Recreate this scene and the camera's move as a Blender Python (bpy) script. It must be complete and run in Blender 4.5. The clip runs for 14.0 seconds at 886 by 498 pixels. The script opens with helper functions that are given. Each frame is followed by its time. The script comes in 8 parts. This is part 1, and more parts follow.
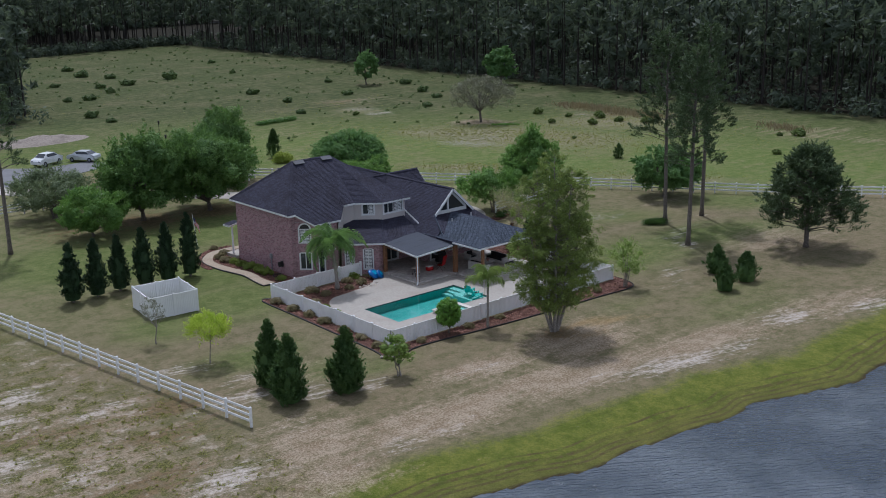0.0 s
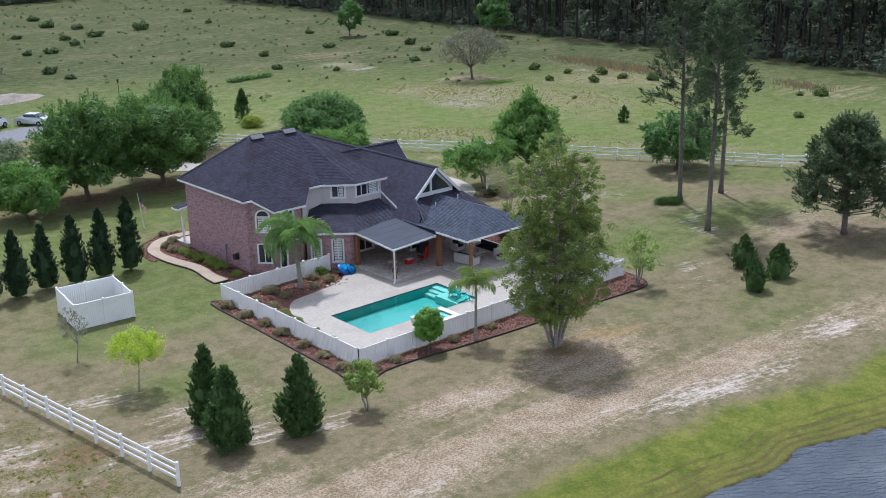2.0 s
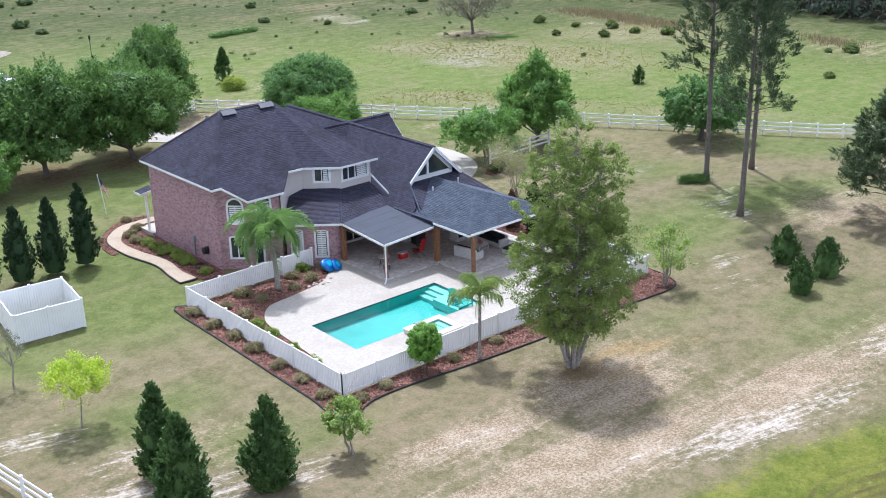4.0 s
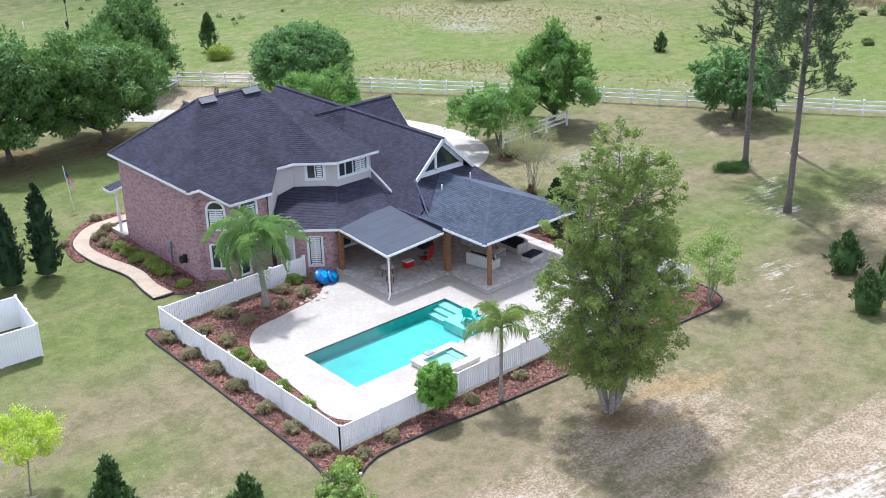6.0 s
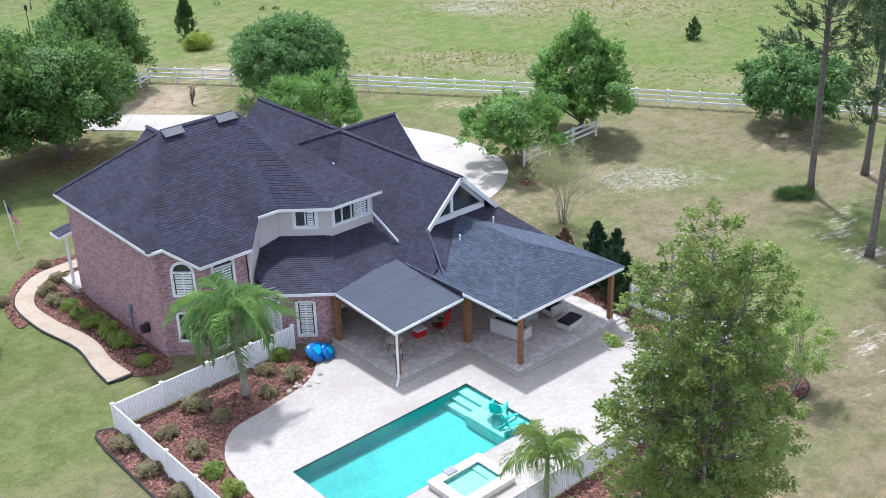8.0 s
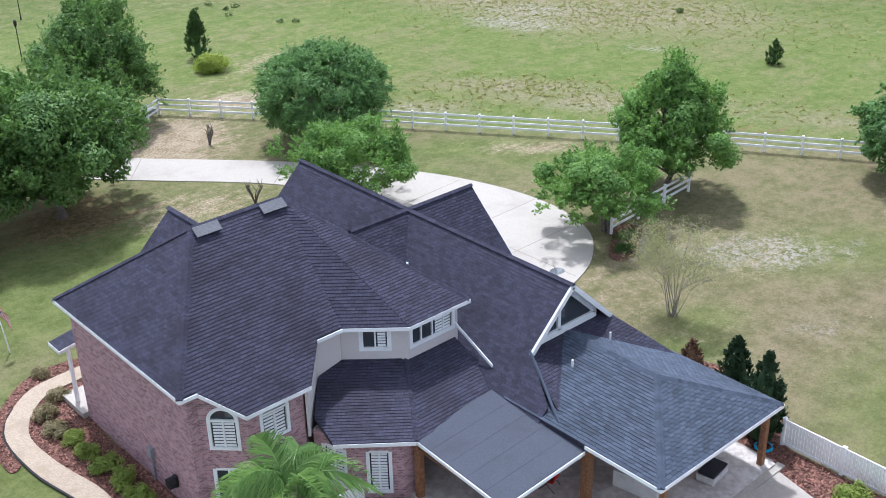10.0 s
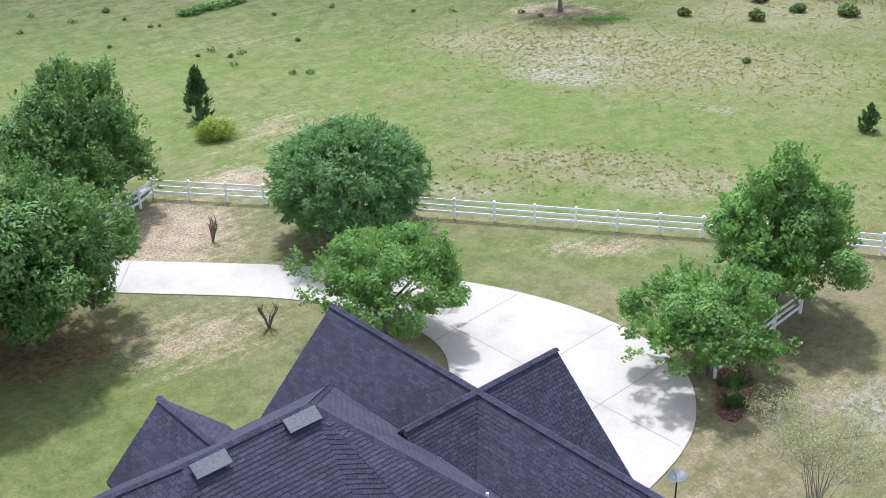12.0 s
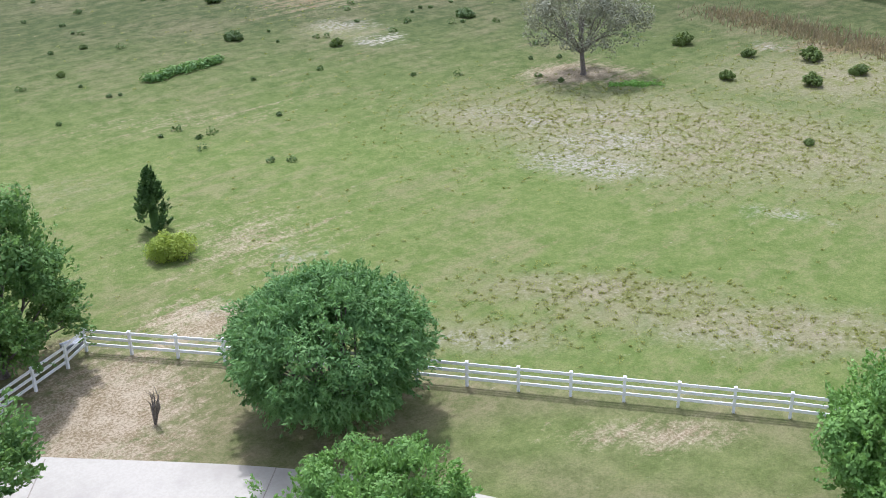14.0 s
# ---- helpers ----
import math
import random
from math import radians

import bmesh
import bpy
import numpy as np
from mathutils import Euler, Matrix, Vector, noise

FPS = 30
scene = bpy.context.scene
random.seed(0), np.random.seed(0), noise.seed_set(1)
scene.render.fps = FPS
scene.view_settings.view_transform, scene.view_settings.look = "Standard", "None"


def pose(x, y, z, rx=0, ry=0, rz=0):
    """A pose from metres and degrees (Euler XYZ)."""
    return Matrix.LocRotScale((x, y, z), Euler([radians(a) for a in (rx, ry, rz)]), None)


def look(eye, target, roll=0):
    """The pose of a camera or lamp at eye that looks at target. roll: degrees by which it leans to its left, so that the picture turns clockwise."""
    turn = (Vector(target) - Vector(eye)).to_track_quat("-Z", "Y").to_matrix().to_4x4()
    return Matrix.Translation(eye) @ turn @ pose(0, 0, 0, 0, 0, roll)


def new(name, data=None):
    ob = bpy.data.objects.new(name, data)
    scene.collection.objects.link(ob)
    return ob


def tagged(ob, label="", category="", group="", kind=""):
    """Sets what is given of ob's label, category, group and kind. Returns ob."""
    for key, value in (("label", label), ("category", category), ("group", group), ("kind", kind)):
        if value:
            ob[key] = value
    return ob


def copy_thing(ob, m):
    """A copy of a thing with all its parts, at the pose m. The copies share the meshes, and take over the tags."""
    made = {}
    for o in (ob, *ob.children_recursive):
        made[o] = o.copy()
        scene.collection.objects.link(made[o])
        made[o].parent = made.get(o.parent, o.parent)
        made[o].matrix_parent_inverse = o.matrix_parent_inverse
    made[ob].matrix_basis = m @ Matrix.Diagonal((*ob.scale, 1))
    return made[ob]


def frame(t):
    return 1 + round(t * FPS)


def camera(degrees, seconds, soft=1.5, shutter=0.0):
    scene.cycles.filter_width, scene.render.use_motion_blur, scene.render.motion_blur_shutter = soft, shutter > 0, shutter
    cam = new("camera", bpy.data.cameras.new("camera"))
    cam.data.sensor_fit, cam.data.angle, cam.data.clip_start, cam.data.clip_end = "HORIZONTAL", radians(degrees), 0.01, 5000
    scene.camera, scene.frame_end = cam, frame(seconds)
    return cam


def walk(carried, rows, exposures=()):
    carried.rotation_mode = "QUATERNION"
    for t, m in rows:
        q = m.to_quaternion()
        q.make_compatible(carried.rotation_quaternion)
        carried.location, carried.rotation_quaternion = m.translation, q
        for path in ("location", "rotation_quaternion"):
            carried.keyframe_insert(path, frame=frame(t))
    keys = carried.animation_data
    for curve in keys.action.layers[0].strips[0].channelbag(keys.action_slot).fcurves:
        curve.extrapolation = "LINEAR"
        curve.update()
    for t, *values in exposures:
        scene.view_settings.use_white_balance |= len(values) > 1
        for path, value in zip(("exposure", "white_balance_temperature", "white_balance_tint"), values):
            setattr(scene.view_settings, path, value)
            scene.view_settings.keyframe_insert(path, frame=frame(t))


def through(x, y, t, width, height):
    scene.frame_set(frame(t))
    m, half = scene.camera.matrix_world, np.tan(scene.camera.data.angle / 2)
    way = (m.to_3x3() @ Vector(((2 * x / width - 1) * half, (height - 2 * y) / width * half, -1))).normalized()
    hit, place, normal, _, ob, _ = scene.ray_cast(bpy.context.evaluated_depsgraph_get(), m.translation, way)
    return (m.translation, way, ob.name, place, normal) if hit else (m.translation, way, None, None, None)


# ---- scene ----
cam = camera(43.1, 14.0, 0.95)
PATH = [
    (0, (-1.183, -1.194, 28.444), (0.066, 0.279, 27.921), -1.3),
    (0.5, (1.286, 1.767, 28.242), (2.536, 3.23, 27.697), -1.2),
    (1, (4.056, 4.432, 28.091), (5.302, 5.891, 27.526), -1.3),
    (1.5, (6.61, 7.024, 27.954), (7.852, 8.477, 27.364), -1.3),
    (2, (9.107, 9.316, 27.885), (10.344, 10.763, 27.271), -1.3),
    (2.5, (11.354, 11.569, 27.767), (12.585, 13.01, 27.128), -1.4),
    (3, (13.288, 13.688, 27.707), (14.513, 15.124, 27.046), -1.4),
    (5.5, (20.812, 23.663, 27.524), (22.012, 25.066, 26.754), -1.6),
    (6, (22.45, 25.791, 27.496), (23.645, 27.188, 26.708), -1.6),
    (6.5, (24.393, 28.31, 27.549), (25.584, 29.698, 26.741), -1.6),
    (7, (26.728, 30.833, 27.681), (27.909, 32.218, 26.854), -1.8),
    (7.2, (27.547, 31.903, 27.701), (28.726, 33.287, 26.867), -1.9),
    (9.3, (33.818, 45.19, 27.812), (35.001, 46.531, 26.916), -1.2),
    (9.5, (34.331, 46.527, 27.811), (35.515, 47.868, 26.916), -1.2),
    (10, (35.731, 49.701, 27.905), (36.913, 51.043, 27.01), -1.3),
    (10.5, (37.27, 52.843, 27.975), (38.452, 54.186, 27.08), -1.3),
    (11, (39.038, 55.919, 28.055), (40.219, 57.263, 27.162), -1.3),
    (11.5, (41.026, 59.026, 28.16), (42.208, 60.37, 27.267), -1.4),
    (12, (43.242, 62.131, 28.186), (44.424, 63.477, 27.295), -1.3),
    (12.5, (45.682, 65.296, 28.281), (46.863, 66.643, 27.391), -1.3),
    (13, (48.423, 68.55, 28.519), (49.602, 69.895, 27.624), -1.4),
    (13.5, (51.33, 71.657, 28.574), (52.508, 73.007, 27.687), -1.5),
    (14, (54.118, 74.693, 28.647), (55.301, 76.046, 27.769), -1.7),
]
EXPOSURES = [(0.0, -0.17, 5650, 13), (1.0, 0.18, 5650, 13), (2.0, 0.55, 5650, 13), (3.0, 0.90, 5650, 13), (5.5, 1.20, 5650, 13), (7.0, 1.22, 5650, 13), (9.5, 1.02, 5650, 13), (12.0, 1.16, 5650, 13), (14.0, 0.98, 5650, 13)]
walk(cam, [(t, look(eye, target, roll)) for t, eye, target, roll in PATH], EXPOSURES)

# ---- world, sun ----
SUN_DIR = Vector((0.46, 0.88, 1.85)).normalized()
world = bpy.data.worlds.new("world")
scene.world = world
world.use_nodes = True
wn = world.node_tree
sky = wn.nodes.new("ShaderNodeTexSky")
sky.sky_type = "NISHITA"
sky.sun_disc = False
sky.sun_elevation = math.asin(SUN_DIR.z)
sky.sun_rotation = math.atan2(SUN_DIR.x, SUN_DIR.y)
sky.air_density, sky.dust_density, sky.ozone_density = 1.0, 3.0, 1.0
wn.nodes["Background"].inputs["Strength"].default_value = 0.12
haze = wn.nodes.new("ShaderNodeHueSaturation")
haze.inputs["Saturation"].default_value = 0.5
wn.links.new(sky.outputs[0], haze.inputs["Color"])
veil = wn.nodes.new("ShaderNodeMix")
veil.data_type = "RGBA"
veil.inputs[0].default_value = 0.42
veil.inputs[7].default_value = (5.2, 5.4, 5.8, 1.0)
wn.links.new(haze.outputs[0], veil.inputs[6])
wn.links.new(veil.outputs[2], wn.nodes["Background"].inputs["Color"])
sun = new("sun", bpy.data.lights.new("sun", "SUN"))
sun.data.energy, sun.data.angle, sun.data.color = 2.2, radians(3.0), (1.0, 0.972, 0.93)
sun.matrix_world = look(SUN_DIR * 100, (0, 0, 0))


# ---- materials ----
def shader(name):
    m = bpy.data.materials.new(name)
    m.use_nodes = True
    t = m.node_tree
    return m, t, t.nodes["Principled BSDF"]


def node(t, kind, **values):
    n = t.nodes.new(kind)
    for k, v in values.items():
        n.inputs[k.replace("_", " ")].default_value = v
    return n


def noise_node(t, vec, scale, detail=5.0, rough=0.6):
    n = node(t, "ShaderNodeTexNoise", Scale=scale, Detail=detail, Roughness=rough)
    if vec is not None:
        t.links.new(vec, n.inputs["Vector"])
    return n.outputs["Fac"]


def ramp(t, fac, lo, hi, a=0.0, b=1.0):
    n = t.nodes.new("ShaderNodeMapRange")
    n.interpolation_type = "SMOOTHSTEP"
    for k, v in zip((1, 2, 3, 4), (lo, hi, a, b)):
        n.inputs[k].default_value = v
    t.links.new(fac, n.inputs[0])
    return n.outputs[0]


def mix(t, fac, a, b, mode="MIX"):
    n = t.nodes.new("ShaderNodeMix")
    n.data_type, n.blend_type = "RGBA", mode
    for sock, v in ((n.inputs[0], fac), (n.inputs[6], a), (n.inputs[7], b)):
        if isinstance(v, bpy.types.NodeSocket):
            t.links.new(v, sock)
        elif isinstance(v, (tuple, list)):
            sock.default_value = (*v, 1.0)
        else:
            sock.default_value = v
    return n.outputs[2]


def calc(t, op, a, b=0.0):
    n = t.nodes.new("ShaderNodeMath")
    n.operation = op
    for sock, v in zip(n.inputs, (a, b)):
        if isinstance(v, bpy.types.NodeSocket):
            t.links.new(v, sock)
        else:
            sock.default_value = v
    return n.outputs[0]


def bump(t, bsdf, height, strength, distance):
    n = node(t, "ShaderNodeBump", Strength=strength, Distance=distance)
    t.links.new(height, n.inputs["Height"])
    t.links.new(n.outputs[0], bsdf.inputs["Normal"])


def surface(name, c1, c2, fine=20.0, coarse=0.6, rough=0.8, relief=0.3, depth=0.01, metal=0.0, c3=None, island=0.0, spec=0.4):
    """Two-scale mottled surface: grain between c1 and c2, stains towards c3, and brightness by piece."""
    m, t, b = shader(name)
    pos = t.nodes.new("ShaderNodeNewGeometry").outputs["Position"]
    n1, n2 = noise_node(t, pos, fine), noise_node(t, pos, coarse, 3.0)
    col = mix(t, ramp(t, n1, 0.35, 0.65), c1, c2)
    if c3 is None:
        c3 = tuple(0.7 * (p + q) / 2 for p, q in zip(c1, c2))
    col = mix(t, ramp(t, n2, 0.45, 0.75, 0.0, 0.6), col, c3)
    if island:
        r = t.nodes.new("ShaderNodeNewGeometry").outputs["Random Per Island"]
        o = t.nodes.new("ShaderNodeObjectInfo").outputs["Random"]
        f = calc(t, "FRACT", calc(t, "ADD", r, o))
        v = ramp(t, f, 0.0, 1.0, 1.0 - island, 1.0 + island)
        g = t.nodes.new("ShaderNodeCombineColor")
        for i in range(3):
            t.links.new(v, g.inputs[i])
        col = mix(t, 1.0, col, g.outputs[0], "MULTIPLY")
    t.links.new(col, b.inputs["Base Color"])
    b.inputs["Roughness"].default_value, b.inputs["Metallic"].default_value = rough, metal
    b.inputs["Specular IOR Level"].default_value = spec
    if relief:
        bump(t, b, n1, relief, depth)
    return m


def foliage(name, c1, c2, through=0.25, rough=0.6, spread=0.5):
    """Leaves: colour varies leaf by leaf and by patches of the crown; some light passes through."""
    m, t, b = shader(name)
    geo = t.nodes.new("ShaderNodeNewGeometry")
    n = noise_node(t, geo.outputs["Position"], 0.9, 2.0)
    f = calc(t, "ADD", calc(t, "MULTIPLY", geo.outputs["Random Per Island"], spread), calc(t, "MULTIPLY", ramp(t, n, 0.3, 0.7), 1.0 - spread))
    col = mix(t, f, c1, c2)
    t.links.new(col, b.inputs["Base Color"])
    b.inputs["Roughness"].default_value = rough
    b.inputs["Specular IOR Level"].default_value = 0.25
    tr = t.nodes.new("ShaderNodeBsdfTranslucent")
    t.links.new(mix(t, 0.5, col, (c2[0] * 1.3, c2[1] * 1.3, c2[2] * 0.8)), tr.inputs["Color"])
    ms = t.nodes.new("ShaderNodeMixShader")
    ms.inputs[0].default_value = through
    t.links.new(b.outputs[0], ms.inputs[1])
    t.links.new(tr.outputs[0], ms.inputs[2])
    t.links.new(ms.outputs[0], t.nodes["Material Output"].inputs["Surface"])
    return m


def ground_material():
    """Lawn, pasture, dry patches and bare sand, partly darkened for shade; the masks lie in the ground's attributes."""
    m, t, b = shader("grassland")
    pos = t.nodes.new("ShaderNodeNewGeometry").outputs["Position"]

    def attr(name):
        a = t.nodes.new("ShaderNodeAttribute")
        a.attribute_name = name
        return a.outputs["Fac"]

    fine, mid, big = noise_node(t, pos, 7.0, 6.0, 0.75), noise_node(t, pos, 0.7, 8.0, 0.7), noise_node(t, pos, 0.10, 6.0, 0.65)
    tuft, speck = noise_node(t, pos, 2.2, 8.0, 0.8), noise_node(t, pos, 22.0, 3.0, 0.7)
    mp = t.nodes.new("ShaderNodeMapping")
    mp.inputs["Rotation"].default_value = (0, 0, radians(-52))
    mp.inputs["Scale"].default_value = (0.10, 1.1, 1.0)
    t.links.new(pos, mp.inputs["Vector"])
    streak = noise_node(t, mp.outputs[0], 1.0, 5.0, 0.65)
    patch = calc(t, "ADD", calc(t, "MULTIPLY", mid, 0.55), calc(t, "MULTIPLY", tuft, 0.45))
    lawn = mix(t, ramp(t, patch, 0.38, 0.62), (0.142, 0.132, 0.064), (0.250, 0.205, 0.126))
    pasture = mix(t, ramp(t, patch, 0.38, 0.62), (0.098, 0.154, 0.031), (0.180, 0.218, 0.066))
    # far pasture: the dimmer light out there is put into a darker green
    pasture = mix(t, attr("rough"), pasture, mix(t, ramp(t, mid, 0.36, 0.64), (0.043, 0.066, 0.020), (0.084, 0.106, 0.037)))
    col = mix(t, attr("pasture"), lawn, pasture)
    blend = calc(t, "ADD", calc(t, "MULTIPLY", big, 0.45), calc(t, "ADD", calc(t, "MULTIPLY", mid, 0.25), calc(t, "MULTIPLY", streak, 0.30)))
    straw = ramp(t, calc(t, "ADD", blend, calc(t, "MULTIPLY", calc(t, "SUBTRACT", tuft, 0.5), 0.25)), 0.46, 0.62, 0.0, 0.54)
    straw = calc(t, "MULTIPLY", straw, ramp(t, attr("pasture"), 0.0, 1.0, 1.0, 0.62))
    col = mix(t, straw, col, (0.275, 0.208, 0.138))
    ragged = calc(t, "ADD", calc(t, "MULTIPLY", calc(t, "SUBTRACT", tuft, 0.5), 1.5), calc(t, "MULTIPLY", calc(t, "SUBTRACT", streak, 0.5), 1.1))
    # greener grass, with tree shade darkened into some of its patches
    green = ramp(t, calc(t, "ADD", attr("green"), calc(t, "MULTIPLY", ragged, 0.6)), 0.2, 0.8)
    col = mix(t, calc(t, "MULTIPLY", green, 0.85), col, mix(t, ramp(t, patch, 0.38, 0.62), (0.088, 0.128, 0.030), (0.172, 0.202, 0.066)))
    lush = ramp(t, calc(t, "ADD", attr("lush"), calc(t, "MULTIPLY", ragged, 0.9)), 0.2, 0.9)
    col = mix(t, calc(t, "MULTIPLY", lush, 0.85), col, mix(t, ramp(t, patch, 0.37, 0.63), (0.085, 0.128, 0.010), (0.205, 0.222, 0.030)))
    dry = ramp(t, calc(t, "ADD", attr("dry"), ragged), 0.25, 0.75)
    col = mix(t, calc(t, "MULTIPLY", dry, 0.8), col, mix(t, ramp(t, calc(t, "ADD", calc(t, "MULTIPLY", mid, 0.4), calc(t, "MULTIPLY", fine, 0.6)), 0.40, 0.60), (0.255, 0.178, 0.112), (0.500, 0.405, 0.305)))
    # rusty weeds and soil, plus crown shade painted under the oaks
    rust_shade = ramp(t, calc(t, "ADD", attr("rust_shade"), calc(t, "MULTIPLY", ragged, 1.5)), 0.3, 0.75)
    col = mix(t, calc(t, "MULTIPLY", rust_shade, 0.85), col, mix(t, ramp(t, tuft, 0.4, 0.6), (0.085, 0.060, 0.028), (0.230, 0.155, 0.080)))
    mp2 = t.nodes.new("ShaderNodeMapping")
    mp2.inputs["Rotation"].default_value = (0, 0, radians(14))
    t.links.new(pos, mp2.inputs["Vector"])
    mp3 = t.nodes.new("ShaderNodeMapping")
    mp3.inputs["Scale"].default_value = (0.45, 2.6, 1.0)
    t.links.new(mp2.outputs[0], mp3.inputs["Vector"])
    grit = noise_node(t, mp3.outputs[0], 1.0, 7.0, 0.78)
    clumps = noise_node(t, pos, 0.6, 8.0, 0.72)
    col = mix(t, calc(t, "MULTIPLY", attr("weedy"), ramp(t, clumps, 0.50, 0.58)), col, mix(t, ramp(t, fine, 0.4, 0.6), (0.070, 0.066, 0.024), (0.190, 0.180, 0.060)))
    col = mix(t, calc(t, "MULTIPLY", attr("weedy"), ramp(t, clumps, 0.46, 0.36, 0.0, 0.8)), col, (0.470, 0.400, 0.320))
    # rough weedy ground in the pasture: olive tufts, straw and pale specks, with a ragged border
    speckle = noise_node(t, pos, 2.8, 4.0, 0.75)
    border = calc(t, "ADD", attr("meadow"), calc(t, "ADD", calc(t, "MULTIPLY", calc(t, "SUBTRACT", clumps, 0.5), 1.1), calc(t, "MULTIPLY", calc(t, "SUBTRACT", streak, 0.5), 0.5)))
    meadow = ramp(t, border, 0.20, 0.80, 0.0, 0.88)
    weeds = mix(t, ramp(t, clumps, 0.40, 0.62), (0.285, 0.245, 0.160), (0.182, 0.188, 0.068))
    weeds = mix(t, ramp(t, speckle, 0.49, 0.34, 0.0, 0.6), weeds, (0.100, 0.098, 0.036))
    weeds = mix(t, ramp(t, speckle, 0.54, 0.66, 0.0, 0.55), weeds, (0.400, 0.350, 0.300))
    col = mix(t, meadow, col, weeds)
    bare = ramp(t, calc(t, "ADD", attr("pale"), calc(t, "MULTIPLY", calc(t, "SUBTRACT", clumps, 0.5), 1.6)), 0.30, 0.95)
    bare = calc(t, "MULTIPLY", bare, ramp(t, speckle, 0.44, 0.56))
    col = mix(t, calc(t, "MULTIPLY", bare, 0.9), col, (0.375, 0.340, 0.300))
    ochre = ramp(t, calc(t, "ADD", attr("ochre"), ragged), 0.25, 0.85)
    col = mix(t, calc(t, "MULTIPLY", ochre, 0.75), col, mix(t, ramp(t, tuft, 0.4, 0.6), (0.300, 0.190, 0.070), (0.340, 0.250, 0.130)))
    sand = ramp(t, calc(t, "ADD", calc(t, "ADD", attr("sand"), calc(t, "MULTIPLY", ragged, 0.8)), calc(t, "MULTIPLY", calc(t, "SUBTRACT", grit, 0.5), 3.0)), 0.40, 1.0)
    col = mix(t, calc(t, "MULTIPLY", sand, 0.9), col, mix(t, ramp(t, tuft, 0.35, 0.65), (0.470, 0.390, 0.330), (0.660, 0.600, 0.540)))
    col = mix(t, ramp(t, calc(t, "ADD", attr("gap"), calc(t, "MULTIPLY", calc(t, "SUBTRACT", tuft, 0.5), 4.0)), 2.8, 0.4, 0.0, 0.45), col, (0.125, 0.100, 0.042))
    # wet rim of the bank, and worn wheel tracks that wander beside it
    gap = calc(t, "ADD", attr("gap"), calc(t, "MULTIPLY", calc(t, "SUBTRACT", mid, 0.5), 0.9))
    wander = calc(t, "ADD", attr("gap"), calc(t, "MULTIPLY", calc(t, "SUBTRACT", noise_node(t, pos, 0.06, 1.0), 0.5), 1.6))
    worn = None
    for middle, width in ((0.95, 0.16), (1.40, 0.14), (1.95, 0.22), (2.60, 0.14)):
        off = calc(t, "ABSOLUTE", calc(t, "SUBTRACT", wander, middle))
        line = ramp(t, off, width, width * 0.35)
        worn = line if worn is None else calc(t, "MAXIMUM", worn, line)
    worn = calc(t, "MULTIPLY", worn, ramp(t, tuft, 0.40, 0.56, 0.15, 0.85))
    worn = calc(t, "MULTIPLY", worn, ramp(t, streak, 0.36, 0.54, 0.25, 1.0))
    col = mix(t, calc(t, "MULTIPLY", worn, ramp(t, gap, 0.3, 0.9)), col, (0.105, 0.076, 0.040))
    mud = ramp(t, gap, 0.55, 0.12)
    col = mix(t, calc(t, "MULTIPLY", mud, ramp(t, tuft, 0.34, 0.52, 0.45, 1.0)), col, (0.058, 0.042, 0.025))
    col = mix(t, ramp(t, fine, 0.36, 0.58, 0.40, 0.0), col, mix(t, 0.70, col, (0.040, 0.046, 0.014)))
    col = mix(t, ramp(t, speck, 0.54, 0.70, 0.0, 0.16), col, mix(t, 0.55, col, (0.50, 0.44, 0.30)))
    # woods floor near black: leaf litter with the trees' shade in its colour
    col = mix(t, attr("litter_shade"), col, (0.022, 0.020, 0.013))
    t.links.new(col, b.inputs["Base Color"])
    b.inputs["Roughness"].default_value = 0.95
    b.inputs["Specular IOR Level"].default_value = 0.1
    bump(t, b, calc(t, "ADD", fine, calc(t, "MULTIPLY", tuft, 1.5)), 0.6, 0.12)
    return m


def brick_material():
    m, t, b = shader("brick_red_brown")
    pos = t.nodes.new("ShaderNodeNewGeometry").outputs["Position"]
    sep = t.nodes.new("ShaderNodeSeparateXYZ")
    t.links.new(pos, sep.inputs[0])
    comb = t.nodes.new("ShaderNodeCombineXYZ")
    t.links.new(calc(t, "SUBTRACT", sep.outputs[0], sep.outputs[1]), comb.inputs[0])
    t.links.new(sep.outputs[2], comb.inputs[1])
    br = node(t, "ShaderNodeTexBrick", Scale=1.0, Mortar_Size=0.008, Mortar_Smooth=0.2, Bias=0.0, Brick_Width=0.21, Row_Height=0.075)
    br.inputs["Color1"].default_value, br.inputs["Color2"].default_value = (0, 0, 0, 1), (1, 1, 1, 1)
    br.inputs["Mortar"].default_value = (0.5, 0.5, 0.5, 1)
    t.links.new(comb.outputs[0], br.inputs["Vector"])
    blotch = noise_node(t, comb.outputs[0], 3.2, 5.0, 0.75)
    fac = calc(t, "ADD", calc(t, "MULTIPLY", br.outputs["Color"], 0.7), calc(t, "MULTIPLY", ramp(t, blotch, 0.3, 0.7), 0.5))
    col = mix(t, ramp(t, fac, 0.15, 0.95), (0.215, 0.106, 0.124), (0.465, 0.262, 0.290))
    col = mix(t, ramp(t, blotch, 0.58, 0.72, 0.0, 0.40), col, (0.56, 0.45, 0.45))
    col = mix(t, br.outputs["Fac"], col, (0.42, 0.35, 0.34))
    t.links.new(col, b.inputs["Base Color"])
    b.inputs["Roughness"].default_value = 0.9
    bump(t, b, calc(t, "SUBTRACT", blotch, br.outputs["Fac"]), 0.5, 0.01)
    return m


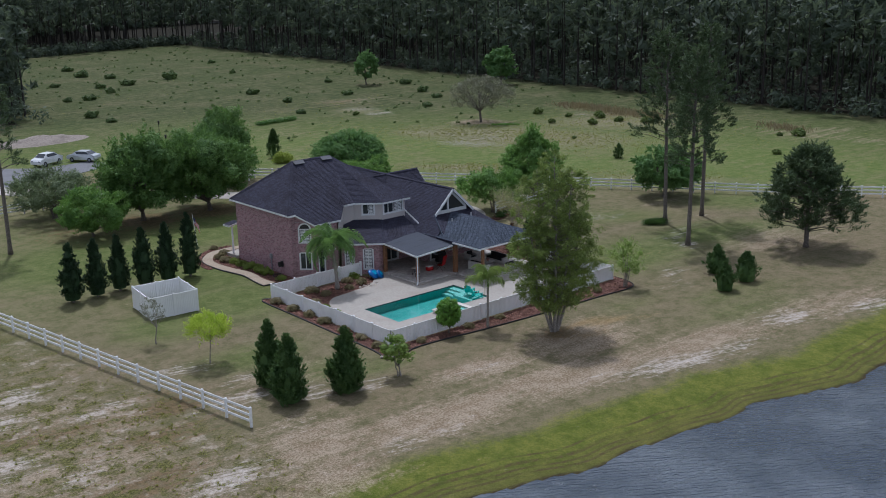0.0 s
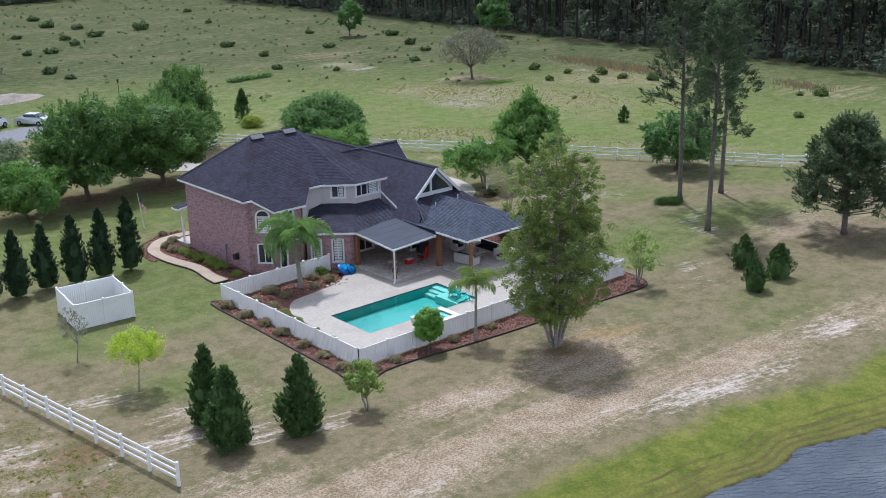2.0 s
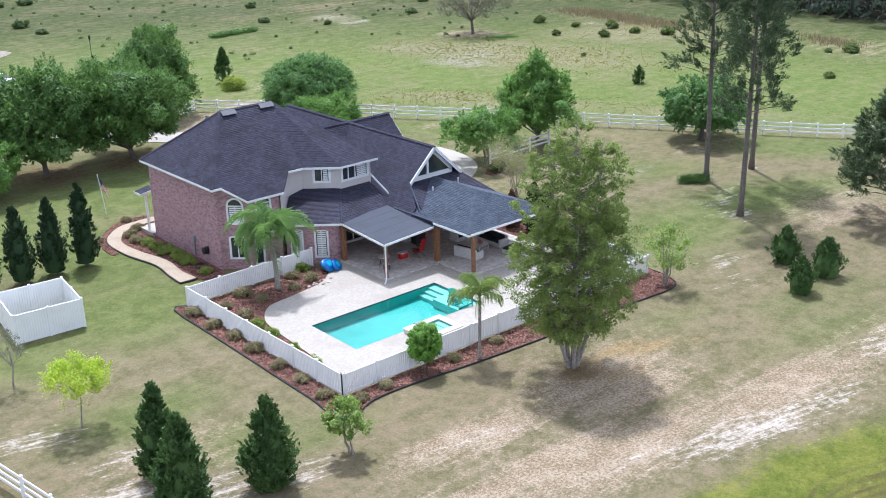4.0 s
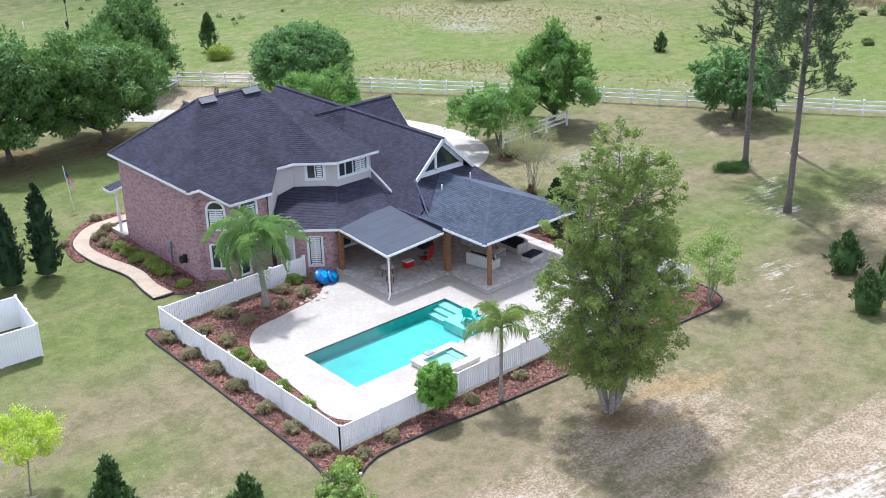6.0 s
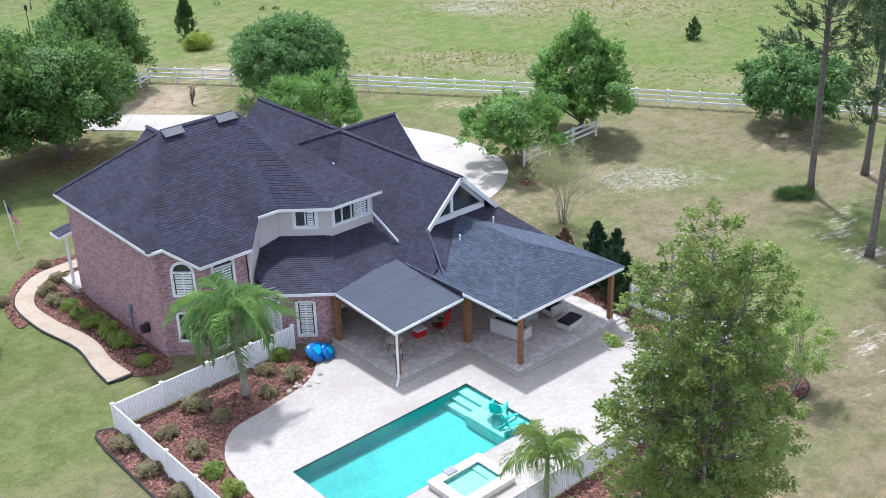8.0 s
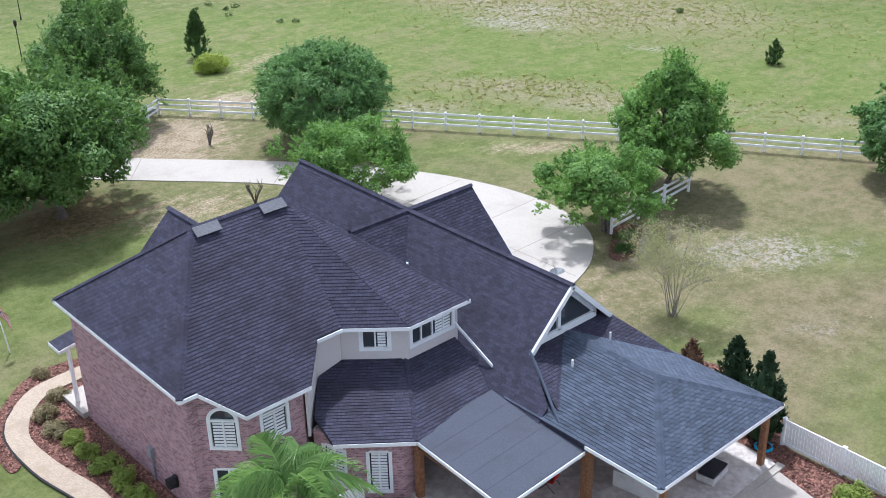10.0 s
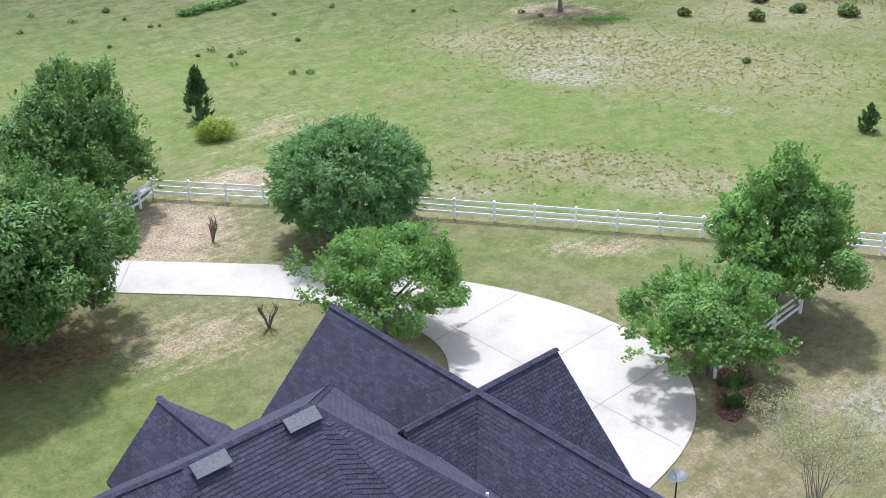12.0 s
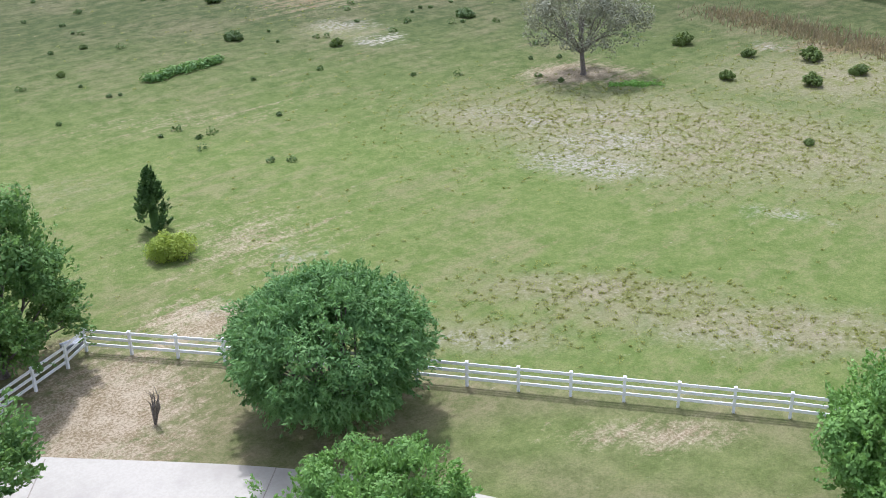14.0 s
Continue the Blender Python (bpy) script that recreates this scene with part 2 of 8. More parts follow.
def pool_water_material(name, tint, rough=0.03):
    m, t, b = shader(name)
    pos = t.nodes.new("ShaderNodeNewGeometry").outputs["Position"]
    gl = t.nodes.new("ShaderNodeBsdfGlossy")
    gl.inputs["Roughness"].default_value = rough
    tr = t.nodes.new("ShaderNodeBsdfTransparent")
    tr.inputs["Color"].default_value = (*tint, 1)
    fr = node(t, "ShaderNodeFresnel", IOR=1.33)
    bp = node(t, "ShaderNodeBump", Strength=0.15, Distance=0.05)
    t.links.new(noise_node(t, pos, 3.0, 3.0), bp.inputs["Height"])
    t.links.new(bp.outputs[0], gl.inputs["Normal"])
    t.links.new(bp.outputs[0], fr.inputs["Normal"])
    ms = t.nodes.new("ShaderNodeMixShader")
    t.links.new(fr.outputs[0], ms.inputs[0])
    t.links.new(tr.outputs[0], ms.inputs[1])
    t.links.new(gl.outputs[0], ms.inputs[2])
    t.links.new(ms.outputs[0], t.nodes["Material Output"].inputs["Surface"])
    return m


def lake_material():
    m, t, b = shader("lake_water")
    pos = t.nodes.new("ShaderNodeNewGeometry").outputs["Position"]
    mp = t.nodes.new("ShaderNodeMapping")
    mp.inputs["Scale"].default_value = (1.0, 1.0, 1.0)
    mp.inputs["Rotation"].default_value = (0, 0, radians(35))
    t.links.new(pos, mp.inputs["Vector"])
    w = node(t, "ShaderNodeTexWave", Scale=0.95, Distortion=7.0, Detail=4.0, Detail_Scale=1.5, Detail_Roughness=0.6)
    w.bands_direction = "Y"
    t.links.new(mp.outputs[0], w.inputs["Vector"])
    mp2 = t.nodes.new("ShaderNodeMapping")
    mp2.inputs["Scale"].default_value = (0.7, 2.4, 1.0)
    t.links.new(mp.outputs[0], mp2.inputs["Vector"])
    n = noise_node(t, mp2.outputs[0], 1.0, 4.0, 0.6)
    gust = noise_node(t, pos, 0.10, 3.0)
    # blue-grey base colour with paler patches stands in for the reflected sky
    t.links.new(mix(t, ramp(t, gust, 0.35, 0.65), (0.078, 0.096, 0.124), (0.190, 0.218, 0.258)), b.inputs["Base Color"])
    b.inputs["Roughness"].default_value = 0.10
    b.inputs["IOR"].default_value = 1.33
    b.inputs["Specular IOR Level"].default_value = 0.5
    h = calc(t, "MULTIPLY", calc(t, "ADD", calc(t, "MULTIPLY", w.outputs["Fac"], 0.32), calc(t, "MULTIPLY", n, 1.6)), ramp(t, gust, 0.3, 0.7, 0.5, 1.2))
    bump(t, b, h, 1.0, 0.36)
    return m


def glass_material():
    m, t, b = shader("window_glass")
    b.inputs["Base Color"].default_value = (0.035, 0.042, 0.050, 1)
    b.inputs["Roughness"].default_value = 0.06
    b.inputs["Specular IOR Level"].default_value = 0.7
    return m


GRASS = ground_material()
BRICK = brick_material()
GLASS = glass_material()
LAKE = lake_material()
POOLWATER = pool_water_material("pool_water", (0.62, 0.95, 0.93))
WHITE = surface("white_vinyl", (0.88, 0.88, 0.88), (0.91, 0.91, 0.91), 30, 0.8, 0.45, 0.05, c3=(0.78, 0.78, 0.77))
TRIM = surface("white_painted_trim", (0.76, 0.77, 0.78), (0.82, 0.82, 0.82), 25, 1.2, 0.5, 0.08, c3=(0.66, 0.66, 0.66))
STUCCO = surface("grey_beige_stucco", (0.56, 0.51, 0.49), (0.62, 0.57, 0.55), 40, 0.8, 0.9, 0.4, c3=(0.50, 0.45, 0.43))
SHINGLE = surface("old_purple_grey_shingle", (0.026, 0.0250, 0.041), (0.055, 0.0545, 0.084), 22, 0.42, 0.85, 0.5, 0.01, c3=(0.017, 0.0135, 0.021), island=0.19, spec=0.3)
NEWSHINGLE = surface("newer_blue_grey_shingle", (0.047, 0.061, 0.087), (0.080, 0.097, 0.130), 26, 0.5, 0.9, 0.5, 0.01, c3=(0.040, 0.050, 0.066), island=0.19, spec=0.3)
UNDERLAY = surface("dark_roof_underlay", (0.024, 0.022, 0.035), (0.038, 0.035, 0.054), 20, 1, 0.95, 0.1)
ROLLED = surface("rolled_roofing", (0.056, 0.064, 0.084), (0.074, 0.082, 0.103), 18, 0.7, 0.9, 0.3, 0.005, c3=(0.05, 0.055, 0.066), spec=0.3)
METALGREY = surface("grey_painted_metal", (0.20, 0.21, 0.23), (0.28, 0.29, 0.31), 15, 2.0, 0.5, 0.1)
VENTMETAL = surface("weathered_vent_metal", (0.105, 0.107, 0.118), (0.155, 0.157, 0.168), 15, 2.0, 0.55, 0.1)
CONCRETE = surface("pale_concrete", (0.400, 0.365, 0.316), (0.435, 0.398, 0.346), 8, 0.35, 0.85, 0.15, c3=(0.31, 0.28, 0.245))
DECK = surface("sand_coloured_pool_deck", (0.355, 0.322, 0.282), (0.415, 0.380, 0.336), 6, 0.35, 0.8, 0.15, c3=(0.305, 0.262, 0.224))
PATIO = surface("stamped_grey_patio", (0.43, 0.39, 0.355), (0.60, 0.56, 0.52), 3.5, 0.9, 0.75, 0.2, c3=(0.32, 0.285, 0.26))
PATHMAT = surface("sandy_path", (0.34, 0.27, 0.195), (0.44, 0.36, 0.27), 14, 1.0, 0.9, 0.3, c3=(0.28, 0.215, 0.155))
MULCH = surface("red_brown_mulch", (0.085, 0.035, 0.025), (0.235, 0.115, 0.085), 13, 1.4, 0.95, 1.0, 0.06, c3=(0.17, 0.10, 0.08))
CHIP = surface("bark_chip", (0.13, 0.055, 0.040), (0.27, 0.140, 0.105), 12, 1.4, 0.95, 0.4, 0.01, island=0.6)
EDGING = surface("black_edging", (0.012, 0.012, 0.012), (0.025, 0.025, 0.025), 20, 2, 0.6, 0.1)
ASPHALT = surface("asphalt", (0.16, 0.16, 0.17), (0.22, 0.22, 0.23), 12, 0.4, 0.9, 0.3)
POOLSHELL = surface("turquoise_plaster", (0.075, 0.385, 0.355), (0.100, 0.430, 0.395), 3, 0.28, 0.7, 0.05, c3=(0.035, 0.270, 0.255))
POOLTILE = surface("dark_waterline_tile", (0.05, 0.07, 0.07), (0.14, 0.16, 0.15), 16, 2, 0.3, 0.1)
WOOD = surface("brown_stained_post", (0.17, 0.075, 0.035), (0.30, 0.145, 0.070), 9, 1.2, 0.6, 0.2)
# bark darkened in colour for the gloom between the far trunks
SHADEBARK = surface("shaded_far_bark", (0.030, 0.026, 0.022), (0.055, 0.048, 0.042), 3, 0.5, 0.95, 0.3)
BARK = surface("grey_bark", (0.105, 0.088, 0.074), (0.22, 0.19, 0.165), 11, 1.5, 0.95, 0.9, 0.03)
PALEBARK = surface("pale_bark", (0.24, 0.21, 0.18), (0.40, 0.36, 0.32), 9, 1.5, 0.95, 0.6, 0.02)
L_OAK = foliage("oak_leaves", (0.048, 0.116, 0.034), (0.205, 0.340, 0.095), 0.30)
L_MAPLE = foliage("bright_leaves", (0.080, 0.178, 0.046), (0.250, 0.415, 0.108), 0.34)
L_BLUE = foliage("grey_green_leaves", (0.068, 0.158, 0.050), (0.215, 0.365, 0.125), 0.30)
L_WEED = foliage("weed_leaves", (0.150, 0.170, 0.036), (0.320, 0.320, 0.085), 0.45)
L_DRYGRASS = foliage("dry_grass_blades", (0.200, 0.165, 0.098), (0.330, 0.275, 0.180), 0.3)
L_BUSH = foliage("bush_leaves", (0.060, 0.105, 0.034), (0.155, 0.220, 0.075), 0.3)
L_FIELD = foliage("field_bush_leaves", (0.075, 0.120, 0.030), (0.190, 0.250, 0.070), 0.3)
L_CYPRESS = foliage("cypress_scale_leaves", (0.016, 0.036, 0.016), (0.039, 0.078, 0.029), 0.1)
L_CONE = foliage("dark_conifer_leaves", (0.034, 0.080, 0.024), (0.120, 0.205, 0.058), 0.2)
L_LIME = foliage("lime_leaves", (0.290, 0.410, 0.040), (0.560, 0.680, 0.085), 0.35)
L_BIG = foliage("olive_glossy_leaves", (0.078, 0.132, 0.038), (0.345, 0.430, 0.120), 0.38, 0.4)
L_PINE = foliage("pine_needles", (0.048, 0.085, 0.040), (0.125, 0.175, 0.078), 0.2)
# needle colour paled and greyed to carry the haze over the woods
L_FOREST = foliage("hazy_pine_needles", (0.055, 0.076, 0.060), (0.130, 0.165, 0.115), 0.4)
L_PALM = foliage("palm_leaflets", (0.105, 0.200, 0.070), (0.290, 0.440, 0.165), 0.4, 0.35)
L_PALEPALM = foliage("pale_palm_leaflets", (0.150, 0.225, 0.065), (0.330, 0.420, 0.150), 0.4, 0.45)
L_SHRUB = foliage("shrub_leaves", (0.170, 0.150, 0.075), (0.350, 0.300, 0.175), 0.3)
L_GREENSHRUB = foliage("green_shrub_leaves", (0.130, 0.195, 0.036), (0.310, 0.380, 0.085), 0.3)
L_BALL = foliage("clipped_leaves", (0.100, 0.230, 0.035), (0.270, 0.480, 0.090), 0.3, 0.4)
L_GREY = foliage("grey_thin_leaves", (0.162, 0.169, 0.121), (0.270, 0.270, 0.189), 0.2)
L_SAGE = foliage("sage_leaves", (0.105, 0.150, 0.080), (0.235, 0.290, 0.165), 0.3)
L_WISP = foliage("wispy_leaves", (0.280, 0.300, 0.140), (0.440, 0.440, 0.230), 0.4)
L_YELLOW = foliage("yellow_leaves", (0.190, 0.270, 0.040), (0.390, 0.460, 0.085), 0.35)
L_YOUNG = foliage("yellow_green_leaves", (0.144, 0.240, 0.056), (0.352, 0.464, 0.128), 0.3)
FLAGRED = surface("faded_red_cloth", (0.50, 0.03, 0.05), (0.62, 0.05, 0.07), 40, 3, 0.8, 0.1)
RED = surface("red_fabric", (0.42, 0.012, 0.015), (0.55, 0.02, 0.022), 40, 3, 0.7, 0.1)
TEAL = surface("teal_plastic", (0.01, 0.42, 0.36), (0.015, 0.50, 0.43), 30, 3, 0.4, 0.05)
BLUE = surface("blue_plastic", (0.006, 0.10, 0.34), (0.010, 0.15, 0.45), 30, 2, 0.3, 0.05)
CYAN = surface("cyan_plastic", (0.015, 0.30, 0.55), (0.025, 0.38, 0.62), 30, 2, 0.3, 0.05)
WICKER = surface("pale_grey_wicker", (0.46, 0.44, 0.42), (0.62, 0.60, 0.58), 60, 3, 0.7, 0.4)
CUSHION = surface("black_cushion", (0.012, 0.013, 0.016), (0.026, 0.027, 0.032), 30, 2, 0.85, 0.2)
BLACK = surface("black_metal", (0.012, 0.012, 0.013), (0.025, 0.025, 0.026), 30, 3, 0.45, 0.05)
CARWHITE = surface("white_car_paint", (0.76, 0.77, 0.78), (0.80, 0.81, 0.82), 6, 1, 0.2, 0.0)
CARSILVER = surface("silver_car_paint", (0.58, 0.60, 0.62), (0.64, 0.66, 0.68), 6, 1, 0.22, 0.0, metal=0.3)
RUBBER = surface("tyre_rubber", (0.015, 0.015, 0.015), (0.03, 0.03, 0.03), 30, 2, 0.8, 0.1)


# ---- mesh helpers ----
def thing(name, x, y, z, label, category, group="", kind="", rz=0.0):
    ob = new(name)
    ob.empty_display_size = 0.2
    ob.matrix_basis = pose(x, y, z, 0, 0, rz)
    return tagged(ob, label, category, group, kind)


def link_mesh(name, me, material, parent=None, label="", smooth=False):
    me.materials.append(material)
    if smooth:
        me.polygons.foreach_set("use_smooth", [True] * len(me.polygons))
    ob = new(name, me)
    if parent is not None:
        ob.parent = parent
    return tagged(ob, label)


def part(name, bm, material, parent=None, label="", smooth=False, world=False):
    """One mesh object out of a bmesh. world: the bmesh is in the world's metres, the parent is a thing that is only shifted."""
    if world and parent is not None:
        p, off = parent, Vector()
        while p is not None:
            off += p.matrix_basis.translation
            p = p.parent
        bmesh.ops.translate(bm, verts=bm.verts, vec=-off)
    me = bpy.data.meshes.new(name)
    bm.to_mesh(me)
    bm.free()
    return link_mesh(name, me, material, parent, label, smooth)


def quads(name, co, faces, material, parent=None, label="", smooth=False):
    """A mesh out of arrays: co (n, 3), faces (m, 4)."""
    co, faces = np.asarray(co, np.float32), np.asarray(faces, np.int32)
    me = bpy.data.meshes.new(name)
    me.vertices.add(len(co))
    me.vertices.foreach_set("co", co.ravel())
    k = faces.shape[1]
    me.loops.add(faces.size)
    me.loops.foreach_set("vertex_index", faces.ravel())
    me.polygons.add(len(faces))
    me.polygons.foreach_set("loop_start", np.arange(0, faces.size, k, dtype=np.int32))
    me.update(calc_edges=True)
    if not smooth:
        me.shade_flat()
    return link_mesh(name, me, material, parent, label, smooth)


def box(bm, x0, x1, y0, y1, z0, z1, m=None):
    vs = [bm.verts.new((x, y, z)) for z in (z0, z1) for x, y in ((x0, y0), (x1, y0), (x1, y1), (x0, y1))]
    if m is not None:
        for v in vs:
            v.co = m @ v.co
    for f in ((3, 2, 1, 0), (4, 5, 6, 7), (0, 1, 5, 4), (1, 2, 6, 5), (2, 3, 7, 6), (3, 0, 4, 7)):
        bm.faces.new([vs[i] for i in f])
    return vs


def boxes(*items, m=None):
    bm = bmesh.new()
    for it in items:
        box(bm, *it, m=m)
    return bm


def soft_box(x0, x1, y0, y1, z0, z1, r=0.03, seg=2):
    bm = boxes((x0, x1, y0, y1, z0, z1))
    bmesh.ops.bevel(bm, geom=list(bm.edges), offset=r, segments=seg, affect="EDGES", profile=0.5)
    return bm


def tube(bm, pts, radii, n=7, cap=True):
    """A tapered tube along points."""
    rings = []
    for i, p in enumerate(pts):
        p = Vector(p)
        d = (Vector(pts[min(i + 1, len(pts) - 1)]) - Vector(pts[max(i - 1, 0)])).normalized()
        a = d.orthogonal().normalized()
        b = d.cross(a)
        rings.append([bm.verts.new(p + float(radii[i]) * (math.cos(q) * a + math.sin(q) * b)) for q in (2 * math.pi * k / n for k in range(n))])
    for r0, r1 in zip(rings, rings[1:]):
        best = min(range(n), key=lambda s: (r0[0].co - r1[s].co).length)
        r1[:] = r1[best:] + r1[:best]
        if (r0[1].co - r1[1].co).length > (r0[1].co - r1[-1].co).length:
            r1[1:] = r1[:0:-1]
        for k in range(n):
            bm.faces.new((r0[k], r0[(k + 1) % n], r1[(k + 1) % n], r1[k]))
    if cap:
        bm.faces.new(rings[0][::-1])
        bm.faces.new(rings[-1])
    bmesh.ops.recalc_face_normals(bm, faces=list(bm.faces))


def prism(outline, z0, z1):
    """A slab over a plan outline, with its top at z1."""
    bm = bmesh.new()
    lo = [bm.verts.new((x, y, z0)) for x, y in outline]
    hi = [bm.verts.new((x, y, z1)) for x, y in outline]
    n = len(outline)
    bm.faces.new(hi)
    bm.faces.new(lo[::-1])
    for i in range(n):
        bm.faces.new((lo[i], lo[(i + 1) % n], hi[(i + 1) % n], hi[i]))
    bmesh.ops.recalc_face_normals(bm, faces=list(bm.faces))
    return bm


def smooth_line(pts, steps=6, closed=False):
    """Catmull-Rom through plan points."""
    n, out = len(pts), []
    at = (lambda i: pts[i % n]) if closed else (lambda i: pts[min(max(i, 0), n - 1)])
    for i in range(n if closed else n - 1):
        p = [Vector((*at(i + k), 0.0)) for k in (-1, 0, 1, 2)]
        for s in range(steps):
            u = s / steps
            q = 0.5 * (2 * p[1] + (p[2] - p[0]) * u + (2 * p[0] - 5 * p[1] + 4 * p[2] - p[3]) * u * u + (3 * p[1] - p[0] - 3 * p[2] + p[3]) * u ** 3)
            out.append((q.x, q.y))
    if not closed:
        out.append(tuple(pts[-1]))
    return out


# ---- ground ----
POOL = (49.85, 59.45, 64.55, 69.0)
SHORE = [(-400.0, 130.0), (-40.0, 62.0), (10.0, 46.0), (35.0, 40.6), (42.0, 39.0), (49.5, 38.0), (57.3, 37.6), (63.7, 35.6), (70.7, 35.3), (90.0, 37.0), (130.0, 45.0), (400.0, 90.0)]
# bare sand: x, y, half lengths, turn, amount
SAND_LAKE = [
    (58.5, 44.3, 6.0, 1.3, -14, 0.80),
    (63.5, 43.6, 3.5, 1.0, -10, 0.70),
    (51.5, 46.2, 4.5, 1.0, -12, 0.40),
    (48.5, 52.4, 3.5, 1.0, -10, 0.50),
    (72.4, 44.4, 2.6, 1.5, -10, 0.75),
    (80.0, 41.6, 3.0, 1.3, -10, 0.70),
    (76.5, 58.6, 2.5, 1.0, 20, 0.5),
    (37.0, 58.2, 1.8, 1.0, 0, 0.65),
    (34.6, 63.0, 2.4, 1.0, 20, 0.55),
    (32.4, 67.4, 3.0, 1.1, -25, 0.65),
    (41.0, 56.3, 1.6, 0.8, 0, 0.55),
    (33.5, 53.5, 2.5, 1.2, 0, 0.45),
]
SAND_FIELD = [
    (22.0, 70.3, 2.4, 1.4, 20, 0.85),
    (24.3, 63.9, 1.6, 0.9, 0, 0.75),
    (26.3, 64.4, 1.6, 0.8, 10, 0.70),
    (26.2, 50.2, 2.6, 1.3, 20, 0.95),
    (19.0, 66.5, 2.6, 1.6, 0, 0.75),
    (21.0, 56.5, 3.0, 1.2, 30, 0.60),
    (17.5, 60.0, 2.6, 2.0, 0, 0.70),
    (29.5, 59.8, 1.4, 0.7, 30, 0.55),
    (23.5, 47.5, 2.0, 1.2, 0, 0.65),
    (14.0, 70.0, 5.0, 4.0, 0, 0.60),
    (66.0, 174.0, 7.0, 2.5, 30, 0.20),
]
SAND_FAR = [
    (36.9, 57.0, 2.4, 1.0, 0, 0.75),
    (33.0, 60.0, 2.6, 1.1, -10, 0.75),
    (40.4, 55.6, 1.4, 0.8, 0, 0.65),
    (37.5, 47.0, 5.0, 1.3, 0, 0.5),
    (87.0, 66.5, 4.0, 1.2, 20, 0.5),
    (73.0, 55.5, 2.0, 0.8, 0, 0.4),
    (84.6, 63.3, 1.2, 1.2, 0, 0.8),
    (90.2, 70.4, 1.0, 1.0, 0, 0.5),
    (95.1, 69.6, 1.0, 1.0, 0, 0.5),
    (119.0, 156.5, 3.0, 2.0, 0, 0.7),
    (148.0, 66.0, 30.0, 1.5, -80, 0.4),
]
# dry brown and pinkish grass
DRY_NEAR = [
    (75.0, 80.0, 8.0, 8.0, 0, 0.3),
    (84.0, 80.5, 6.0, 4.0, -30, 0.40),
    (123.5, 136.0, 5.0, 3.2, -40, 0.8),
    (70.5, 117.0, 4.0, 5.0, -40, 0.9),
    (78.0, 121.5, 3.0, 2.5, -40, 0.8),
    (65.0, 106.0, 5.0, 3.0, -20, 0.6),
    (87.0, 98.8, 4.0, 1.2, -40, 0.65),
    (92.0, 59.0, 7.0, 4.5, 0, 0.6),
    (57.5, 52.5, 5.0, 3.5, 0, 0.85),
]
DRY_BELT = [
    (41.0, 48.6, 8.0, 2.4, -5, 0.85),
    (32.5, 51.0, 4.0, 4.0, 0, 0.75),
    (51.0, 47.6, 7.0, 2.4, -10, 0.95),
    (48.5, 52.8, 5.0, 1.8, -5, 0.75),
    (63.0, 45.5, 9.0, 2.2, -8, 0.75),
    (31.0, 46.5, 4.0, 2.2, 0, 0.75),
    (22.0, 58.0, 8.0, 14.0, 0, 0.55),
    (36.0, 61.5, 5.0, 3.0, 20, 0.5),
    (78.0, 44.0, 8.0, 2.5, -10, 0.6),
]
DRY_FAR = [
    (124.0, 174.0, 9.0, 5.0, 0, 0.5),
    (98.0, 76.5, 4.5, 3.0, 0, 0.45),
    (152.0, 90.0, 8.0, 4.0, -30, 0.5),
    (150.0, 75.0, 30.0, 2.5, -80, 0.5),
    (85.0, 128.0, 6.0, 5.0, 0, 0.45),
    (94.0, 150.0, 9.0, 3.0, -30, 0.35),
]
RUST_AND_SHADE = [
    (21.0, 63.0, 5.0, 1.8, -15, 0.65),
    (25.5, 58.5, 4.5, 1.6, -20, 0.65),
    (28.8, 61.8, 2.4, 2.4, 0, 0.7),
    (22.5, 52.5, 4.0, 2.5, 0, 0.6),
    (100.3, 89.5, 4.0, 1.6, -40, 0.5),
    (146.0, 122.5, 9.0, 2.0, -45, 0.85),
    (122.0, 174.0, 6.0, 3.0, 0, 0.5),
    # brown soil under the two oaks, darkening the ground for their crowns' shade
    (51.3, 111.0, 3.8, 3.6, 0, 0.95),
    (59.2, 110.3, 3.8, 3.6, 0, 0.95),
    (57.2, 54.4, 1.8, 1.4, 0, 0.8),
    (43.5, 112.0, 5.0, 6.0, 0, 0.5),
]
# rough weedy ground, and the pale bare spots in it
MEADOW = [
    (117.5, 120.5, 17.0, 8.5, -65, 1.0),
    (110.0, 133.0, 7.0, 4.0, -60, 0.8),
    (138.0, 119.0, 13.0, 8.0, -52, 0.8),
    (95.5, 109.0, 7.0, 2.0, -50, 0.85),
    (87.5, 110.0, 5.5, 2.2, -52, 0.7),
    (98.5, 100.5, 10.0, 2.8, -54, 0.85),
    (108.0, 84.0, 12.0, 3.0, -55, 0.7),
    (118.0, 162.0, 5.0, 3.5, -40, 0.7),
    (80.5, 143.0, 6.0, 4.0, -20, 0.5),
]
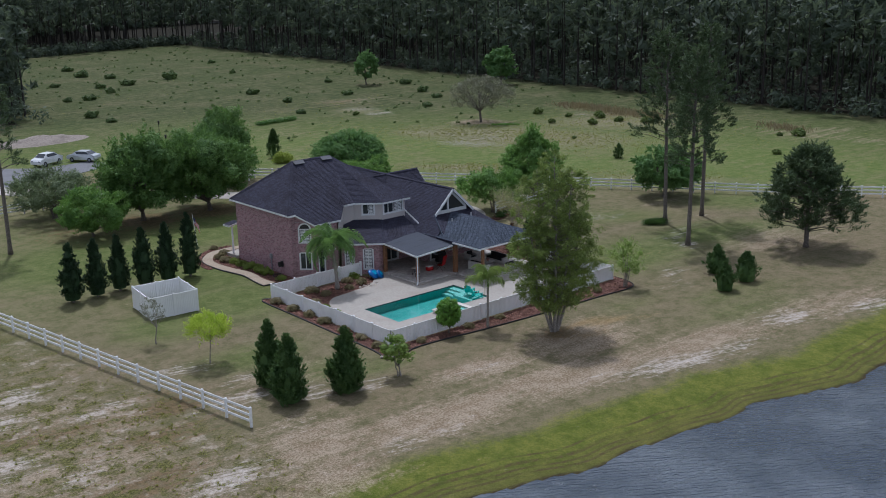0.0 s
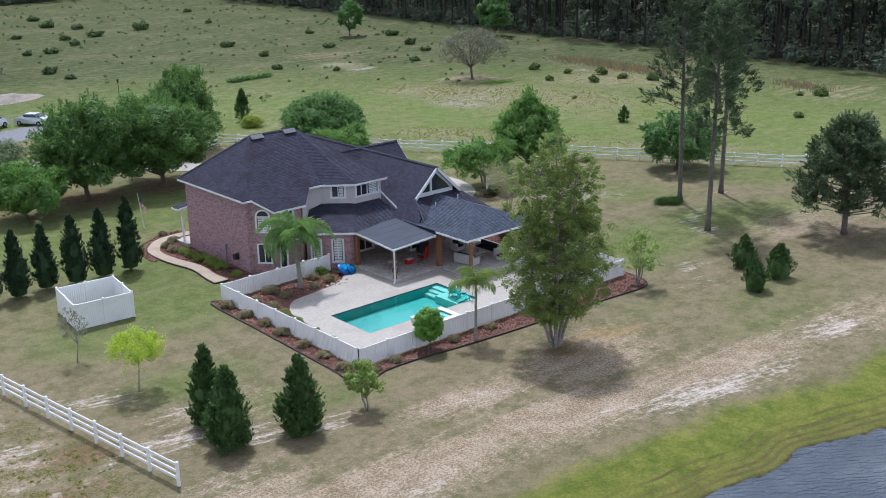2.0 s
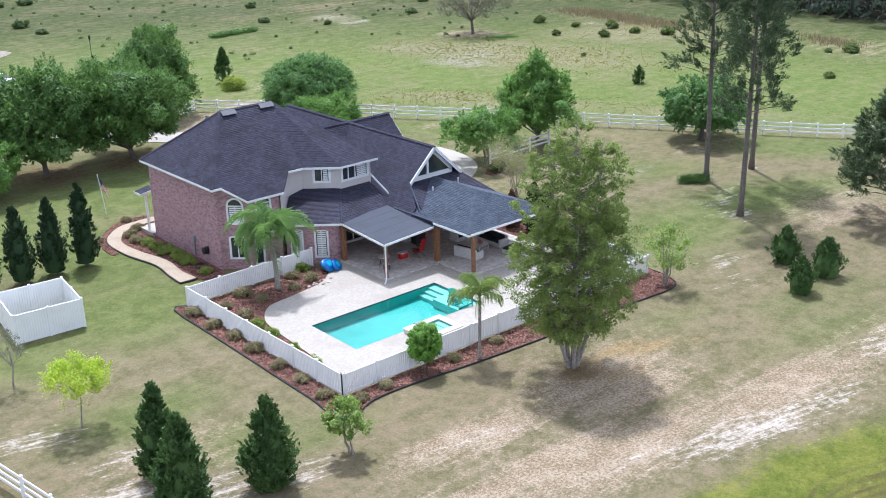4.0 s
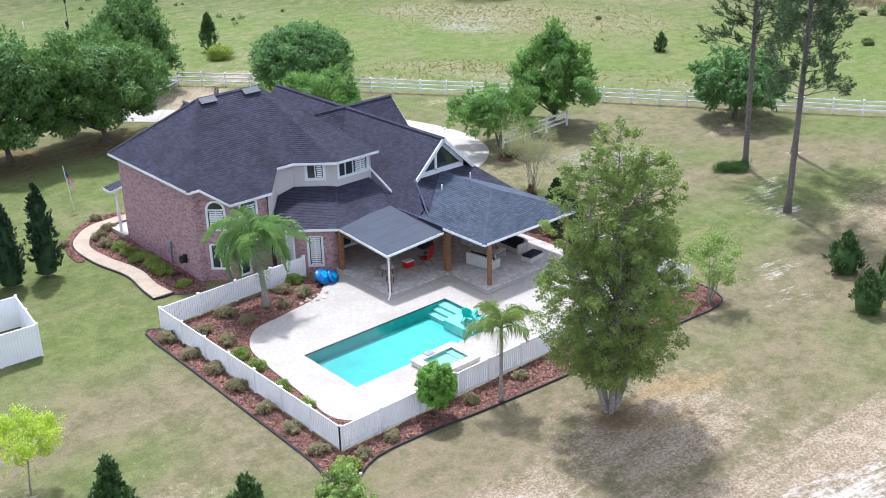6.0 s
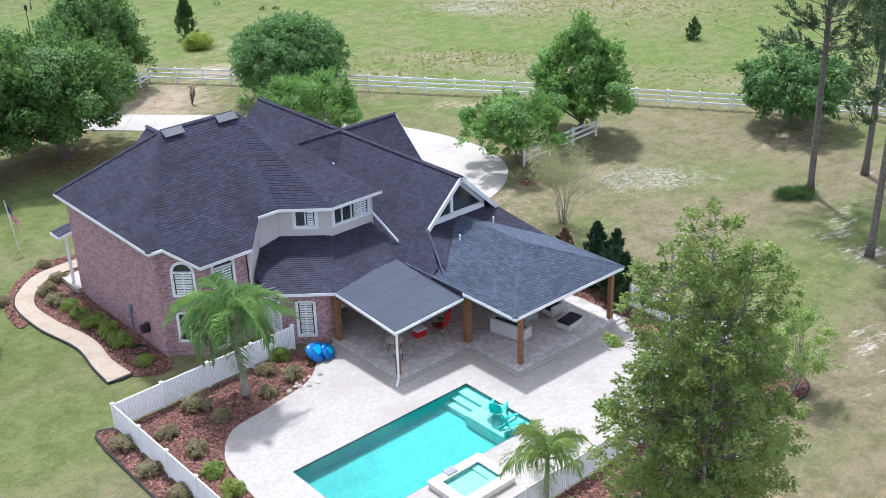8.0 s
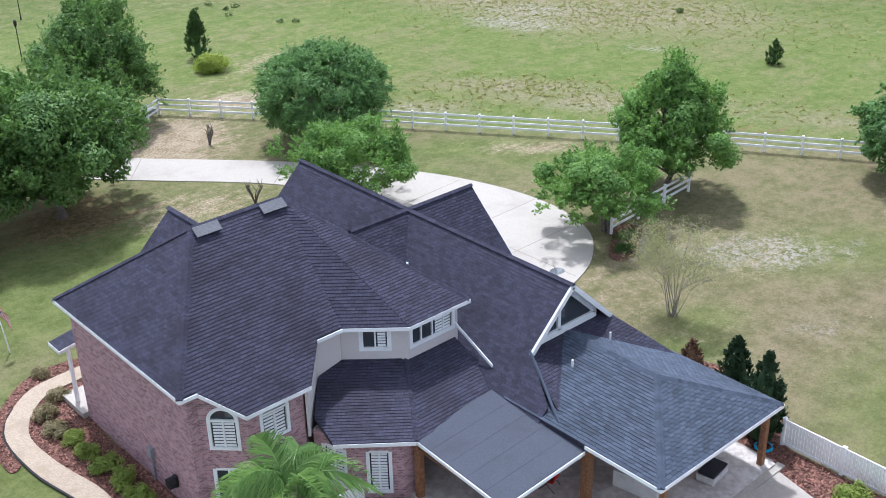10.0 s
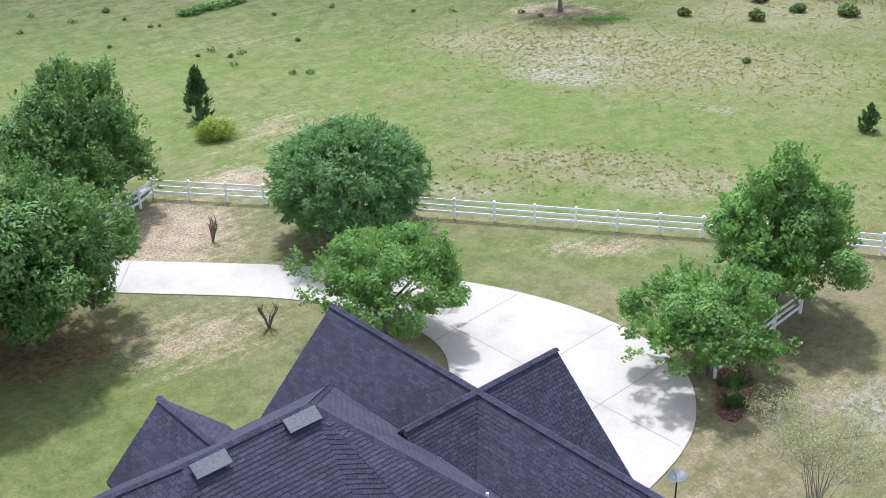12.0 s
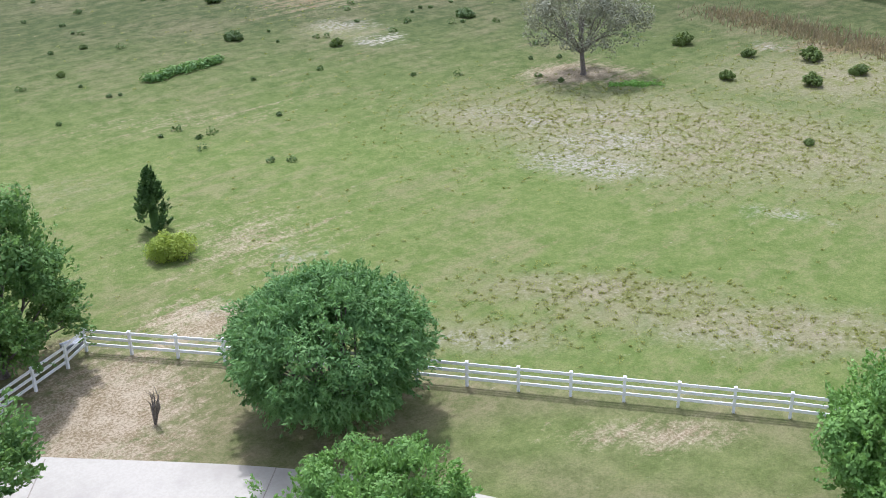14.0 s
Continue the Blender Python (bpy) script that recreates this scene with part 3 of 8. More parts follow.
PALE = [
    (108.5, 121.5, 5.6, 2.6, -62, 0.85),
    (113.0, 123.5, 6.0, 2.8, -45, 0.75),
    (112.3, 130.0, 2.4, 1.4, -40, 0.85),
    (117.0, 127.0, 4.0, 1.6, -30, 0.7),
    (111.5, 134.0, 4.5, 2.0, -40, 0.6),
    (110.5, 108.0, 6.0, 1.2, -62, 0.6),
    (96.5, 101.0, 6.0, 1.6, -54, 0.55),
    (87.0, 110.0, 3.5, 1.4, -52, 0.6),
    (142.0, 128.0, 5.0, 1.8, -50, 0.7),
    (119.5, 163.5, 4.0, 2.6, -40, 0.8),
    (116.9, 157.3, 2.2, 1.1, -40, 0.8),
    (86.5, 124.0, 3.5, 1.6, -30, 0.5),
    (79.5, 121.5, 3.0, 1.2, -50, 0.6),
    (84.9, 79.0, 5.5, 2.2, -40, 0.8),
    (80.0, 72.5, 3.0, 1.6, -30, 0.5),
]
OCHRE = [
    (61.3, 54.0, 3.2, 1.1, -18, 0.75),
    (58.6, 52.4, 2.4, 1.0, -10, 0.6),
    (64.5, 52.4, 2.5, 0.8, -15, 0.5),
    (77.0, 65.0, 5.0, 1.4, -20, 0.35),
    (66.0, 104.0, 4.0, 1.8, -30, 0.4),
]
# greener, mown grass; some patches also darken the lawn for tree shade
GREEN_AND_SHADE = [
    (43.0, 79.0, 7.0, 6.0, 0, 0.85),
    # these two darken the lawn for the shade of cypresses and oaks
    (45.5, 88.0, 5.0, 7.0, 0, 0.9),
    (42.0, 94.0, 9.0, 5.0, 0, 0.8),
    (36.0, 77.0, 5.0, 5.0, 0, 0.7),
    (43.0, 58.5, 4.0, 2.0, 0, 0.6),
    (37.5, 66.0, 5.0, 3.0, 0, 0.7),
    # greener lawn and painted oak shade together in these two
    (55.0, 103.0, 12.0, 8.0, 0, 0.9),
    (40.0, 100.0, 10.0, 9.0, 0, 0.9),
    (84.0, 101.5, 7.0, 2.0, -38, 0.8),
    (79.0, 100.5, 3.0, 2.5, 0, 0.7),
    (75.0, 51.0, 8.0, 2.5, -8, 0.5),
    (66.0, 55.0, 6.0, 3.0, 0, 0.4),
    (78.0, 65.0, 9.0, 6.0, 0, 0.75),
    (90.0, 64.0, 10.0, 5.0, -20, 0.8),
    (88.0, 76.5, 9.0, 4.0, -35, 0.65),
    (104.0, 71.0, 9.0, 5.0, -50, 0.75),
    (72.0, 48.0, 9.0, 3.0, -8, 0.5),
    (124.0, 130.8, 1.8, 0.8, -40, 0.9),
    (73.0, 75.5, 4.0, 3.0, 0, 0.75),
    (40.0, 60.5, 4.5, 2.5, -10, 0.6),
    (76.5, 77.0, 3.0, 2.0, -30, 0.7),
    (72.0, 80.5, 2.5, 1.6, -30, 0.55),
    (87.5, 95.5, 9.0, 3.0, -52, 0.7),
    (93.0, 92.0, 4.0, 2.5, -52, 0.6),
]


def blobs(X, Y, table):
    out = np.zeros_like(X)
    for x, y, a, b, turn, amount in table:
        c, s = math.cos(radians(turn)), math.sin(radians(turn))
        u, v = ((X - x) * c + (Y - y) * s) / a, (-(X - x) * s + (Y - y) * c) / b
        out = np.maximum(out, amount * np.exp(-0.7 * (u * u + v * v)))
    return out


def shore_gap(X, Y):
    """Metres inland of the water's edge."""
    sx, sy = zip(*SHORE)
    wob = 0.25 * np.sin(X * 0.55) + 0.15 * np.sin(X * 1.1 + 1.0) - 0.4
    return Y - np.interp(X, sx, sy) - wob


def height(X, Y):
    g = shore_gap(X, Y)
    return np.where(g > 0, -0.75 * np.exp(-(g / 3.2) ** 2) - 0.0, np.maximum(-0.75 + 0.45 * g, -3.0))


def build_ground():
    xs = np.unique(np.concatenate([np.arange(0, 28, 0.8), np.arange(28, 86, 0.5), np.arange(86, 132, 0.8), np.arange(132, 260, 3.0), [-3000, -1200, -500, -250, -120, -60, -30, -15, -7, 300, 400, 700, 1400, 3000], POOL[:2]]))
    ys = np.unique(np.concatenate([np.arange(24, 34, 0.8), np.arange(34, 56, 0.4), np.arange(56, 142, 0.8), np.arange(142, 360, 3.0), [-3000, -1200, -500, -200, -80, -30, 0, 10, 17, 400, 600, 1400, 3000], POOL[2:]]))
    X, Y = np.meshgrid(xs, ys)
    Zs = height(X, Y)
    n, w = X.size, len(xs)
    idx = np.arange(n).reshape(X.shape)
    f = np.stack([idx[:-1, :-1], idx[:-1, 1:], idx[1:, 1:], idx[1:, :-1]], -1)
    cx, cy = (X[:-1, :-1] + X[1:, 1:]) / 2, (Y[:-1, :-1] + Y[1:, 1:]) / 2
    hole = (cx > POOL[0]) & (cx < POOL[1]) & (cy > POOL[2]) & (cy < POOL[3])
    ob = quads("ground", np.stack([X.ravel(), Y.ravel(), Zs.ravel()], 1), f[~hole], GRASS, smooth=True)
    tagged(ob, "mown lawn and pasture with dry brown patches and bare sand", "ground", kind="structure")
    g = shore_gap(X, Y)
    back = (Y - 123.0) + (X - 72.4) * 1.38
    masks = {
        "sand": blobs(X, Y, SAND_LAKE + SAND_FIELD + SAND_FAR), "dry": blobs(X, Y, DRY_NEAR + DRY_BELT + DRY_FAR),
        "weedy": np.clip((30.5 - 0.0 * Y - X + (Y - 60) * -0.12) / 3.0, 0, 1) * np.clip((g - 4) / 3, 0, 1) * np.clip((110 - Y) / 10, 0, 1),
        "meadow": blobs(X, Y, MEADOW), "pale": blobs(X, Y, PALE), "ochre": blobs(X, Y, OCHRE),
        "rust_shade": blobs(X, Y, RUST_AND_SHADE), "green": blobs(X, Y, GREEN_AND_SHADE),
        "pasture": np.clip(back / 3.0, 0, 1) * 0.9 + 0.35 * np.clip((Y - 72) / 22, 0, 1) * np.clip((3 - back) / 3, 0, 1),
        "lush": np.clip((6.6 - g) / 2.6, 0, 1) * np.clip((X - 24) / 8, 0.3, 1),
        # grows with distance and darkens the pasture in place of dimmer light
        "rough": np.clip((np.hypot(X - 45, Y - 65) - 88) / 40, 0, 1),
        # floor of the far woods, coloured as if in their shade
        "litter_shade": np.clip(np.maximum.reduce([(X - 167) / 3, (Y - 326 + 0.12 * (168 - X)) / 3, (Y - 188) / 8 * (X < 68 + (Y - 190) * 0.16)]), 0, 1),
        "gap": np.clip(g, -20, 40),
    }
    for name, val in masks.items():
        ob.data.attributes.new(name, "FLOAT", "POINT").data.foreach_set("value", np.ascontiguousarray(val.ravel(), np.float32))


build_ground()
bm = bmesh.new()
for (xa, ya), (xb, yb) in zip(SHORE, SHORE[1:]):
    bm.faces.new([bm.verts.new(p) for p in ((xa, -1500, -0.75), (xb, -1500, -0.75), (xb, yb + 2.0, -0.75), (xa, ya + 2.0, -0.75))])
bmesh.ops.remove_doubles(bm, verts=bm.verts, dist=0.001)
tagged(part("water", bm, LAKE), "dark rippled lake water", "lake", kind="structure")


# ---- paving ----
def slab(name, outline, z0, z1, material, label, category, kind="structure"):
    ob = part(name, prism(outline, z0, z1), material)
    return tagged(ob, label, category, kind=kind)


def ring_slab(name, outline, hole, z0, z1, material):
    """A slab with a rectangular hole, in four pieces joined along the hole's corners."""
    bm = bmesh.new()
    x0, x1, y0, y1 = hole
    o = [bm.verts.new((x, y, z1)) for x, y in outline]
    h = [bm.verts.new((x, y, z1)) for x, y in ((x0, y0), (x1, y0), (x1, y1), (x0, y1))]
    edges = [bm.edges.new((a, b)) for loop in (o, h) for a, b in zip(loop, loop[1:] + loop[:1])]
    bmesh.ops.triangle_fill(bm, edges=edges, use_beauty=True, use_dissolve=False)
    for f in [f for f in bm.faces if x0 < f.calc_center_median().x < x1 and y0 < f.calc_center_median().y < y1]:
        bm.faces.remove(f)
    for f in bm.faces:
        f.normal_update()
        if f.normal.z < 0:
            f.normal_flip()
    side = [e for e in bm.edges if len(e.link_faces) == 1]
    low = {}
    for e in side:
        a, b = e.verts
        for v in (a, b):
            if v not in low:
                low[v] = bm.verts.new((v.co.x, v.co.y, z0))
        bm.faces.new((a, b, low[b], low[a]))
    bmesh.ops.recalc_face_normals(bm, faces=list(bm.faces))
    return part(name, bm, material)


DRIVE = smooth_line([(46.5, 141.5), (52.5, 132.5), (59.5, 124.5), (66.3, 116.6), (73.6, 108.5), (78.4, 101.7), (80.6, 96.4), (81.2, 91.6), (80.2, 87.7), (78.0, 85.3), (75.2, 83.9), (71.5, 83.2), (69.6, 83.2), (69.6, 93.2), (72.3, 95.0), (73.6, 97.5), (73.4, 100.4), (71.0, 105.8), (64.7, 112.9), (57.0, 121.5), (50.0, 130.0), (43.5, 139.0)], 5, True)
slab("driveway", DRIVE, -0.2, 0.05, CONCRETE, "pale concrete driveway with control joints", "driveway")
bm = bmesh.new()
for p, q in (((70.0, 88.3), (80.6, 88.6)), ((70.0, 92.2), (81.0, 92.6)), ((75.4, 84.2), (75.0, 104.0)), ((73.5, 97.5), (79.8, 98.0)), ((71.0, 105.8), (73.8, 108.2)), ((64.8, 112.9), (67.0, 115.6)), ((59.0, 119.2), (61.2, 122.2))):
    p, q = Vector((*p, 0)), Vector((*q, 0))
    s = Vector((-(q - p).y, (q - p).x, 0)).normalized() * 0.03
    bm.faces.new([bm.verts.new(v + Vector((0, 0, 0.054))) for v in (p - s, q - s, q + s, p + s)])
bmesh.ops.recalc_face_normals(bm, faces=list(bm.faces))
JOINT = surface("joint_filler", (0.22, 0.19, 0.16), (0.34, 0.30, 0.26), 20, 2, 0.9, 0.1)
part("joint", bm, JOINT, bpy.data.objects["driveway"], "dark narrow control joints")
slab("road", [(20.0, 175.0), (26.0, 179.0), (55.5, 150.0), (62.0, 150.6), (64.0, 146.0), (57.0, 142.5), (48.5, 139.5), (38.0, 136.0), (20.0, 150.0)], -0.2, 0.04, ASPHALT, "pale worn asphalt road end where two cars are parked", "road")
bm = bmesh.new()
tube(bm, [(20.0, 150.0, 0.05), (38.0, 136.2, 0.05), (43.5, 138.3, 0.05)], [0.12] * 3, 6)
tagged(part("kerb", bm, CONCRETE), "pale concrete kerb along the road", "kerb", kind="structure")
DECK_LINE = [(67.6, 60.95), (67.85, 62.4), (68.1, 63.8), (68.45, 66.0), (68.9, 67.8), (69.3, 68.2), (69.3, 71.2), (57.4, 71.2), (57.4, 76.2), (56.2, 76.2)] + smooth_line([(55.9, 75.6), (54.3, 74.2), (51.6, 73.6), (49.6, 73.2), (48.3, 71.6), (47.9, 69.5), (47.6, 66.0), (47.35, 63.6), (47.7, 62.5), (48.6, 61.8), (49.8, 61.5), (51.5, 61.2), (53.5, 61.0)], 5)[1:] + [(60.0, 60.9)]
deck = ring_slab("pool_deck", DECK_LINE, POOL, -0.25, 0.1, DECK)
tagged(deck, "sand-coloured concrete pool deck round the pool", "pool deck", kind="structure")
slab("covered_patio", [(57.35, 71.25), (61.75, 71.25), (61.75, 67.95), (69.05, 67.95), (69.05, 80.0), (57.35, 80.0)], -0.2, 0.22, PATIO, "stamped grey-brown patio floor under the porch roof", "patio")
bm = boxes((57.05, 61.5, 70.95, 71.3, -0.2, 0.15), (61.45, 61.8, 67.65, 70.95, -0.2, 0.15), (61.8, 69.3, 67.65, 68.0, -0.2, 0.15))
tagged(part("patio_step", bm, DECK), "pale concrete step along the patio edge", "step", kind="structure")
BEDS = [
    ("inner", [(46.2, 60.8), (46.2, 76.85), (55.5, 77.0)] + smooth_line([(55.8, 75.5), (54.4, 74.1), (51.7, 73.5), (49.7, 73.1), (48.4, 71.5), (48.0, 69.5), (47.7, 66.0), (47.45, 63.6), (47.8, 62.5), (49.2, 61.7), (53.0, 61.2)], 4) + [(56.0, 60.85)]),
    ("outer", smooth_line([(46.0, 77.0), (45.1, 76.9), (44.95, 72.0), (44.8, 66.0), (44.65, 61.0), (44.4, 59.2), (45.4, 58.6), (46.9, 59.2), (49.5, 59.2), (54.0, 58.7), (60.0, 58.3), (66.0, 58.1), (69.6, 57.9), (70.9, 58.9), (71.2, 61.5), (71.1, 66.5)], 3) + [(70.6, 66.8), (70.6, 60.55), (46.0, 60.55)]),
    ("side", smooth_line([(50.75, 80.4), (48.7, 80.35), (48.55, 82.4), (48.8, 84.9), (48.25, 88.0), (48.25, 90.8), (49.7, 92.7), (51.4, 93.1), (52.8, 92.6), (52.8, 90.4), (50.75, 90.2)], 4, True)),
    ("front", smooth_line([(46.6, 88.8), (46.9, 91.2), (48.2, 93.4), (50.2, 95.0), (52.4, 95.0), (52.3, 94.2), (50.0, 94.0), (48.4, 92.2), (47.6, 90.4), (47.2, 88.9)], 4, True)),
    ("east", [(69.35, 68.25), (70.45, 68.25), (72.5, 70.0), (73.6, 74.0), (73.0, 76.2), (69.35, 76.0)]),
    ("fence", [(67.65, 60.75), (70.43, 60.75), (70.43, 68.2), (69.35, 68.2), (68.95, 67.8), (68.5, 66.0), (68.15, 63.8), (67.9, 62.4)]),
    ("corner", smooth_line([(78.5, 84.6), (80.2, 85.8), (81.9, 87.0), (82.4, 85.6), (80.5, 84.2), (78.6, 83.6)], 3, True)),
]
for name, line in BEDS:
    bed = slab("mulch_bed", line, -0.1, 0.04, MULCH, "red-brown bark mulch planting bed", "mulch bed")
    if name == "outer":
        bm = bmesh.new()
        pts = [(x, y, 0.05) for x, y in line]
        pts = pts[: int(len(pts) * 0.9)]
        tube(bm, pts, [0.06] * len(pts), 5)
        part("edging", bm, EDGING, bed, "black plastic lawn edging")
    # loose chips
    rng = np.random.default_rng(len(line))
    xy = np.array(line)
    lo, hi = xy.min(0), xy.max(0)
    pts = rng.uniform(lo, hi, (int(95 * np.prod(hi - lo)), 2))
    px, py = xy[:, 0], xy[:, 1]
    inside = np.zeros(len(pts), bool)
    for i in range(len(xy)):
        j = i - 1
        cond = (py[i] > pts[:, 1]) != (py[j] > pts[:, 1])
        cross = (px[j] - px[i]) * (pts[:, 1] - py[i]) / (py[j] - py[i] + 1e-9) + px[i]
        inside ^= cond & (pts[:, 0] < cross)
    pts = pts[inside]
    n = len(pts)
    ang, ln = rng.uniform(0, 6.28, n), rng.uniform(0.04, 0.09, n)
    d = np.stack([np.cos(ang) * ln, np.sin(ang) * ln, rng.uniform(-0.03, 0.03, n)], 1)
    e = np.stack([-np.sin(ang) * ln * 0.45, np.cos(ang) * ln * 0.45, rng.uniform(-0.02, 0.02, n)], 1)
    c = np.column_stack([pts, rng.uniform(0.05, 0.08, n)])
    co = np.stack([c - d - e, c + d - e, c + d + e, c - d + e], 1).reshape(-1, 3)
    ob = quads("bark_chips", co, np.arange(4 * n).reshape(-1, 4), CHIP, bed, "loose red-brown bark chips")
    ob["kind"] = "stuff"
PATH_OUTER = smooth_line([(53.0, 94.1), (51.4, 94.1), (49.4, 93.65), (47.5, 91.4), (47.3, 88.0), (47.85, 84.7), (47.6, 82.3), (47.5, 80.6)], 5)
PATH_INNER = smooth_line([(48.7, 80.6), (48.6, 82.4), (48.85, 84.9), (48.3, 88.0), (48.3, 90.7), (49.75, 92.7), (51.5, 93.1), (53.0, 93.1)], 5)
path = slab("garden_path", PATH_OUTER + PATH_INNER, -0.1, 0.12, PATHMAT, "curved sandy garden path beside the brick wall", "path")
bm = bmesh.new()
tube(bm, [(x, y, 0.07) for x, y in PATH_OUTER[12:]] + [(48.1, 80.45, 0.07), (48.75, 80.5, 0.07)], [0.065] * (len(PATH_OUTER) - 10), 5)
part("edging", bm, EDGING, path, "black plastic lawn edging")

# ---- swimming pool ----
pool = thing("swimming_pool", 54.65, 66.8, 0.0, "rectangular turquoise pool with corner steps", "pool")
x0, x1, y0, y1 = POOL
bm = boxes((x0 - 0.15, x1 + 0.15, y0 - 0.15, y1 + 0.15, -0.75, -0.6), (x0 - 0.15, x0 + 0.012, y0 - 0.15, y1 + 0.15, -0.6, 0.0), (x1 - 0.012, x1 + 0.15, y0 - 0.15, y1 + 0.15, -0.6, 0.0), (x0 + 0.012, x1 - 0.012, y0 - 0.15, y0 + 0.012, -0.6, 0.0), (x0 + 0.012, x1 - 0.012, y1 - 0.012, y1 + 0.15, -0.6, 0.0))
part("basin", bm, POOLSHELL, pool, world=True)
bm = boxes((x0 - 0.15, x0 + 0.02, y0 - 0.15, y1 + 0.15, 0.003, 0.095), (x1 - 0.02, x1 + 0.15, y0 - 0.15, y1 + 0.15, 0.003, 0.095), (x0 + 0.02, x1 - 0.02, y0 - 0.15, y0 + 0.02, 0.003, 0.095), (x0 + 0.02, x1 - 0.02, y1 - 0.02, y1 + 0.15, 0.003, 0.095))
part("waterline_tile", bm, POOLTILE, pool, "dark band of waterline tile", world=True)
bm = bmesh.new()
bm.faces.new([bm.verts.new(p) for p in ((x0, y0, 0.07), (x1, y0, 0.07), (x1, y1, 0.07), (x0, y1, 0.07))])
water = part("water_surface", bm, POOLWATER, pool, "clear turquoise pool water", world=True)
water.visible_shadow = False
SHELF = surface("pale_pool_shelf", (0.38, 0.62, 0.57), (0.45, 0.68, 0.63), 3, 1, 0.7, 0.05)
for i, top in enumerate((-0.08, -0.22, -0.36)):
    w = 1.2 * (i + 1) / 3 + 0.15
    part("pool_step", boxes((x1 - 0.02 - w, x1 - 0.02, 67.3, y1 - 0.02, -0.6, top)), SHELF, pool, "pale underwater step", world=True)
bm = bmesh.new()
tube(bm, [(50.6, 64.56, -0.3), (50.6, 64.62, -0.3)], [0.14, 0.12], 14)
part("pool_light", bm, TRIM, pool, "round white underwater light", world=True)
part("sun_shelf", boxes((x1 - 1.6, x1 - 0.02, y0 + 0.02, 67.3, -0.6, -0.06)), SHELF, pool, "pale shallow sun shelf", world=True)
spa = thing("spa", 55.4, 64.2, 0.0, "small raised square spa with pale stone rim beside the pool", "spa")
STONE = surface("pale_spa_stone", (0.58, 0.53, 0.47), (0.70, 0.66, 0.60), 8, 2, 0.8, 0.3)
SX0, SX1, SY0, SY1 = 53.2, 55.9, 62.3, 64.4
part("shell", boxes((SX0, SX1, SY0, SY0 + 0.3, -0.1, 0.34), (SX0, SX1, SY1 - 0.3, SY1, -0.3, 0.34), (SX0, SX0 + 0.3, SY0 + 0.3, SY1 - 0.3, -0.1, 0.34), (SX1 - 0.3, SX1, SY0 + 0.3, SY1 - 0.3, -0.1, 0.34), (SX0 + 0.3, SX1 - 0.3, SY0 + 0.3, SY1 - 0.3, -0.3, -0.1)), STONE, spa, world=True)
for bx in ((SX0 - 0.05, SX1 + 0.05, SY0 - 0.05, SY0 + 0.38, 0.34, 0.40), (SX0 - 0.05, SX1 + 0.05, SY1 - 0.38, SY1 + 0.05, 0.34, 0.40), (SX0 - 0.05, SX0 + 0.38, SY0 + 0.38, SY1 - 0.38, 0.34, 0.40), (SX1 - 0.38, SX1 + 0.05, SY0 + 0.38, SY1 - 0.38, 0.34, 0.40)):
    part("rim_stone", boxes(bx), STONE, spa, world=True)
part("bench", boxes((SX0 + 0.3, SX1 - 0.3, SY0 + 0.3, SY0 + 0.7, -0.1, 0.25), (SX1 - 0.75, SX1 - 0.3, SY0 + 0.7, SY1 - 0.3, -0.1, 0.25)), SHELF, spa, "pale underwater bench", world=True)
bm = bmesh.new()
bm.faces.new([bm.verts.new(p) for p in ((SX0 + 0.3, SY0 + 0.3, 0.325), (SX1 - 0.3, SY0 + 0.3, 0.325), (SX1 - 0.3, SY1 - 0.3, 0.325), (SX0 + 0.3, SY1 - 0.3, 0.325))])
ob = part("water_surface", bm, POOLWATER, spa, "clear spa water", world=True)
ob.visible_shadow = False
part("floor", boxes((SX0 + 0.3, SX1 - 0.3, SY0 + 0.3, SY1 - 0.3, -0.1, 0.18)), SHELF, spa, world=True)
part("spillway", boxes((54.0, 54.5, SY1 - 0.3, SY1 + 0.1, 0.34, 0.44)), METALGREY, spa, "grey metal spillway", world=True)

# ---- house ----
house = thing("house", 56.0, 82.0, 0.0, "two-storey brown brick house with dark hipped shingle roofs", "house")


def hpart(name, bm, material, label="", parent=None):
    return part(name, bm, material, parent or house, label, world=True)


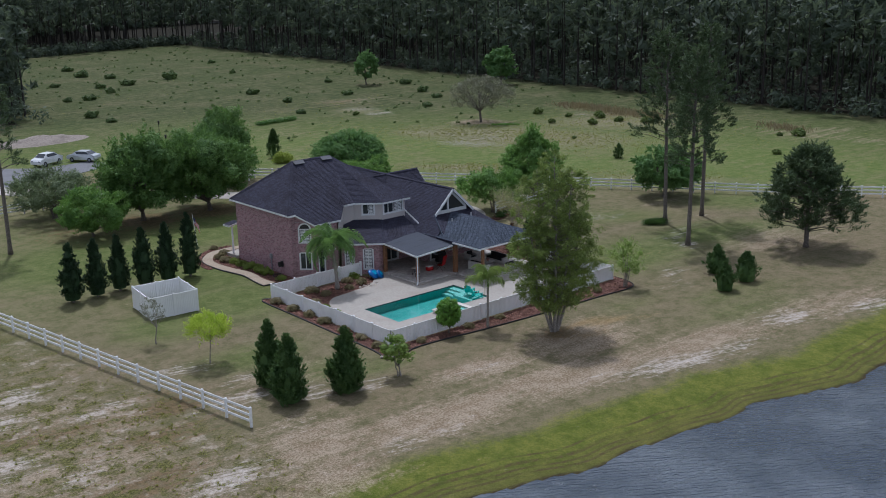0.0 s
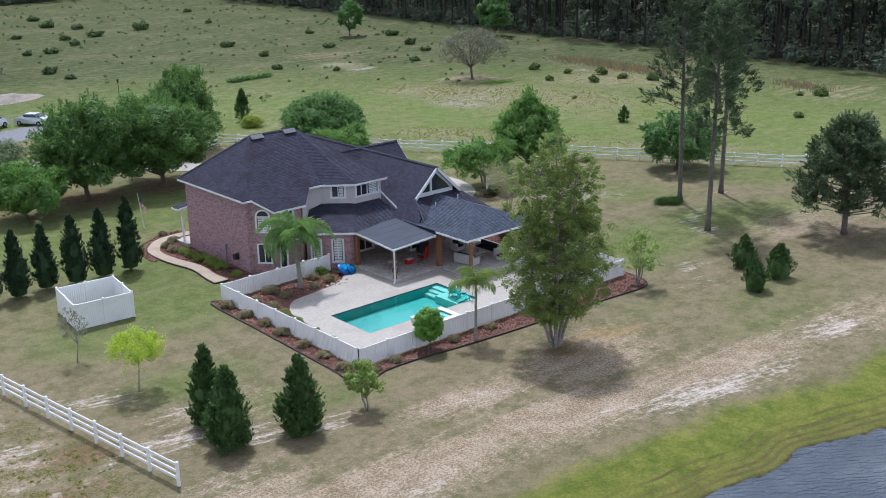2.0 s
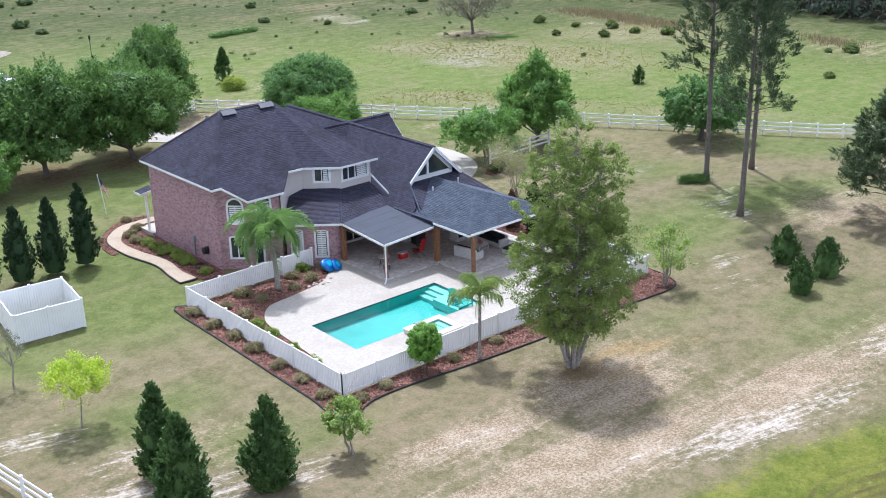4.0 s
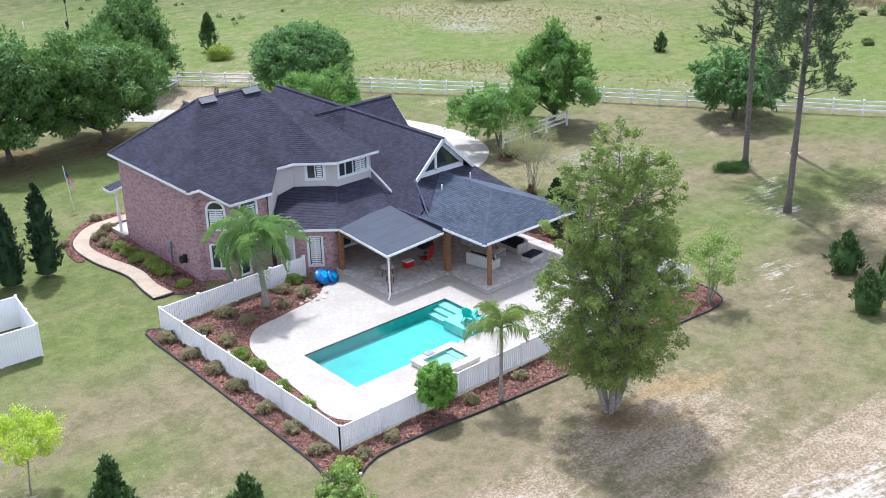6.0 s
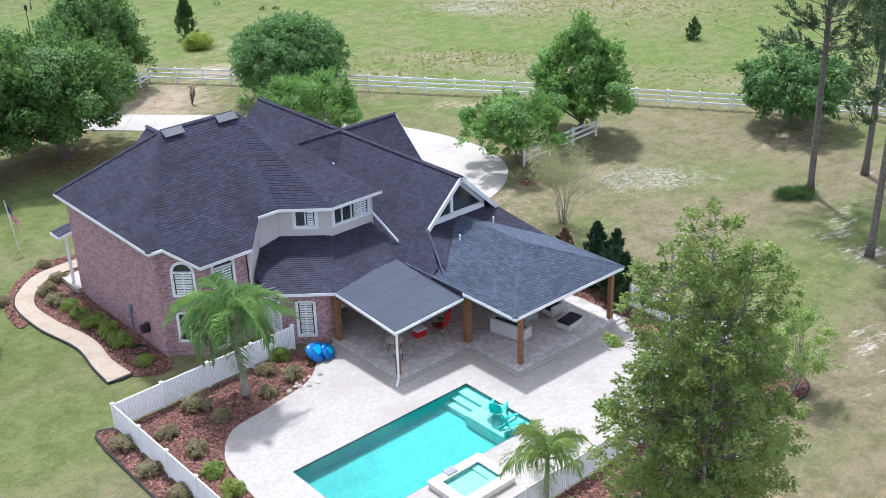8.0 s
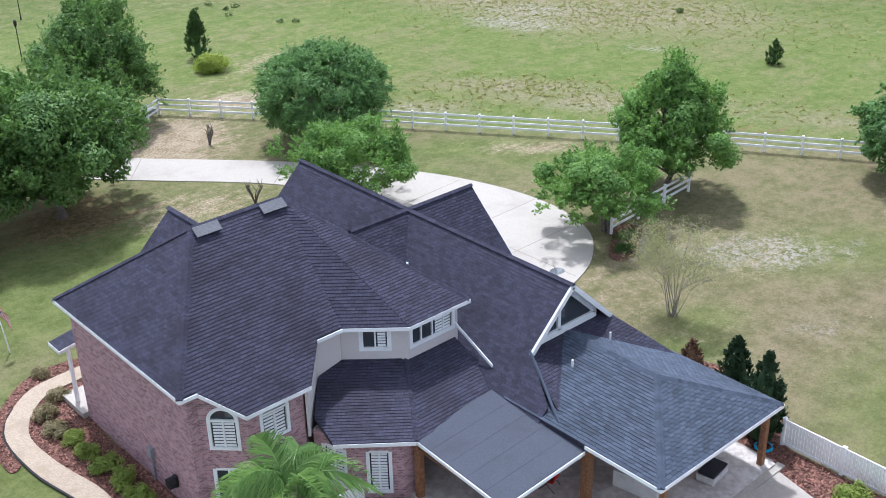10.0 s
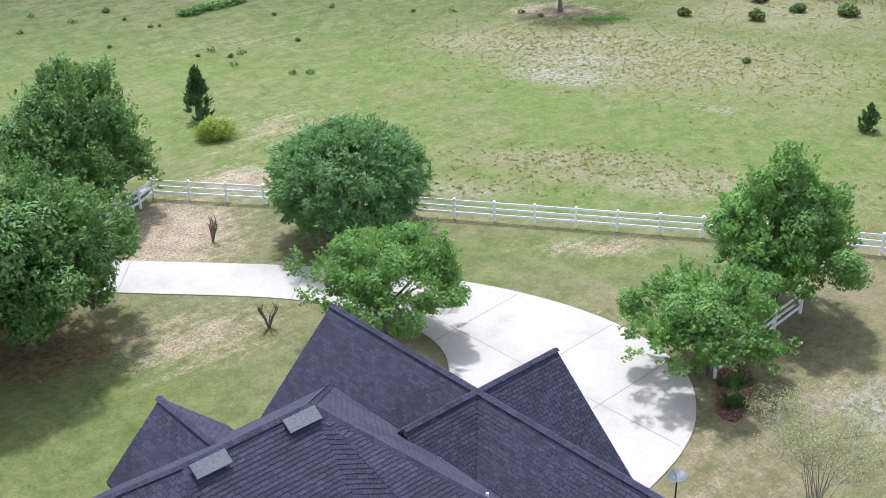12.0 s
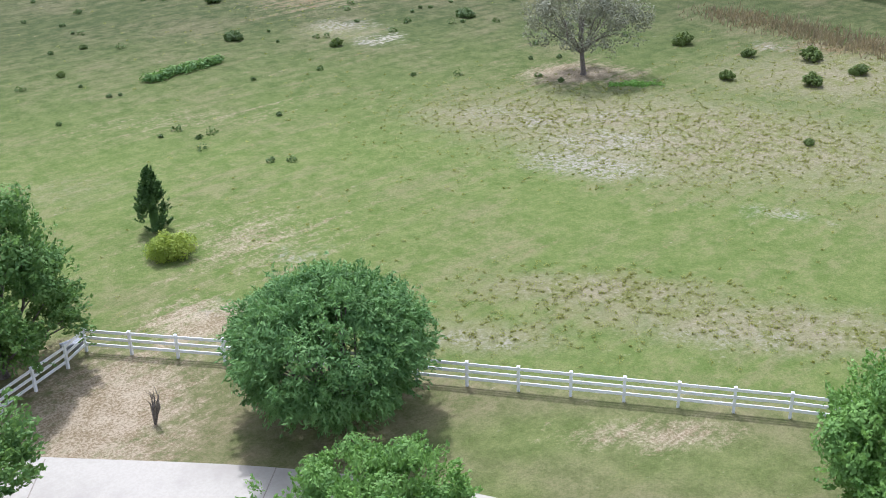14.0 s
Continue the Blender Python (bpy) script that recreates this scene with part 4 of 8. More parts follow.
def wall(name, p, q, z0, z1, material, openings=(), thick=0.25, label=""):
    """A wall from p to q in plan, its outer face to the right of the way p to q; openings (s0, s1, z0, z1) go through it."""
    p, q = Vector((*p, 0)), Vector((*q, 0))
    d = (q - p).normalized()
    p, q = p + d * 0.003, q - d * 0.003
    inward = Vector((-d.y, d.x, 0)) * thick
    L = (q - p).length
    ss = sorted({0.0, L, *(v for o in openings for v in o[:2])})
    zs = sorted({z0, z1, *(v for o in openings for v in o[2:])})

    def solid(i, j):
        if not (0 <= i < len(ss) - 1 and 0 <= j < len(zs) - 1):
            return False
        s, z = (ss[i] + ss[i + 1]) / 2, (zs[j] + zs[j + 1]) / 2
        return not any(o[0] < s < o[1] and o[2] < z < o[3] for o in openings)

    bm = bmesh.new()
    at = lambda s, z, k: bm.verts.new(p + d * s + inward * k + Vector((0, 0, z)))
    for i in range(len(ss) - 1):
        for j in range(len(zs) - 1):
            if not solid(i, j):
                continue
            s0, s1, a, b = ss[i], ss[i + 1], zs[j], zs[j + 1]
            for k in (0, 1):
                bm.faces.new((at(s0, a, k), at(s1, a, k), at(s1, b, k), at(s0, b, k)))
            for ok, c in ((solid(i - 1, j), ((s0, a), (s0, b))), (solid(i + 1, j), ((s1, a), (s1, b))), (solid(i, j - 1), ((s0, a), (s1, a))), (solid(i, j + 1), ((s0, b), (s1, b)))):
                if not ok:
                    bm.faces.new((at(*c[0], 0), at(*c[1], 0), at(*c[1], 1), at(*c[0], 1)))
    bmesh.ops.remove_doubles(bm, verts=bm.verts, dist=0.0005)
    bmesh.ops.recalc_face_normals(bm, faces=list(bm.faces))
    return hpart(name, bm, material, label)


def window(p, q, s0, s1, z0, z1, arch=False, slats=True, mullion=1, name="window", frame_w=0.09, open_share=0.0):
    """A white framed window with inner shutters in an opening of the wall from p to q."""
    p, q = Vector((*p, 0)), Vector((*q, 0))
    d = (q - p).normalized()
    ang = math.degrees(math.atan2(d.y, d.x))
    base = p + d * s0
    m = pose(base.x, base.y, 0, 0, 0, ang)
    w = s1 - s0
    top = z1 - (w / 2 if arch else 0)
    bm = bmesh.new()
    fw = frame_w
    for bx in ((-0.04, fw, z0 - 0.03, z1 if not arch else top), (w - fw, w + 0.04, z0 - 0.03, z1 if not arch else top), (fw, w - fw, z0 - 0.03, z0 + fw), (fw, w - fw, top - fw / 2, top + fw / 2)):
        box(bm, bx[0], bx[1], -0.03, 0.1, bx[2], bx[3], m=m)
    for k in range(mullion):
        c = w * (k + 1) / (mullion + 1)
        box(bm, c - 0.03, c + 0.03, -0.02, 0.09, z0 + fw, top - fw / 2, m=m)
    if arch:
        n = 12
        r0, r1 = w / 2 - fw, w / 2 + 0.04
        for i in range(n):
            a0, a1 = math.pi * i / n, math.pi * (i + 1) / n
            vs = [bm.verts.new(m @ Vector((w / 2 + r * math.cos(a), y, top + r * math.sin(a)))) for y in (-0.03, 0.1) for r, a in ((r0, a0), (r1, a0), (r1, a1), (r0, a1))]
            for f in ((3, 2, 1, 0), (4, 5, 6, 7), (0, 1, 5, 4), (1, 2, 6, 5), (2, 3, 7, 6), (3, 0, 4, 7)):
                bm.faces.new([vs[k] for k in f])
    fr = hpart(name, bm, TRIM, "white framed window" + (" with an arched top" if arch else ""))
    sub = lambda nm, b, mt, lb="": part(nm, b, mt, fr, lb, world=True)
    bm = bmesh.new()
    box(bm, fw * 0.6, w - fw * 0.6, 0.05, 0.07, z0 + 0.05, (top if arch else z1) - 0.04, m=m)
    if arch:
        c = [bm.verts.new(m @ Vector((w / 2 + (w / 2 - 0.03) * math.cos(math.pi * i / 12), 0.06, top + (w / 2 - 0.03) * math.sin(math.pi * i / 12)))) for i in range(13)]
        bm.faces.new(c)
    sub("pane", bm, GLASS, "dark reflecting glass")
    if slats:
        n = max(2, int((top - z0 - 2 * fw) / 0.13))
        for i in range(n):
            zc = z0 + fw + (i + 0.5) * (top - z0 - 2 * fw) / n
            sub("louvre", boxes((fw + 0.06 + open_share * w, w - fw - 0.06, 0.035, 0.045, zc - 0.048, zc + 0.046), m=m), TRIM, "white shutter louvre behind the glass")
    if arch:
        bm = bmesh.new()
        for side in (0, 1):
            for y in (0.0,):
                n = 8
                cx = w / 2
                pts = [(cx + (-1 if side == 0 else 1) * (w / 2) * math.cos(a), top + (w / 2) * math.sin(a)) for a in (math.pi / 2 * i / n for i in range(n + 1))]
                corner = (0.0 if side == 0 else w, z1)
                fan = [bm.verts.new(m @ Vector((px, 0.0, pz))) for px, pz in pts]
                cv = bm.verts.new(m @ Vector((corner[0], 0.0, corner[1])))
                for a, b in zip(fan, fan[1:]):
                    bm.faces.new((a, b, cv))
        g = bmesh.ops.extrude_face_region(bm, geom=list(bm.faces))
        bmesh.ops.translate(bm, verts=[v for v in g["geom"] if isinstance(v, bmesh.types.BMVert)], vec=Vector((-d.y, d.x, 0)) * 0.2)
        bmesh.ops.recalc_face_normals(bm, faces=list(bm.faces))
        sub("spandrel", bm, BRICK, "brick infill beside the arch")
    return fr


# walls: ground floor and upper floor
zf0 = lambda y: 5.85 + (9.5 - 5.85) / 5.05 * (y - 80.4)
W0, W1 = (50.75, 90.1), (50.75, 80.75)
wall("wall_west", W0, W1, 0.0, 5.78, BRICK, label="brown brick wall")
wall("wall_corner", W1, (51.15, 80.75), 0.0, 5.78, BRICK, label="brown brick wall")
B1, B2, B3, B4 = (51.15, 80.75), (52.4, 79.5), (54.85, 79.5), (56.1, 80.75)
op_bay = [(0.32, 1.42, 3.2, 5.0), (0.32, 1.42, 0.75, 2.3)]
wall("wall_bay", B1, B2, 0.0, 5.12, BRICK, op_bay, label="brown brick wall of the bay")
window(B1, B2, *op_bay[0], arch=True)
window(B1, B2, *op_bay[1], slats=False)
op_front = [(0.55, 1.75, 3.2, 5.0), (0.3, 1.0, 0.2, 2.3)]
wall("wall_bay", B2, B3, 0.0, 5.12, BRICK, op_front, label="brown brick wall of the bay")
window(B2, B3, *op_front[0], arch=True)
window(B2, B3, *op_front[1], slats=False, mullion=0)
wall("wall_bay", B3, B4, 0.0, 5.12, BRICK, label="brown brick wall of the bay")
for (xa, ya), (xb, yb) in ((B1, B2), (B4, B3)):
    bm = bmesh.new()
    f = bm.faces.new([bm.verts.new(p) for p in ((xa, ya, 5.1), (xb, yb, 5.1), (xb, yb, zf0(yb) - 0.16), (xa, ya, zf0(ya) - 0.3))])
    g = bmesh.ops.extrude_face_region(bm, geom=[f])
    bmesh.ops.translate(bm, verts=[v for v in g["geom"] if isinstance(v, bmesh.types.BMVert)], vec=(0, 0.2, 0))
    bmesh.ops.recalc_face_normals(bm, faces=list(bm.faces))
    hpart("wall_bay", bm, BRICK, "brown brick wall under the sloping eave")
hpart("bay_cap", prism([B1, B2, B3, B4], 5.08, 5.12), TRIM, "white soffit")
D0, D1, D2, D3 = (55.3, 78.7), (55.75, 77.6), (56.3, 76.45), (57.55, 76.45)
wall("wall_lower", (55.1, 79.4), (55.75, 77.7), 0.0, 2.85, BRICK, [(0.4, 1.4, 0.5, 2.3)], label="brown brick wall")
window((55.1, 79.4), (55.75, 77.7), 0.4, 1.4, 0.5, 2.3)
wall("wall_lower", (55.75, 77.7), (57.1, 76.45), 0.0, 2.85, BRICK, [(0.45, 1.35, 0.45, 2.35)], label="brown brick wall")
window((55.75, 77.7), (57.1, 76.45), 0.45, 1.35, 0.45, 2.35)
wall("wall_lower", (57.1, 76.45), (57.7, 76.45), 0.0, 2.85, BRICK, label="brown brick wall")
wall("wall_patio", (57.7, 76.45), (57.7, 78.6), 0.0, 2.85, BRICK, label="brown brick wall")
op_p = [(0.4, 1.2, 0.9, 2.3), (1.6, 3.3, 0.22, 2.3)]
wall("wall_patio", (57.7, 78.6), (62.3, 78.6), 0.0, 2.85, BRICK, op_p, label="brown brick wall under the porch")
window((57.7, 78.6), (62.3, 78.6), *op_p[0])
window((57.7, 78.6), (62.3, 78.6), *op_p[1], slats=False, name="french_door", frame_w=0.16)
wall("wall_patio", (62.3, 78.6), (62.3, 75.9), 0.0, 2.9, BRICK, label="brown brick wall under the porch")
op_q = [(0.3, 1.3, 0.22, 2.3), (2.6, 4.6, 0.8, 2.3)]
wall("wall_patio", (62.3, 75.9), (69.0, 75.9), 0.0, 3.05, BRICK, op_q, label="brown brick wall under the porch")
window((62.3, 75.9), (69.0, 75.9), *op_q[0], slats=False, name="patio_door", mullion=0, frame_w=0.16)
window((62.3, 75.9), (69.0, 75.9), *op_q[1])
wall("wall_east", (69.0, 75.9), (69.0, 93.5), 0.0, 2.85, BRICK, [(6.6, 9.3, 0.05, 2.2), (10.2, 12.9, 0.05, 2.2)], label="brown brick wall")
for a in (6.6, 10.2):
    bm = bmesh.new()
    for i in range(4):
        box(bm, 68.78, 68.84, 75.9 + a, 75.9 + a + 2.7, 0.05 + i * 0.54, 0.05 + i * 0.54 + 0.53)
    hpart("garage_door", bm, TRIM, "white sectional garage door")
wall("wall_north", (69.0, 93.5), (61.7, 93.5), 0.0, 2.9, BRICK, label="brown brick wall")
wall("wall_north", (61.7, 93.5), (61.7, 90.1), 0.0, 2.9, BRICK, label="brown brick wall")
wall("wall_north", (61.7, 90.1), W0, 0.0, 5.78, BRICK, [(4.3, 6.3, 0.05, 2.6)], label="brown brick wall")
hpart("front_door", boxes((55.45, 57.35, 89.98, 90.04, 0.05, 2.58)), WOOD, "brown front door")
# upper floor in stucco
U = [(56.1, 80.75), (57.62, 80.75), (59.6, 79.02), (62.25, 79.02), (62.25, 90.0)]
wall("wall_upper", U[0], U[1], 2.5, 5.78, STUCCO, label="grey-beige stucco wall")
op_u = [(0.75, 1.95, 4.62, 5.66)]
wall("wall_upper", U[1], U[2], 2.5, 5.78, STUCCO, op_u, label="grey-beige stucco wall")
window(U[1], U[2], *op_u[0], name="dormer_window", frame_w=0.13, open_share=0.42)
op_v = [(0.12, 2.45, 4.62, 5.66)]
wall("wall_upper", U[2], U[3], 2.5, 5.78, STUCCO, op_v, label="grey-beige stucco wall")
window(U[2], U[3], *op_v[0], name="dormer_window", mullion=3, frame_w=0.12, open_share=0.5)
wall("wall_upper", U[3], U[4], 2.5, 5.78, STUCCO, label="grey-beige stucco wall")
# sloping stucco cheek below the roof edge of the bay
bm = bmesh.new()
vs = [bm.verts.new(p) for p in ((54.95, 79.32, 2.6), (56.35, 80.72, 2.6), (56.35, 80.72, 5.72), (54.95, 79.32, 4.88))]
f = bm.faces.new(vs)
g = bmesh.ops.extrude_face_region(bm, geom=[f])
bmesh.ops.translate(bm, verts=[v for v in g["geom"] if isinstance(v, bmesh.types.BMVert)], vec=(-0.08, 0.08, 0))
bmesh.ops.recalc_face_normals(bm, faces=list(bm.faces))
hpart("stucco_cheek", bm, STUCCO, "grey-beige stucco cheek wall")

# roofs
TABS = {"old": [], "new": []}


def roof(pts, kind="old", label="", tabs=True, name="roof", thick=0.14):
    """A roof plane: a board under it and rows of shingle tabs on it."""
    P = [Vector(p) for p in pts]
    n = Vector()
    for a, b in zip(P, P[1:] + P[:1]):
        n += a.cross(b)
    n.normalize()
    if n.z < 0:
        P.reverse()
        n = -n
    h = Vector((0, 0, 1)).cross(n)
    h = h.normalized() if h.length > 1e-6 else Vector((1, 0, 0))
    s = n.cross(h)
    mat = {"old": UNDERLAY if tabs else SHINGLE, "new": UNDERLAY, "flat": ROLLED}[kind]
    bm = bmesh.new()
    f = bm.faces.new([bm.verts.new(p) for p in P])
    g = bmesh.ops.extrude_face_region(bm, geom=[f])
    bmesh.ops.translate(bm, verts=[v for v in g["geom"] if isinstance(v, bmesh.types.BMVert)], vec=(0, 0, -thick))
    bmesh.ops.recalc_face_normals(bm, faces=list(bm.faces))
    ob = hpart(name, bm, mat, label or ("dark purple-grey shingle roof" if kind == "old" else "blue-grey shingle roof"))
    if not tabs:
        return ob
    o = P[0]
    poly = [((p - o).dot(h), (p - o).dot(s)) for p in P]
    a0, a1 = min(p[0] for p in poly), max(p[0] for p in poly)
    b0, b1 = min(p[1] for p in poly), max(p[1] for p in poly)
    row, tab = 0.145, 0.31
    rng = np.random.default_rng(int(abs(o.x * 100 + o.y * 10)))
    bb = np.arange(b0, b1, row)
    for k, b in enumerate(bb):
        y = b + row * 0.5
        xs = sorted((xj - xi) * (y - yi) / (yj - yi) + xi for (xi, yi), (xj, yj) in zip(poly, poly[-1:] + poly[:-1]) if (yi > y) != (yj > y))
        shift = (k % 2) * tab / 2 + rng.uniform(-0.03, 0.03)
        for lo, hi in zip(xs[::2], xs[1::2]):
            i0 = math.floor((lo - shift) / tab)
            for i in range(i0, math.ceil((hi - shift) / tab) + 1):
                l0, l1 = max(lo, i * tab + shift), min(hi, (i + 1) * tab + shift)
                if l1 - l0 < 0.05:
                    continue
                c = o + h * ((l0 + l1) / 2) + s * (b + rng.uniform(-0.008, 0.008)) + n * 0.004
                TABS[kind].append((c, h, s, n, (l1 - l0) / 2 - 0.009, row - 0.012))
    return ob


RW, RE = (54.3, 85.45, 9.5), (58.4, 85.45, 9.5)
EZ = 5.85
kf = (9.5 - EZ) / 5.05
zf = lambda y: EZ + kf * (y - 80.4)
roof([(50.35, 80.4, EZ), RW, (50.35, 90.5, EZ)])
front = [(50.35, 80.4), (51.05, 80.4), (52.2, 79.15), (55.0, 79.15), (56.3, 80.4), (57.5, 80.4), (58.4, 85.45), (54.3, 85.45)]
roof([(x, y, zf(y)) for x, y in front])
roof([(57.5, 80.4, EZ), (59.45, 78.68, EZ), RE])
roof([(59.45, 78.68, EZ), (62.62, 78.68, EZ), RE])
roof([(62.62, 78.68, EZ), (62.62, 90.5, EZ), RE])
roof([(50.35, 90.5, EZ), RW, RE, (62.62, 90.5, EZ)])
# front gable over the entrance
roof([(56.45, 91.3, 7.75), (56.45, 87.6, 7.75), (54.2, 90.2, 5.6), (54.2, 91.3, 5.6)])
roof([(56.45, 91.3, 7.75), (56.45, 87.6, 7.75), (58.7, 90.2, 5.6), (58.7, 91.3, 5.6)])
bm = bmesh.new()
vs = [bm.verts.new(p) for p in ((54.5, 91.0, 5.5), (58.4, 91.0, 5.5), (56.45, 91.0, 7.55))]
f = bm.faces.new(vs)
g = bmesh.ops.extrude_face_region(bm, geom=[f])
bmesh.ops.translate(bm, verts=[v for v in g["geom"] if isinstance(v, bmesh.types.BMVert)], vec=(0, -0.2, 0))
bmesh.ops.recalc_face_normals(bm, faces=list(bm.faces))
hpart("gable_wall", bm, BRICK, "brown brick gable")
# long wing with gables
XR, ZR, KS, ZE = 65.3, 6.72, 0.96, 2.85
HS = (ZR - ZE) / KS
roof([(XR, 75.55, ZR), (XR, 93.95, ZR), (XR - HS, 93.95, ZE), (XR - HS, 90.4, ZE), (62.35, 90.2, ZR - KS * (XR - 62.35)), (62.35, 79.0, ZR - KS * (XR - 62.35)), (XR - HS, 79.0, ZE), (XR - HS, 73.6, ZE), (61.9, 73.6, ZR - KS * (XR - 61.9)), (63.0, 75.55, ZR - KS * (XR - 63.0))])
roof([(XR, 75.55, ZR), (XR, 93.95, ZR), (XR + HS, 93.95, ZE), (XR + HS, 76.1, ZE), (67.65, 76.1, ZR - KS * 2.35), (67.65, 75.55, ZR - KS * 2.35)])
roof([(XR, 85.6, ZR + 0.02), (69.2, 85.6, ZR + 0.02), (69.2, 85.6 - HS, ZE), (XR, 85.6 - HS, ZE)])
roof([(XR, 85.6, ZR + 0.02), (69.2, 85.6, ZR + 0.02), (69.2, 85.6 + HS, ZE), (XR, 85.6 + HS, ZE)])
XW = 61.9
roof([(XR, 85.6, ZR + 0.03), (XW, 85.6, ZR + 0.03), (XW, 85.6 - (XR - XW), ZR + 0.03 - KS * (XR - XW))])
roof([(XR, 85.6, ZR + 0.03), (XW, 85.6, ZR + 0.03), (XW, 85.6 + (XR - XW), ZR + 0.03 - KS * (XR - XW))])
for tri in (((68.95, 85.6 - HS + 0.2, ZE), (68.95, 85.6 + HS - 0.2, ZE), (68.95, 85.6, ZR - 0.2), (-0.2, 0, 0)), ((XR - HS + 0.2, 93.5, ZE), (XR + HS - 0.2, 93.5, ZE), (XR, 93.5, ZR - 0.2), (0, -0.2, 0))):
    bm = bmesh.new()
    f = bm.faces.new([bm.verts.new(p) for p in tri[:3]])
    g = bmesh.ops.extrude_face_region(bm, geom=[f])
    bmesh.ops.translate(bm, verts=[v for v in g["geom"] if isinstance(v, bmesh.types.BMVert)], vec=tri[3])
    bmesh.ops.recalc_face_normals(bm, faces=list(bm.faces))
    hpart("gable_wall", bm, BRICK, "brown brick gable")
# gable over the porch: white frame and two panes
bm = bmesh.new()
def bar(bm, a, b, w, y0, y1):
    a, b = Vector((a[0], 0, a[1])), Vector((b[0], 0, b[1]))
    d = (b - a).normalized()
    s = Vector((-d.z, 0, d.x)) * w / 2
    vs = [bm.verts.new(v + Vector((0, y, 0))) for y in (y0, y1) for v in (a - s, b - s, b + s, a + s)]
    for f in ((3, 2, 1, 0), (4, 5, 6, 7), (0, 1, 5, 4), (1, 2, 6, 5), (2, 3, 7, 6), (3, 0, 4, 7)):
        bm.faces.new([vs[k] for k in f])
bar(bm, (63.0, 4.42), (XR, 6.62), 0.2, 75.5, 75.6)
bar(bm, (67.75, 4.32), (XR, 6.62), 0.2, 75.5, 75.6)
bar(bm, (63.5, 4.62), (67.1, 4.62), 0.3, 75.8, 75.95)
bar(bm, (64.85, 4.7), (64.85, 6.0), 0.16, 75.8, 75.95)
bar(bm, (63.55, 4.75), (XR, 6.4), 0.22, 75.8, 75.95)
bar(bm, (67.05, 4.75), (XR, 6.4), 0.22, 75.8, 75.95)
bmesh.ops.recalc_face_normals(bm, faces=list(bm.faces))
gw = hpart("gable_window", bm, TRIM, "white framed triangular gable window")
bm = bmesh.new()
for tri in (((63.6, 4.7), (64.85, 4.7), (64.85, 6.0)), ((64.85, 4.7), (67.0, 4.7), (65.3, 6.4), (64.85, 6.0))):
    f = bm.faces.new([bm.verts.new((x, 75.9, z)) for x, z in tri])
part("pane", bm, GLASS, gw, "dark grey glass", world=True)
# skirt below the gable, porch hip, lower roof, low-slope roof
roof([(62.9, 75.85, 4.45), (67.75, 75.85, 4.45), (68.9, 72.6, 3.08), (61.9, 72.6, 3.08)])
PA, PB = (65.3, 71.2, 4.5), (65.3, 75.85, 4.5)
PZ = 3.12
roof([(61.5, 67.9, PZ), (61.5, 75.6, PZ), PB, PA], "new")
roof([(61.5, 67.9, PZ), (68.95, 67.9, PZ), PA], "new")
roof([(68.95, 67.9, PZ), (68.95, 75.85, PZ), PB, PA], "new")
zd = lambda y: 2.92 + 0.40 * (y - 76.0)
roof([(57.35, 76.0, zd(76.0)), (62.1, 76.0, zd(76.0)), (62.1, 79.15, zd(79.15)), (59.5, 79.15, zd(79.15))])
ex, ey = -1.9 / 2.484, 1.6 / 2.484
zs = lambda x, y: 2.92 + 0.337 * ((x - 57.35) * ey - (y - 76.0) * ex)
roof([(x, y, zs(x, y)) for x, y in ((57.35, 76.0), (59.45, 79.2), (58.0, 80.95), (56.6, 80.95), (55.2, 79.4), (55.0, 77.98))])
zl = lambda x, y: 2.62 + 0.0529 * (x - 57.35) + 0.0602 * (y - 71.4)
roof([(x, y, zl(x, y)) for x, y in ((57.35, 71.4), (61.75, 71.4), (61.75, 76.3), (57.45, 76.3))], "flat", "low-slope grey rolled roofing", tabs=False)
for i in range(5):
    ya, yb = 71.41 + i * 0.97, 71.41 + (i + 1) * 0.97 + 0.04
    bm = bmesh.new()
    vs = [bm.verts.new((x, y, zl(x, y) + o)) for x, y, o in ((57.4, ya, 0.012), (61.5, ya, 0.012), (61.5, yb, 0.004), (57.4, yb, 0.004), (57.4, ya, 0.003), (61.5, ya, 0.003))]
    bm.faces.new(vs[:4])
    bm.faces.new((vs[4], vs[5], vs[1], vs[0]))
    hpart("roofing_sheet", bm, ROLLED)
bm = bmesh.new()
tube(bm, [(63.05, 75.7, 4.58), (61.75, 72.9, 3.2)], [0.06, 0.06], 6)
hpart("valley_flashing", bm, NEWSHINGLE, "blue-grey valley strip")
# small entrance roofs on the west side
roof([(50.35, 91.0, 3.15), (51.5, 91.0, 3.35), (51.5, 92.0, 3.35), (50.35, 92.0, 3.15)], label="small grey hood roof")
hpart("porch_column", (lambda b: (tube(b, [(50.8, 91.2, 0.3), (50.8, 91.2, 3.1)], [0.1, 0.085], 12), b)[1])(bmesh.new()), TRIM, "white round column")
hpart("porch_base", boxes((50.5, 53.5, 90.12, 92.2, 0.0, 0.32)), CONCRETE, "pale concrete entrance step")
roof([(53.2, 79.0, 2.55), (54.2, 79.0, 2.55), (54.2, 79.5, 2.85), (53.2, 79.5, 2.85)], label="small dark hood over the side door", tabs=False, thick=0.1)

